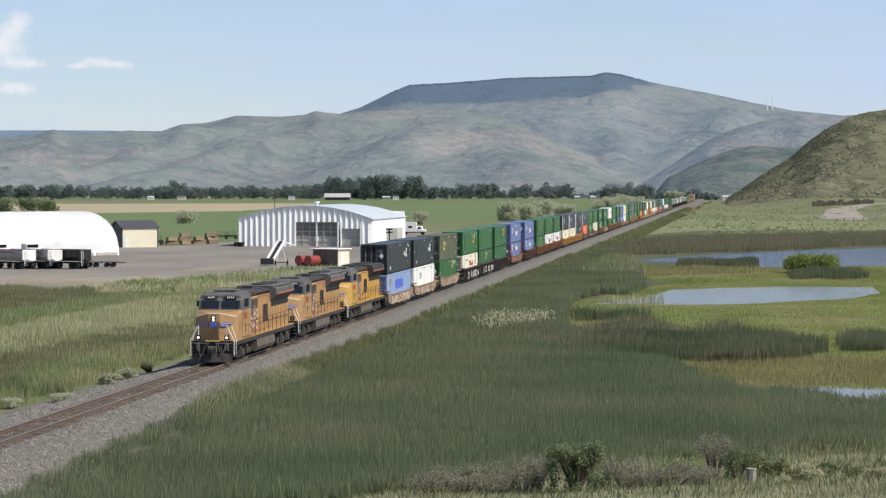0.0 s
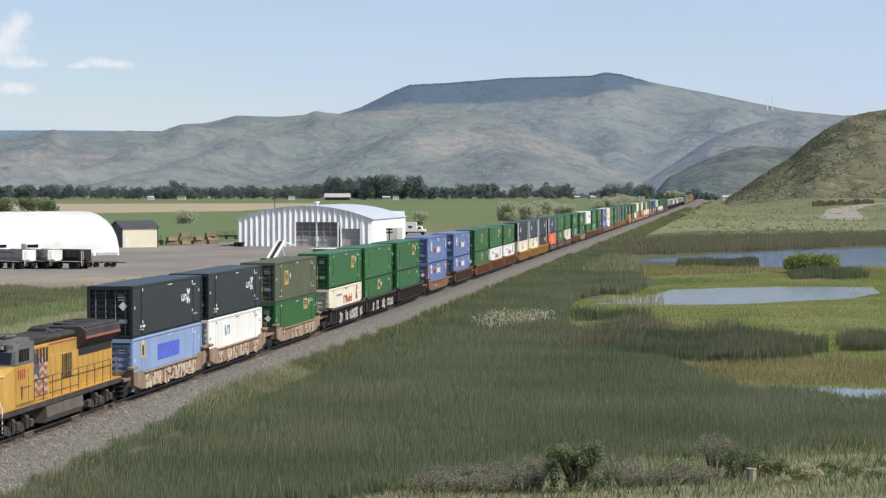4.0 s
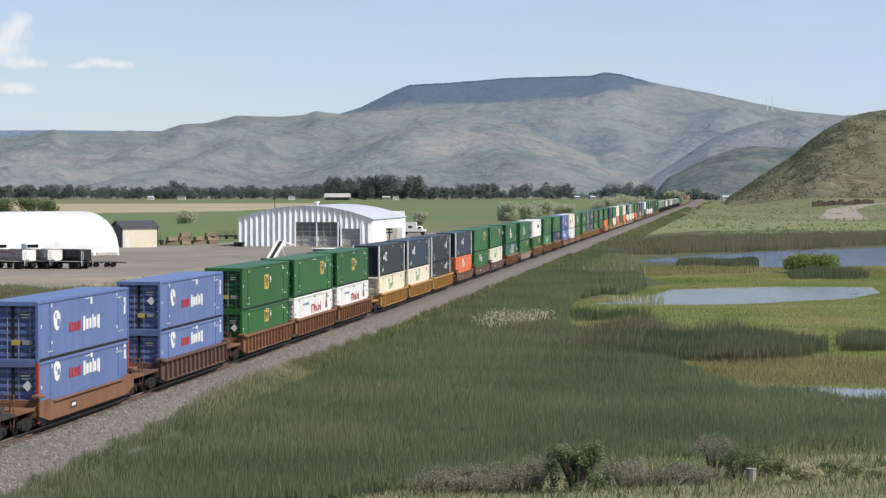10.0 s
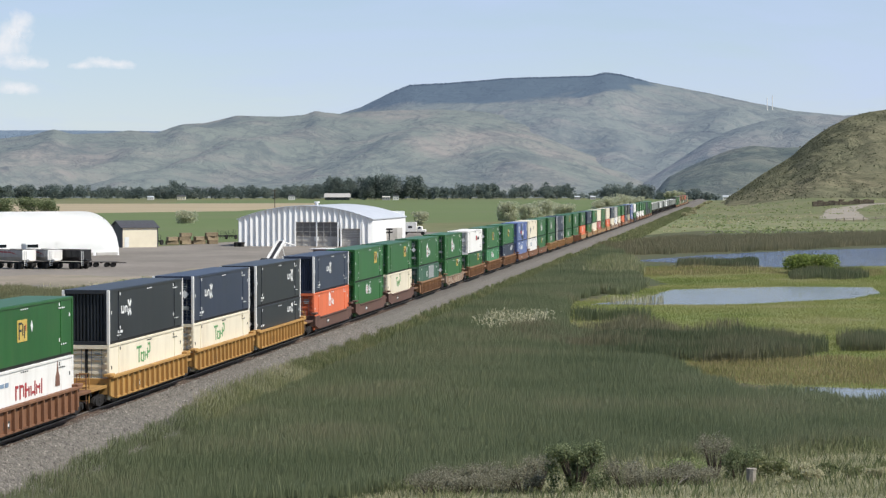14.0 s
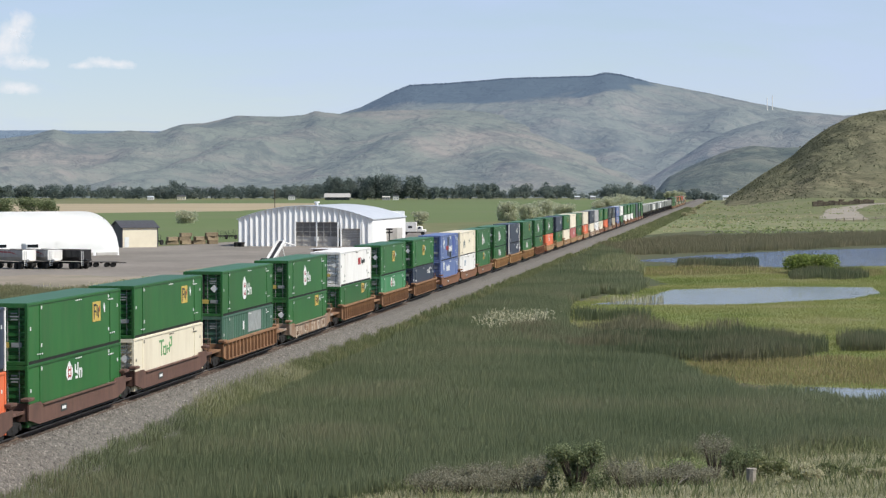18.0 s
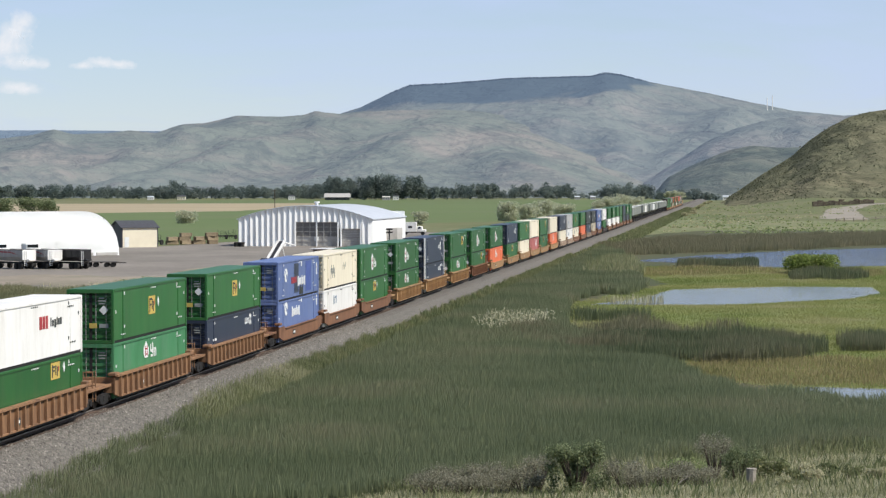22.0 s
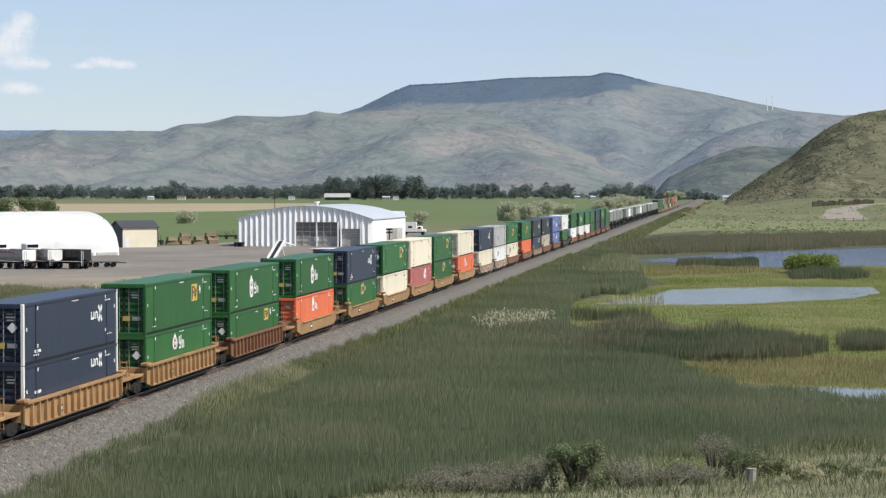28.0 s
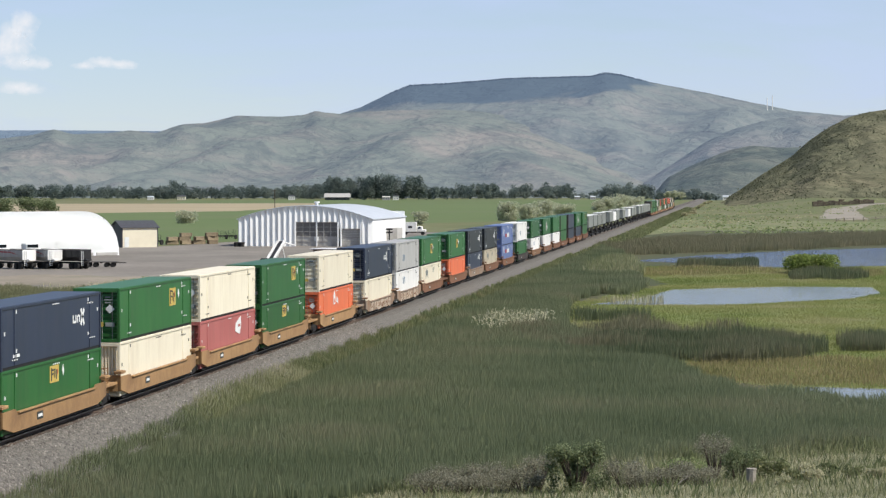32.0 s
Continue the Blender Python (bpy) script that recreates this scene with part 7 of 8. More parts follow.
for i, (sx, sy, sh, sw) in enumerate(((3.2, 90.0, 0.9, 1.2), (4.8, 91.5, 1.0, 1.3), (2.0, 88.6, 0.7, 0.9), (6.5, 94.0, 0.9, 1.4), (8.5, 97.0, 0.8, 1.4), (4.0, 94.2, 0.9, 1.3), (5.6, 89.4, 0.9, 1.0), (7.4, 91.2, 1.0, 1.2), (3.4, 96.5, 0.8, 1.4), (2.6, 91.8, 0.8, 1.0))):
    plant("weed_clump", sx, sy, sh, sw, M_EDGE if i % 2 else M_BANKGRASS, "leggy green weed clump in dry grass" if i % 2 else "leggy pale weed clump in dry grass", "weeds", 90 + i, 700, 0.05, False, stems=9, blobs_n=12, fill=0.2, group="weeds on the bank", lump=(0.08, 0.18))
plant("willow_bush", 13.0, 362, 3.1, 9.2, M_BRIGHTLEAF, "bright-green rounded willow bush between ponds", "bush", 4, 5000, 0.22, False, stems=8, blobs_n=34, z=-2.0)
for i, (sx, sy, sh, sw) in enumerate(((-39.8, 130.6, 0.7, 1.5), (-40.5, 143.6, 0.75, 1.4), (-40.2, 147.4, 0.85, 1.6), (-41.6, 127.0, 0.7, 1.4))):
    plant("sagebrush", sx, sy, sh, sw, M_GREYLEAF, "rounded grey-green sagebrush beside the ballast", "shrub", 110 + i, 2600, 0.05, False, stems=6, blobs_n=20, z=-1.3, fill=0.2, group="sagebrush by the track")
plant("shrub", -40.0, 151.6, 0.85, 0.9, M_LEAF, "small dark-green bush beside the ballast", "shrub", 116, 1500, 0.06, False, stems=5, blobs_n=12, z=-1.3)
for i, (tx, ty, th, tw) in enumerate(((-86.0, 872, 7.6, 8), (-80.0, 892, 6.6, 11.0), (-74.0, 905, 8.2, 11.0), (-69.0, 930, 6.4, 10.0))):
    plant("olive_tree", tx, ty, th, tw, M_GREYLEAF, "silvery olive-green tree at the edge of a field", "tree", 130 + i, 3600, 0.36, True, stems=7, blobs_n=34, group="silvery trees", skirt=0.08)
for i, (tx, ty, th, tw) in enumerate(((-70.0, 1290, 8.0, 12.0), (-64.0, 1315, 9.4, 16.0), (-57.0, 1340, 8.0, 14.0), (-75, 1285, 6, 10))):
    plant("olive_tree", tx, ty, th, tw, M_GREYLEAF, "silvery olive-green tree beside the railway", "tree", 140 + i, 2200, 0.42, True, stems=6, blobs_n=30, group="silvery trees", skirt=0.08)
for i, (tx, ty, th, tw) in enumerate(((-60, 2380, 10, 12), (-66, 2420, 9, 11), (-55, 2440, 9, 12))):
    plant("olive_tree", tx, ty, th, tw, M_GREYLEAF, "distant silvery tree beside the railway", "tree", 150 + i, 900, 0.8, True, stems=5, blobs_n=12, group="silvery trees")
plant("olive_tree", -108, 783, 4.6, 6.5, M_GREYLEAF, "small pale-green tree behind the white barn", "tree", 160, 2200, 0.3, True, stems=6, blobs_n=26, skirt=0.08)
plant("olive_tree", -196, 800, 4.8, 9.0, M_GREYLEAF, "pale-green bushy tree behind the tan shed", "tree", 161, 2600, 0.3, True, stems=6, blobs_n=28, skirt=0.08)
for i, (tx, ty, th, tw) in enumerate(((-348, 1052, 8.0, 12), (-338, 1058, 8.6, 12), (-329, 1062, 7.5, 11), (-357, 1049, 6.5, 9))):
    plant("farm_tree", tx, ty, th, tw, M_LEAF, "dark-green farm tree behind the white shelter", "tree", 165 + i, 2600, 0.4, True, stems=6, blobs_n=32, group="farm trees", skirt=0.1)


def woods():
    """The belt of trees across the valley, and the woods on the table mountain's rim."""
    r = np.random.RandomState(77)
    blobs, grove, rim = [], [], []

    def crown(into, side, d, h, wide, up=0.0):
        q = RIGHT * side + AHEAD * d
        for k in range(7):
            a, e = r.uniform(0, 6.28), r.uniform(0, 0.55) * wide
            zz = r.uniform(0.22, 0.80)
            into.append((q.x + math.cos(a) * e, q.y + math.sin(a) * e * 0.6, -1.8 + up + h * zz, wide * r.uniform(0.35, 0.6) * (1.1 - 0.4 * zz), wide * 0.4, h * r.uniform(0.16, 0.24)))

    # sideways stretches of the belt at 2600 m, with gaps towards the railway
    for a, b, count, tall in ((-660, -510, 90, 13.5), (-510, -400, 60, 14), (-400, -255, 90, 12), (-330, -300, 18, 17), (-150, -100, 22, 15), (-255, -128, 80, 13), (-128, 10, 60, 11), (10, 26, 8, 11), (20, 98, 50, 14), (111, 148, 26, 15), (148, 186, 14, 8), (193, 246, 38, 15), (246, 300, 30, 11)):
        for i in range(count):
            side = r.uniform(a, b)
            h = tall * r.uniform(0.7, 1.45)
            crown(blobs, side, 2600 + r.uniform(-60, 160), h, h * r.uniform(0.42, 0.72))
    for i in range(120):
        side, d = r.uniform(235, 300), r.uniform(2440, 2500)
        h = r.uniform(4, 10)
        crown(blobs, side, d, h, h * 0.6)
    for i in range(260):
        side, d = r.uniform(-560, 40), r.uniform(2760, 2900)
        h = r.uniform(5, 12)
        crown(blobs, side, d, h, h * 0.6, 2.0)
    for a, b, count, tall in ((-124, -106, 7, 26), (-104, -76, 12, 27), (-80, -52, 12, 28), (-40, -22, 8, 27), (-60, -38, 8, 17), (-22, 6, 9, 15), (-96, -80, 5, 17)):
        for i in range(count):
            h = tall * r.uniform(0.95, 1.16)
            crown(grove, r.uniform(a, b), 2440 + r.uniform(-12, 25), h, h * r.uniform(0.30, 0.46))
    for i in range(700):
        side = r.uniform(-110, 640)
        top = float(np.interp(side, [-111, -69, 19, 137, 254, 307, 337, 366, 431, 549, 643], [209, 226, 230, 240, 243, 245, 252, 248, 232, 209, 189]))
        q = RIGHT * side + AHEAD * (4690 - r.uniform(0, 8))
        h = r.uniform(1.2, 3.0) * (0.3 if side > 420 else 1)
        rim.append((q.x, q.y, top - 1.8, h * 0.6, h * 0.6, h * 0.7))
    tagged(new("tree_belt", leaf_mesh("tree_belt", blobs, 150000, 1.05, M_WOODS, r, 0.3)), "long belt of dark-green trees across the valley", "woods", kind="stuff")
    tagged(new("rim_woods", leaf_mesh("rim_woods", rim, 7000, 1.2, M_MOUNTAIN, r, 0.3)), "fringe of conifers along the mountain rim", "woods", kind="stuff")
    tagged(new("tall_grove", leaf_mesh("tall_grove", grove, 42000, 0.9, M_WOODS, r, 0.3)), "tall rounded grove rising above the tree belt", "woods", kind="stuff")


woods()


def hillside_brush():
    """Sagebrush dots over the steep near hill."""
    r = np.random.RandomState(78)
    hill = bpy.data.objects["sage_hill"].data
    n = len(hill.vertices)
    co = np.empty(n * 3, dtype=np.float32)
    hill.vertices.foreach_get("co", co)
    co = co.reshape(-1, 3)
    ok = co[:, 2] > 2
    co = co[ok]
    pick = co[r.randint(0, len(co), 5200)] + np.stack([r.uniform(-3, 3, 5200), r.uniform(-4, 4, 5200), np.zeros(5200)], 1)
    blobs = np.concatenate([pick, r.uniform(0.4, 1.0, (5200, 1)), r.uniform(0.4, 1.0, (5200, 1)), r.uniform(0.3, 0.8, (5200, 1))], 1)
    tagged(new("hillside_brush", leaf_mesh("hillside_brush", blobs, 26000, 0.55, M_BRUSH, r, 0.2)), "scattered dark sagebrush on the hillside", "brush", kind="stuff")


hillside_brush()


def pasture_tufts():
    """Pale and dark tussocks over the pasture beyond the ponds."""
    for seed, mm, count, text in ((81, M_LUSHGRASS, 3000, "green tussocks scattered over the pasture"), (82, M_PALEGRASS, 1300, "straw-coloured tussocks scattered over the pasture")):
        r = np.random.RandomState(seed)
        y = 680 + 1100 * r.uniform(0, 1, count) ** 1.6
        x = -24 + (y * 0.085 + 30) * r.uniform(0, 1, count)
        ok = waves(x, y, 0.06, seed) > -0.1
        x, y = x[ok], y[ok]
        n = len(x)
        z = ground_z(x, y)
        k = r.uniform(0.35, 1.1, n)
        blobs = np.stack([x, y, z, k * 1.2, k * 1.2, k * 0.5], 1)
        tagged(new("pasture_tufts", leaf_mesh("pasture_tufts", blobs, n * 4, 0.55, mm, r, 0.1)), text, "grass", kind="stuff")
    r = np.random.RandomState(83)
    for i in range(9):
        x, y = -21 + r.uniform(-1.5, 2), 1050 + 130 * i + r.uniform(-40, 40)
        plant("pale_bush", x, y, r.uniform(1.6, 2.8), r.uniform(3, 5), M_PALEGRASS, "pale straw-coloured bush beside the embankment", "bush", 180 + i, 420, 0.35, False, stems=5, blobs_n=12, group="bushes along the line")


pasture_tufts()


# ---------------------------------------------------------------- farm yard
YARD_Z = -1.285


def arch(u):
    return 4.8 + 2.9 * (1 - u * u)


def barn():
    """White arched-roof barn; its folded front faces the railway bend."""
    ob = thing("barn", (-93.0, 488.0, 0.0), "large white metal barn with arched grey roof and folded front panels", "barn")
    n, w = 24, 30.0 / 24
    for i in range(n):
        x0 = -15 + i * w
        xm, x1 = x0 + 0.22 * w, x0 + w
        z0 = YARD_Z
        c = (x0 + x1) / 2
        if -2.3 < c < 7.1:
            z0 = 4.1
        elif 8.0 < c < 12.3:
            z0 = 2.65
        bm = bmesh.new()
        pts = [(x0, 0.0), (xm, -0.42), (x1, 0.0), (x1, 0.25), (x0, 0.25)]
        lo = [bm.verts.new((x, y, z0)) for x, y in pts]
        hi = [bm.verts.new((x, y, arch(x / 15) - 0.05)) for x, y in pts]
        bm.faces.new(lo[::-1])
        bm.faces.new(hi)
        for k in range(5):
            bm.faces.new((lo[k], lo[(k + 1) % 5], hi[(k + 1) % 5], hi[k]))
        part("front_panel", bm, M_WHITEMETAL, ob)
    for sx in (-1, 1):
        box_part("side_wall", (sx * 14.9, 25.2, (4.8 + YARD_Z) / 2), (0.2, 49.8, 4.8 - YARD_Z), M_WHITEMETAL, ob, "white side wall", 0.0)
    bm = bmesh.new()
    prof = [(15.25 * math.sin(a), 0) for a in np.linspace(-math.pi / 2, math.pi / 2, 33)]
    up = [(x, arch(x / 15) + 0.04) for x, _ in prof]
    prism(bm, up + [(x, z - 0.16) for x, z in up[::-1]], -0.6, 50.6)
    part("roof", bm, M_ROOFMETAL, ob, "arched grey metal roof")
    box_part("back_wall", (0, 50.0, (6.0 + YARD_Z) / 2), (29.6, 0.2, 6.0 - YARD_Z), M_WHITEMETAL, ob)
    # great door
    door = new("great_door")
    door.parent = ob
    for i in range(6):
        for j in range(5):
            low = j < 2
            px, pz = -2.1 + 9.3 * (i + 0.5) / 6, YARD_Z + 0.1 + 5.2 * (j + 0.5) / 5
            box_part("pane", (px, 0.35, pz), (1.45, 0.08, 0.95), M_DOORGREY if low else M_DARKPANE, door, "dusty grey panel" if low else "dark pane", 0.0)
    for i in range(7):
        box_part("mullion", (-2.1 + 9.3 * i / 6, 0.28, 1.4), (0.16, 0.14, 5.3), M_DOORGREY, door, "", 0.0)
    for j in range(6):
        box_part("rail_bar", (2.55, 0.26, YARD_Z + 0.1 + 5.2 * j / 5), (9.4, 0.12, 0.13), M_DOORGREY, door, "", 0.0)
    box_part("centre_post", (2.55, 0.0, 1.4), (0.3, 0.3, 5.4), M_WHITEMETAL, ob, "white post", 0.02)
    box_part("notice", (2.5, 0.2, 0.4), (1.0, 0.05, 0.9), M_MARKW, door, "white notice", 0.0)
    for j in range(7):
        box_part("door_plank", (10.2, 0.3, YARD_Z + 0.3 + 0.56 * j), (4.2, 0.1, 0.52), M_DOORGREY, ob, "weathered grey plank", 0.01)
    for px in (-2.25, 7.35, 8.0, 12.4):
        box_part("door_post", (px, -0.15, 1.4), (0.35, 0.5, 5.4), M_WHITEMETAL, ob, "white door post", 0.03)
    put("vent_base", cyl_mesh(0.35, 0.7, "z", M_WHITEMETAL, 14), ob, (1.5, 6.0, 7.9))
    put("vent_cap", cyl_mesh(0.6, 0.3, "z", M_WHITEMETAL, 14), ob, (1.5, 6.0, 8.4))
    box_part("lean_to", (16.3, 24.0, 0.6), (2.4, 8.0, 3.6), M_DOORGREY, ob, "small grey lean-to", 0.05)
    return ob


barn()


def fabric_shelter():
    ob = thing("fabric_shelter", (-126.4, 429.7, YARD_Z), "long white fabric-covered hoop shelter on the gravel yard", "shelter", turn=46.0)
    W, H, L = 14.2, 8.3, 48.0
    bm = bmesh.new()
    outer = [(W * math.copysign(abs(math.cos(a)) ** 0.9, math.cos(a)), H * math.sin(a) ** 0.85) for a in np.linspace(0, math.pi, 29)]
    inner = [(x * 0.985, z * 0.985) for x, z in outer[::-1]]
    # hoops run along local -x
    rings = []
    for k in range(13):
        x = -L * k / 12
        rings.append([bm.verts.new((x, -y, z)) for y, z in outer])
    for a, b in zip(rings, rings[1:]):
        for i in range(len(a) - 1):
            bm.faces.new((a[i], a[i + 1], b[i + 1], b[i]))
    bmesh.ops.solidify(bm, geom=bm.faces[:], thickness=0.12)
    part("cover", bm, M_FABRIC, ob, "smooth white fabric cover", True)
    for k in range(0, 13, 3):
        bm = bmesh.new()
        pts = [Vector((-L * k / 12, -y * 0.98, z * 0.98)) for y, z in outer]
        for p, q in zip(pts, pts[1:]):
            add_rod(bm, p, q, 0.06, 5)
        part("hoop", bm, M_GREYSTEEL, ob)
    for i in range(9):
        box_part("footing_block", (-L * (i + 0.5) / 9, -W + 0.1, 0.3), (4.6, 0.5, 0.6), M_DOORGREY, ob, "grey concrete block", 0.04)


fabric_shelter()


def tan_shed():
    ob = thing("tan_shed", (-127.0, 475.6, YARD_Z), "small tan metal shed with dark grey roof", "shed", turn=34.0)
    W, D, H = 8.0, 7.0, 4.3
    box_part("front_wall", (0, 0, H / 2), (W, 0.2, H), M_TANMETAL, ob, "tan front wall", 0.0)
    box_part("back_wall", (0, D, H / 2), (W, 0.2, H), M_TANMETAL, ob, "", 0.0)
    for sx in (-1, 1):
        bm = bmesh.new()
        side_prism(bm, [(0.1, 0), (D - 0.1, 0), (D - 0.1, H), (D / 2, H + 1.3), (0.1, H)], sx * W / 2 - 0.1, sx * W / 2 + 0.1)
        # The gable away from the sun has its shade painted in as dark grey.
        part("gable_wall", bm, M_DARKTRIM if sx < 0 else M_TANMETAL, ob, "gable wall, shade painted dark grey" if sx < 0 else "")
    for s, y0, y1 in ((0, -0.4, D / 2), (1, D + 0.4, D / 2)):
        bm = bmesh.new()
        side_prism(bm, [(y0, H - 0.12), (y1, H + 1.35), (y1, H + 1.5), (y0, H + 0.04)], -W / 2 - 0.4, W / 2 + 0.4)
        part("roof_slope", bm, M_DARKTRIM, ob, "dark grey roof slope")
    box_part("door", (-3.0, -0.13, 1.15), (1.0, 0.06, 2.2), M_MARKW, ob, "white door", 0.01)
    for px in (-W / 2, W / 2):
        box_part("corner_trim", (px, -0.12, H / 2), (0.18, 0.06, H), M_DARKTRIM, ob, "", 0)


tan_shed()


def grain_truck(x, y, turn, body, end, label, cab=False):
    """A farm truck box seen with its tail to the yard's edge."""
    ob = thing("grain_truck", (x, y, YARD_Z), label, "truck", "parked farm trucks", turn=turn)
    W, L = 2.5, 7.2
    bm = bmesh.new()
    prism(bm, [(-W / 2, 1.9), (-W / 2, 3.0), (W / 2, 3.0), (W / 2, 1.9), (0.7, 1.25), (-0.7, 1.25)], 0.15, L)
    part("box_body", bm, body, ob)
    box_part("tailgate", (0, 0.06, 2.25), (W + 0.06, 0.16, 1.6), end, ob, "", 0.03)
    box_part("top_rim", (-W / 2, L / 2, 3.03), (0.12, L, 0.12), M_GREYSTEEL, ob, "", 0.02)
    box_part("top_rim", (W / 2, L / 2, 3.03), (0.12, L, 0.12), M_GREYSTEEL, ob, "", 0.02)
    bm = bmesh.new()
    side_prism(bm, [(-0.9, 1.35), (0.0, 1.1), (0.0, 1.6), (-0.9, 1.55)], -0.55, 0.55)
    part("chute", bm, end, ob, "unloading chute")
    box_part("frame", (0, L / 2 + 1.0, 0.95), (0.9, L + 2.0, 0.25), M_STEEL, ob)
    for yy in (0.9, 2.1, L - 0.3, L + 2.2):
        for sx in (-1, 1):
            put("wheel", cyl_mesh(0.5, 0.45, "x", M_RUBBER, 16), ob, (sx * 0.98, yy, 0.5))
    bm = bmesh.new()
    for sx in (-0.95, -0.55):
        add_rod(bm, (sx, -0.08, 0.5), (sx, -0.08, 2.9), 0.03)
    for k in range(8):
        add_rod(bm, (-0.95, -0.08, 0.6 + 0.3 * k), (-0.55, -0.08, 0.6 + 0.3 * k), 0.025)
    part("ladder", bm, M_MARKW, ob, "white ladder")
    for i in range(6):
        for sx in (-1, 1):
            box_part("side_stake", (sx * (W / 2 + 0.02), 0.7 + i * 1.15, 2.45), (0.07, 0.1, 1.05), body, ob, "", 0)
    if cab:
        for sx in (-1, 1):
            bm = bmesh.new()
            side_prism(bm, [(1.2, 2.2), (3.4, 2.55), (5.6, 2.5), (6.8, 2.75), (5.4, 2.75), (3.2, 2.72)], sx * (W / 2 + 0.03) - 0.01, sx * (W / 2 + 0.03) + 0.01)
            part("painted_swoosh", bm, M_MARKR, ob, "dark red painted swoosh")
        box_part("cab", (0, L + 1.6, 2.7), (2.3, 1.9, 2.4), PAINT["white"], ob, "white cab", 0.15)
        box_part("windscreen", (0, L + 0.62, 3.5), (1.9, 0.06, 0.5), M_GLASS, ob, "", 0.02)
        box_part("bonnet", (0, L + 3.2, 1.5), (2.0, 1.6, 1.2), PAINT["white"], ob, "", 0.15)


grain_truck(-110.2, 345.5, 52.0, PAINT["grey"], PAINT["white"], "grey grain truck with a white tailgate, parked on gravel", True)
grain_truck(-106.3, 346.5, 44.0, PAINT["grey"], PAINT["white"], "grey and white grain truck with a ladder, parked on gravel", True)
grain_truck(-101.5, 347.0, 60.0, M_BLACKPAINT, M_BLACKPAINT, "black farm truck box parked on gravel")


def flat_trailer():
    ob = thing("flat_trailer", (-101.6, 356.5, YARD_Z), "low grey flatbed farm trailer standing empty", "trailer", turn=8.0)
    box_part("deck", (0, 0, 0.85), (5.4, 2.3, 0.16), M_GREYSTEEL, ob, "", 0.02)
    for xx in (-2.0, -0.9, 0.9, 1.9):
        for yy in (-0.9, 0.9):
            put("wheel", cyl_mesh(0.38, 0.3, "y", M_RUBBER, 14), ob, (xx, yy, 0.38))
    box_part("drawbar", (3.3, 0, 0.7), (1.4, 0.16, 0.12), M_STEEL, ob, "", 0)
    for xx in (-2.5, 0, 2.5):
        box_part("cross_member", (xx, 0, 0.70), (0.15, 2.2, 0.16), M_STEEL, ob, "", 0)


flat_trailer()


def yard_hut():
    ob = thing("yard_hut", (-66.4, 366.0, YARD_Z), "small yard hut with white flat roof and cream door", "hut", turn=-25.0)
    # Dark walls and a cream end paint in the shaded and sunlit sides.
    box_part("wall", (0, 1.6, 1.35), (5.0, 3.2, 2.7), M_WOODGREY, ob, "grey-brown walls, shade painted in", 0.02)
    box_part("end_wall", (2.55, 1.6, 1.35), (0.1, 3.24, 2.7), M_TANMETAL, ob, "end wall painted sunlit cream", 0.0)
    box_part("roof", (0, 1.6, 2.8), (5.8, 3.9, 0.18), M_WHITEMETAL, ob, "white flat roof", 0.04)
    box_part("door", (2.62, 1.2, 1.05), (0.06, 0.95, 2.05), M_MARKW, ob, "white door", 0.01)


yard_hut()
for i, (tx, ty) in enumerate(((-70.0, 365.4), (-68.2, 364.3))):
    ob = thing("fuel_tank", (tx, ty, YARD_Z), "red cylindrical fuel tank on a low stand", "tank", "red fuel tanks", turn=-30.0)
    put("drum", cyl_mesh(0.80, 2.4, "y", M_TANKRED, 22), ob, (0, 0, 0.98))
    for yy in (-0.8, 0.8):
        box_part("cradle", (0, yy, 0.22), (1.1, 0.2, 0.44), M_STEEL, ob, "", 0)


def conveyor():
    ob = thing("conveyor", (-75.0, 368.0, YARD_Z), "white wheeled loading conveyor with raised arm", "conveyor", turn=10.0)
    for sx in (-0.55, 0.55):
        bm = bmesh.new()
        add_rod(bm, (sx - 1.2, -0.4, 0.6), (sx + 0.8, 1.2, 4.0), 0.3, 4)
        part("boom_side", bm, PAINT["white"], ob)
    bm = bmesh.new()
    for q in np.linspace(0.05, 0.95, 26):
        c = Vector((-1.2, -0.4, 0.6)).lerp(Vector((0.8, 1.2, 4.0)), q)
        add_box(bm, c, (1.0, 0.20, 0.32))
    part("belt", bm, M_DARKTRIM, ob, "dark belt")
    box_part("hopper", (-1.5, -0.6, 0.7), (2.2, 1.6, 1.0), M_BLACKPAINT, ob, "black hopper", 0.08)
    box_part("axle", (0.8, 1.2, 0.45), (2.2, 0.14, 0.14), M_STEEL, ob, "", 0)
    for sx in (-0.2, 1.8):
        put("wheel", cyl_mesh(0.45, 0.25, "x", M_RUBBER, 16), ob, (sx, 1.2, 0.45))
    bm = bmesh.new()
    for sx in (0.0, 1.5):
        add_rod(bm, (sx, 1.2, 0.5), (0.8, 1.25, 3.9), 0.07, 5)
    part("strut", bm, PAINT["white"], ob)
    bm = bmesh.new()
    add_rod(bm, (0.8, 1.2, 3.9), (2.9, 1.6, 3.3), 0.14, 6)
    part("spout", bm, PAINT["white"], ob)


conveyor()


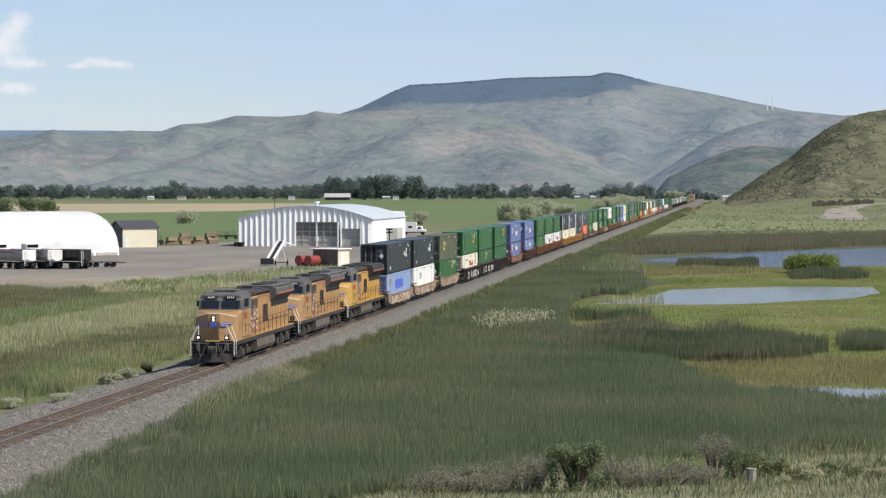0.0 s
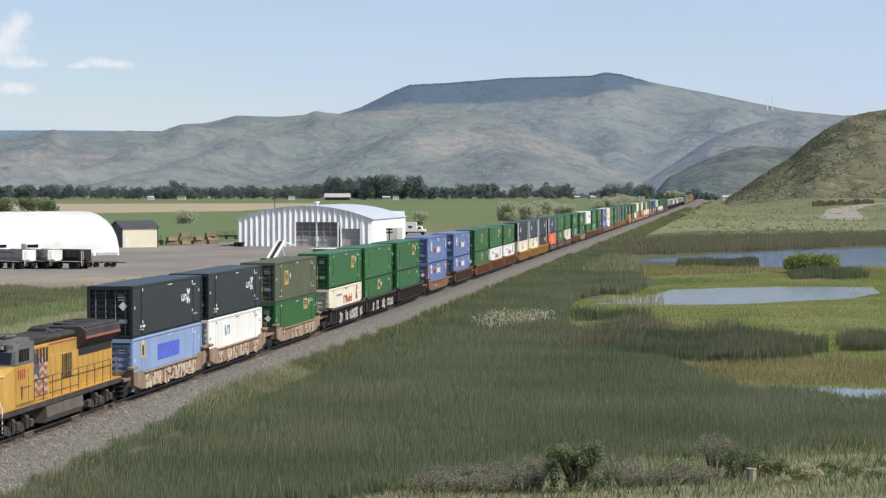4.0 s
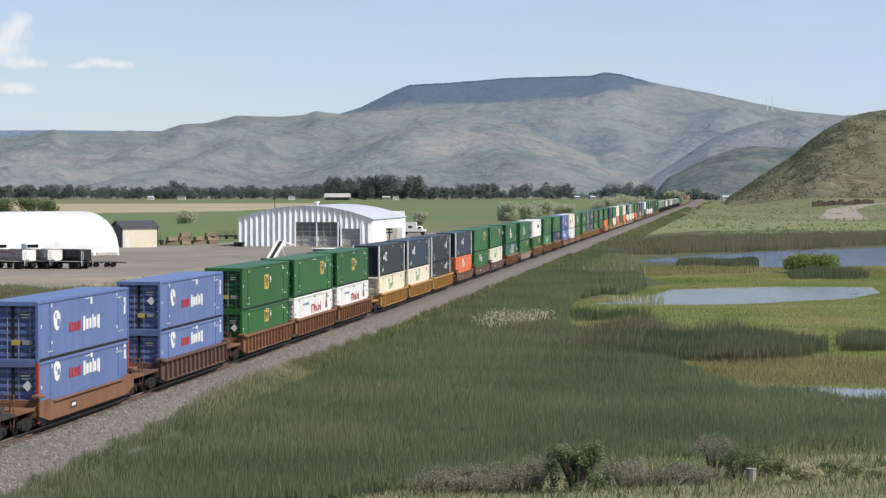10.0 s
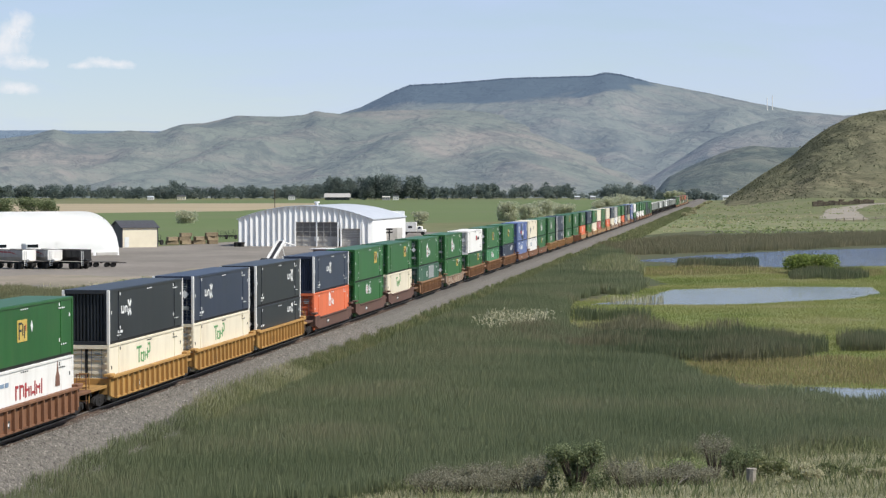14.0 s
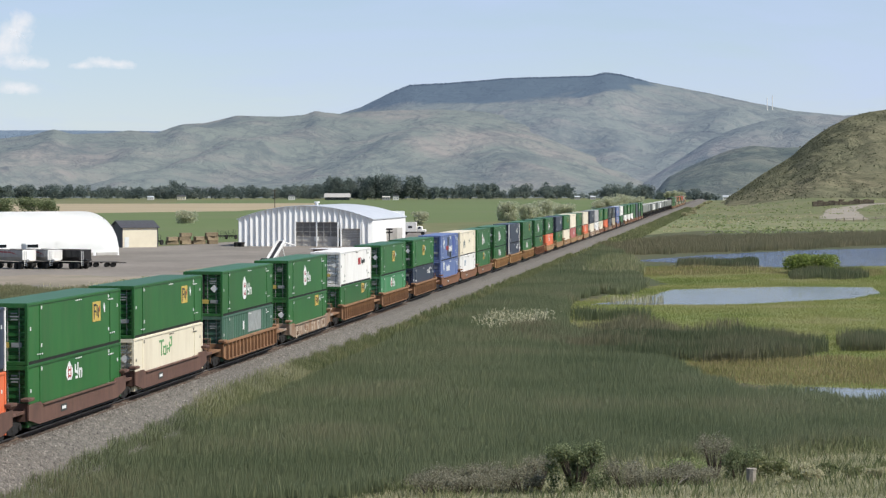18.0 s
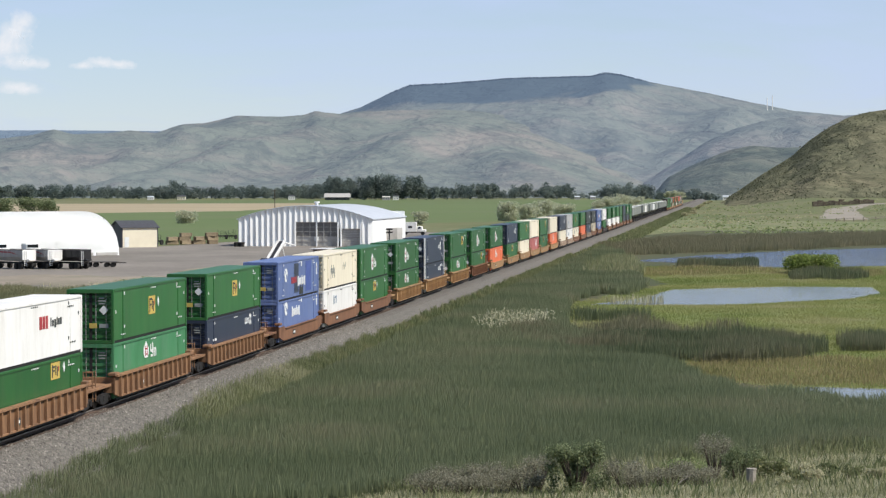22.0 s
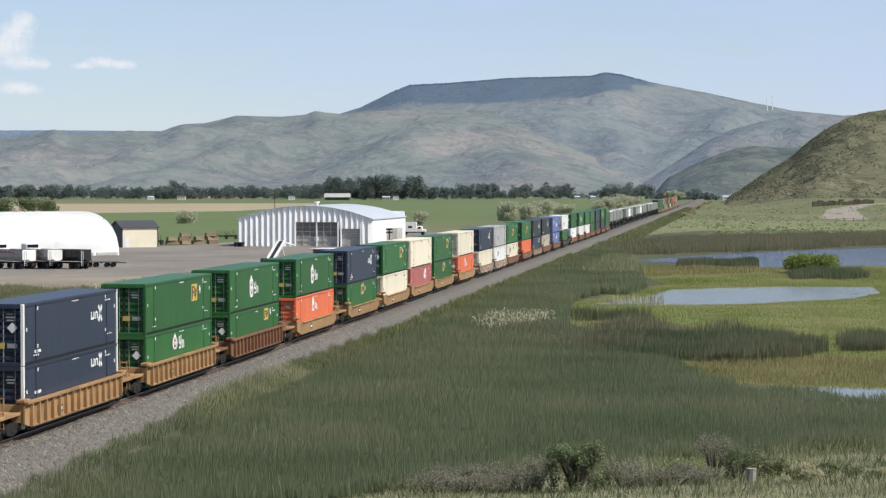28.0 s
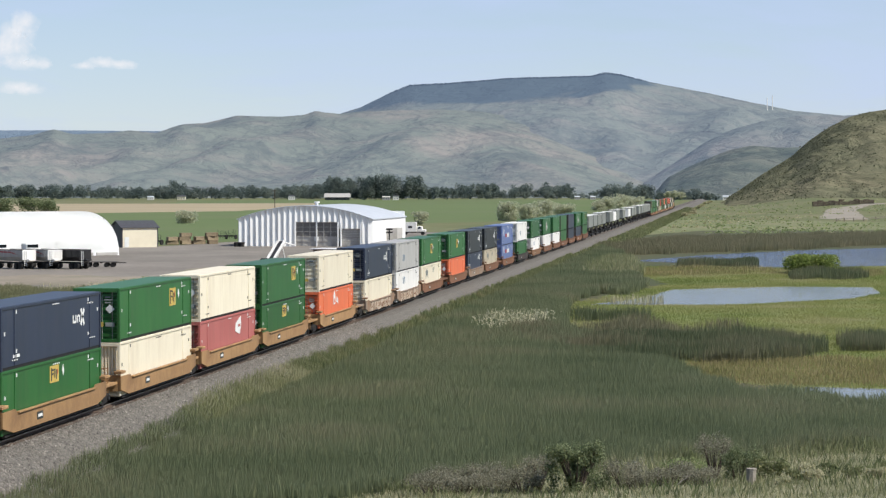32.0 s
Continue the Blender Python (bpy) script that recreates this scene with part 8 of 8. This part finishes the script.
def hay_stack():
    r = random.Random(9)
    me = box_mesh((2.35, 1.15, 0.88), M_HAY, 0.05)
    for i in range(4):
        for j in range(2):
            for k in range((2, 3, 2, 3)[i]):
                bx, by = -126.2 + i * 2.6 + r.uniform(-0.3, 0.3), 500.0 + i * 2.2 + j * 1.2 + r.uniform(-0.2, 0.2)
                ob = put("hay_bale", me, None, (bx, by, YARD_Z + 0.44 + 0.88 * k), rot=(0, 0, radians(40) + r.uniform(-0.22, 0.22)))
                tagged(ob, "brown rectangular straw bale in a stack", "hay bale", "stacked bales")


hay_stack()


def scrap(x, y, seed, label):
    """Old farm implement: frame, wheels and tines."""
    r = random.Random(seed)
    ob = thing("farm_implement", (x, y, YARD_Z), label, "farm machine", turn=r.uniform(-30, 30))
    box_part("frame", (0, 0, 0.8), (3.0, 0.25, 0.25), M_STEEL, ob)
    box_part("frame", (0, 0.9, 0.9), (2.6, 0.2, 0.2), M_STEEL, ob)
    for sx in (-1.3, 1.3):
        put("wheel", cyl_mesh(0.6, 0.3, "x", M_RUBBER, 14), ob, (sx, 0.4, 0.6))
    bm = bmesh.new()
    for i in range(6):
        add_rod(bm, (-1.2 + 0.48 * i, 0, 0.3), (-1.2 + 0.48 * i + r.uniform(-0.1, 0.1), 0.3, 1.6 + r.uniform(0, 0.9)), 0.05, 5)
    part("tines", bm, M_STEEL, ob)


scrap(-129.0, 497.0, 1, "rusty farm implement beside the hay stack")
scrap(-126.5, 552.0, 2, "dark farm implement at the field's edge")
scrap(-124.5, 553.5, 3, "dark upright farm implement at the field's edge")
for i, (tx, ty) in enumerate(((-107.6, 484.2), (-106.4, 484.0))):
    for k in range(3):
        tagged(put("old_tyre", cyl_mesh(0.6, 0.32, "z", M_RUBBER, 18), None, (tx + 0.06 * k, ty, YARD_Z + 0.17 + 0.33 * k)), "worn black tyre stacked beside the barn", "tyre", "tyre stacks")


def box_truck():
    ob = thing("box_truck", (-86.5, 611.0, YARD_Z), "white box truck parked behind the barn", "truck", turn=4.0)
    box_part("box_body", (-0.9, 0, 2.2), (3.9, 2.4, 2.6), PAINT["white"], ob, "white box body", 0.06)
    box_part("cab", (1.9, 0, 1.6), (1.6, 2.2, 1.6), PAINT["white"], ob, "white cab", 0.2)
    box_part("bonnet", (3.1, 0, 1.15), (1.1, 2.0, 0.85), PAINT["white"], ob, "", 0.2)
    box_part("side_window", (1.9, -1.11, 2.0), (0.8, 0.04, 0.55), M_GLASS, ob, "", 0.01)
    box_part("window", (-0.7, -1.21, 2.2), (1.1, 0.04, 0.6), M_GLASS, ob, "dark body window", 0.01)
    for xx in (-2.0, 2.7):
        for sy in (-1, 1):
            put("wheel", cyl_mesh(0.45, 0.3, "y", M_RUBBER, 16), ob, (xx, sy * 1.0, 0.45))
    box_part("chassis", (0.4, 0, 0.75), (6.0, 1.0, 0.25), M_STEEL, ob, "", 0)


box_truck()


def pole(x, y, h, label, lamp=False):
    z0 = float(ground_z([x], [y])[0])
    ob = thing("yard_lamp" if lamp else "utility_pole", (x, y, z0), label, "lamp post" if lamp else "pole")
    put("post", cyl_mesh(0.13, h, "z", M_BARK if not lamp else M_STEEL, 10), ob, (0, 0, h / 2))
    if lamp:
        for zz in (h, h - 0.7):
            box_part("lamp_head", (0, 0, zz), (1.5, 0.4, 0.35), M_STEEL, ob, "", 0.05)
    else:
        box_part("crossarm", (0, 0, h - 0.5), (1.6, 0.12, 0.12), M_BARK, ob, "", 0)


pole(-74.0, 486.0, 3.9, "dark yard lamp beside the barn", True)
pole(-140.7, 688.0, 12.5, "wooden utility pole behind the barn")


# ---------------------------------------------------------------- far farms, corral, masts, clouds
def farmhouse(side, d, w, h, wall, roof, label):
    p = RIGHT * side + AHEAD * d
    z0 = float(ground_z([p.x], [p.y])[0])
    ob = thing("farmhouse", (p.x, p.y, z0), label, "house", turn=7.3)
    box_part("wall", (0, 0, h / 2), (w, w * 0.5, h), wall, ob, "", 0.0)
    bm = bmesh.new()
    side_prism(bm, [(-w * 0.3, h), (0, h + w * 0.16), (w * 0.3, h)], -w * 0.53, w * 0.53)
    part("roof", bm, roof, ob)
    for i in range(3):
        box_part("window", (-w * 0.3 + w * 0.3 * i, -w * 0.25 - 0.03, h * 0.5), (w * 0.1, 0.08, h * 0.3), M_GLASS, ob, "", 0)


for side, d, w, h, wl_, rf, text in (
    (-112, 2395, 26, 3.0, M_DARKTRIM, M_DOORGREY, "long low shed with pale roof before the grove"), (-60, 2390, 8, 3.0, PAINT["grey"], M_DOORGREY, "white farmhouse below the grove"),
    (-50, 2395, 6, 4, PAINT["white"], M_DARKTRIM, "small white house below the grove"), (-285, 2460, 9, 3.5, PAINT["cream"], M_DARKTRIM, "cream farmhouse before the trees"),
    (-320, 2470, 7, 3, PAINT["white"], M_ROOFMETAL, "white outbuilding before the trees"), (-165, 2460, 7, 4, PAINT["white"], M_DARKTRIM, "small white house at the trees"),
    (-345, 3000, 16, 5, PAINT["white"], M_ROOFMETAL, "white farm building beyond the trees"), (-405, 2990, 9, 6, PAINT["white"], M_ROOFMETAL, "white farm building beyond the trees"),
    (150, 2520, 6, 3, PAINT["grey"], M_ROOFMETAL, "white house beyond the field"), (168, 2530, 6, 3, PAINT["grey"], M_ROOFMETAL, "cream house beyond the field"), (312, 2480, 9, 4, PAINT["white"], M_ROOFMETAL, "white house at the foot of the hill"),
):
    farmhouse(side, d, w, h, wl_, rf, text)


def corral():
    r = random.Random(5)
    for i in range(12):
        x, y = 49 + 38 * i / 11, 1356 + 86 * i / 11
        z0 = float(ground_z([x], [y])[0])
        h = r.uniform(2.2, 3.8)
        ob = thing("timber_stack", (x, y, z0), "dark weathered timber stack in the pasture", "timber", "timber stacks", turn=20 + r.uniform(-10, 10))
        for k in range(int(h / 0.5)):
            box_part("timber", (r.uniform(-0.2, 0.2), 0, 0.25 + 0.5 * k), (3.3, 1.6, 0.42), M_DARKTIMBER, ob, "", 0.04)


corral()


def pasture_fence():
    ob = thing("pasture_fence", (0, 0, 0), "short wooden rail fence beside the dirt track", "fence")
    pts = [(41.5, 916), (45, 922), (49.0, 930), (54, 945), (60, 965), (66, 990)]
    for (x0, y0), (x1, y1) in zip(pts, pts[1:]):
        z0, z1 = float(ground_z([x0], [y0])[0]), float(ground_z([x1], [y1])[0])
        put("post", cyl_mesh(0.14, 1.6, "z", M_WOODGREY, 8), ob, (x0, y0, z0 + 0.75))
        for q in (0.6, 1.2):
            bm = bmesh.new()
            add_rod(bm, (x0, y0, z0 + q), (x1, y1, z1 + q), 0.09, 5)
            part("rail", bm, M_WOODGREY, ob)


pasture_fence()
for i, (sx, sh) in enumerate(((570, 24), (579, 28))):
    p = RIGHT * sx * 1.128 + AHEAD * 4480
    ob = thing("white_mast", (p.x, p.y, 166.0), "thin white mast on the mountain shoulder", "mast", "masts on the ridge")
    put("shaft", cyl_mesh(0.8, sh, "z", PAINT["white"], 8), ob, (0, 0, sh / 2))
    put("nacelle", box_mesh((1.6, 3.0, 1.6), PAINT["white"], 0.2), ob, (0, 0, sh))

stump = thing("stump_post", (0.8, 91.2, float(ground_z([0.8], [91.2])[0])), "short bleached grey post stump in dry grass", "post")
put("shaft", cyl_mesh(0.2, 0.85, "z", M_DEADWOOD, 9), stump, (0, 0, 0.4), rot=(0.06, 0.04, 0))
put("cap", cyl_mesh(0.215, 0.06, "z", M_DEADWOOD, 9), stump, (0.02, -0.02, 0.84))


def dead_branch(x, y, seed):
    r = random.Random(seed)
    z0 = float(ground_z([x], [y])[0])
    ob = thing("dead_branch", (x, y, z0), "bleached dead branch lying in the sagebrush", "branch", "dead branches")
    bm = bmesh.new()
    e = (r.uniform(0.4, 0.8), 0.1, r.uniform(0.5, 0.9))
    add_rod(bm, (-0.4, 0, 0.02), e, 0.035, 6, 0.012)
    part("limb", bm, M_DEADWOOD, ob)
    for i in range(3):
        q = Vector((-0.4, 0, 0.02)).lerp(Vector(e), 0.4 + 0.2 * i)
        bm = bmesh.new()
        add_rod(bm, q, q + Vector((r.uniform(-0.3, 0.3), 0.1, r.uniform(0.15, 0.4))), 0.014, 5, 0.005)
        part("twig", bm, M_DEADWOOD, ob)


dead_branch(-3.2, 89.2, 1)
dead_branch(-2.3, 89.0, 2)

CLOUDS = []


def cloud(px, pz, puffs, seed, label):
    """A bank of frayed puffs, far behind everything: each a lobed sheet across the view."""
    r = np.random.RandomState(seed)
    base = RIGHT * px + AHEAD * 4750
    ob = thing("cloud", (base.x, base.y, pz), label, "cloud", "small clouds", "structure")
    for k, (dx, dz, rx, rz) in enumerate(puffs):
        bm = bmesh.new()
        mid = bm.verts.new((0, 0, 0))
        rings = []
        for q in (0.35, 0.7, 1.0):
            ring = []
            for i in range(40):
                a = 6.2832 * i / 40
                f = q * (1 + 0.12 * math.sin(3 * a + seed + k) + 0.07 * math.sin(7 * a + k))
                ring.append(bm.verts.new((math.cos(a) * f, 0.12 * (1 - q * q), math.sin(a) * f)))
            rings.append(ring)
        for i in range(40):
            bm.faces.new((mid, rings[0][i], rings[0][(i + 1) % 40]))
            for u, v in zip(rings, rings[1:]):
                bm.faces.new((u[i], v[i], v[(i + 1) % 40], u[(i + 1) % 40]))
        sheet = part("puff", bm, M_CLOUD, ob, "", True)
        sheet.location = (RIGHT.x * dx, RIGHT.y * dx + 3.0 * k, dz)
        sheet.rotation_euler = (0, 0, radians(7.3))
        sheet.scale = (rx, 8.0, rz)
    CLOUDS.append((ob, base, pz))


cloud(-900, 310, ((10, 50, 34, 30), (-10, 26, 44, 36), (-26, -2, 52, 38), (2, -34, 60, 20), (34, -36, 34, 13)), 1, "white heaped summer cloud")
cloud(-884, 220, ((0, 0, 36, 15), (-30, 4, 40, 16)), 2, "small flat white cloud")
cloud(-716, 273, ((-14, 3, 40, 13), (24, -2, 46, 11), (-52, -5, 28, 9)), 3, "thin white wisp of cloud")


# ---------------------------------------------------------------- what moves
def motions():
    for ob, x, y, z in MOVERS:
        walk(ob, [(t, pose(TRACK_X + x, y - SPEED * t, z)) for t in (0.0, 8.0, 16.0, 24.0, 32.0)])
    for ob, p, up in CLOUDS:
        walk(ob, [(t, pose(p.x + RIGHT.x * 0.37 * t, p.y + RIGHT.y * 0.37 * t, up)) for t in (0.0, 16.0, 32.0)])


motions()
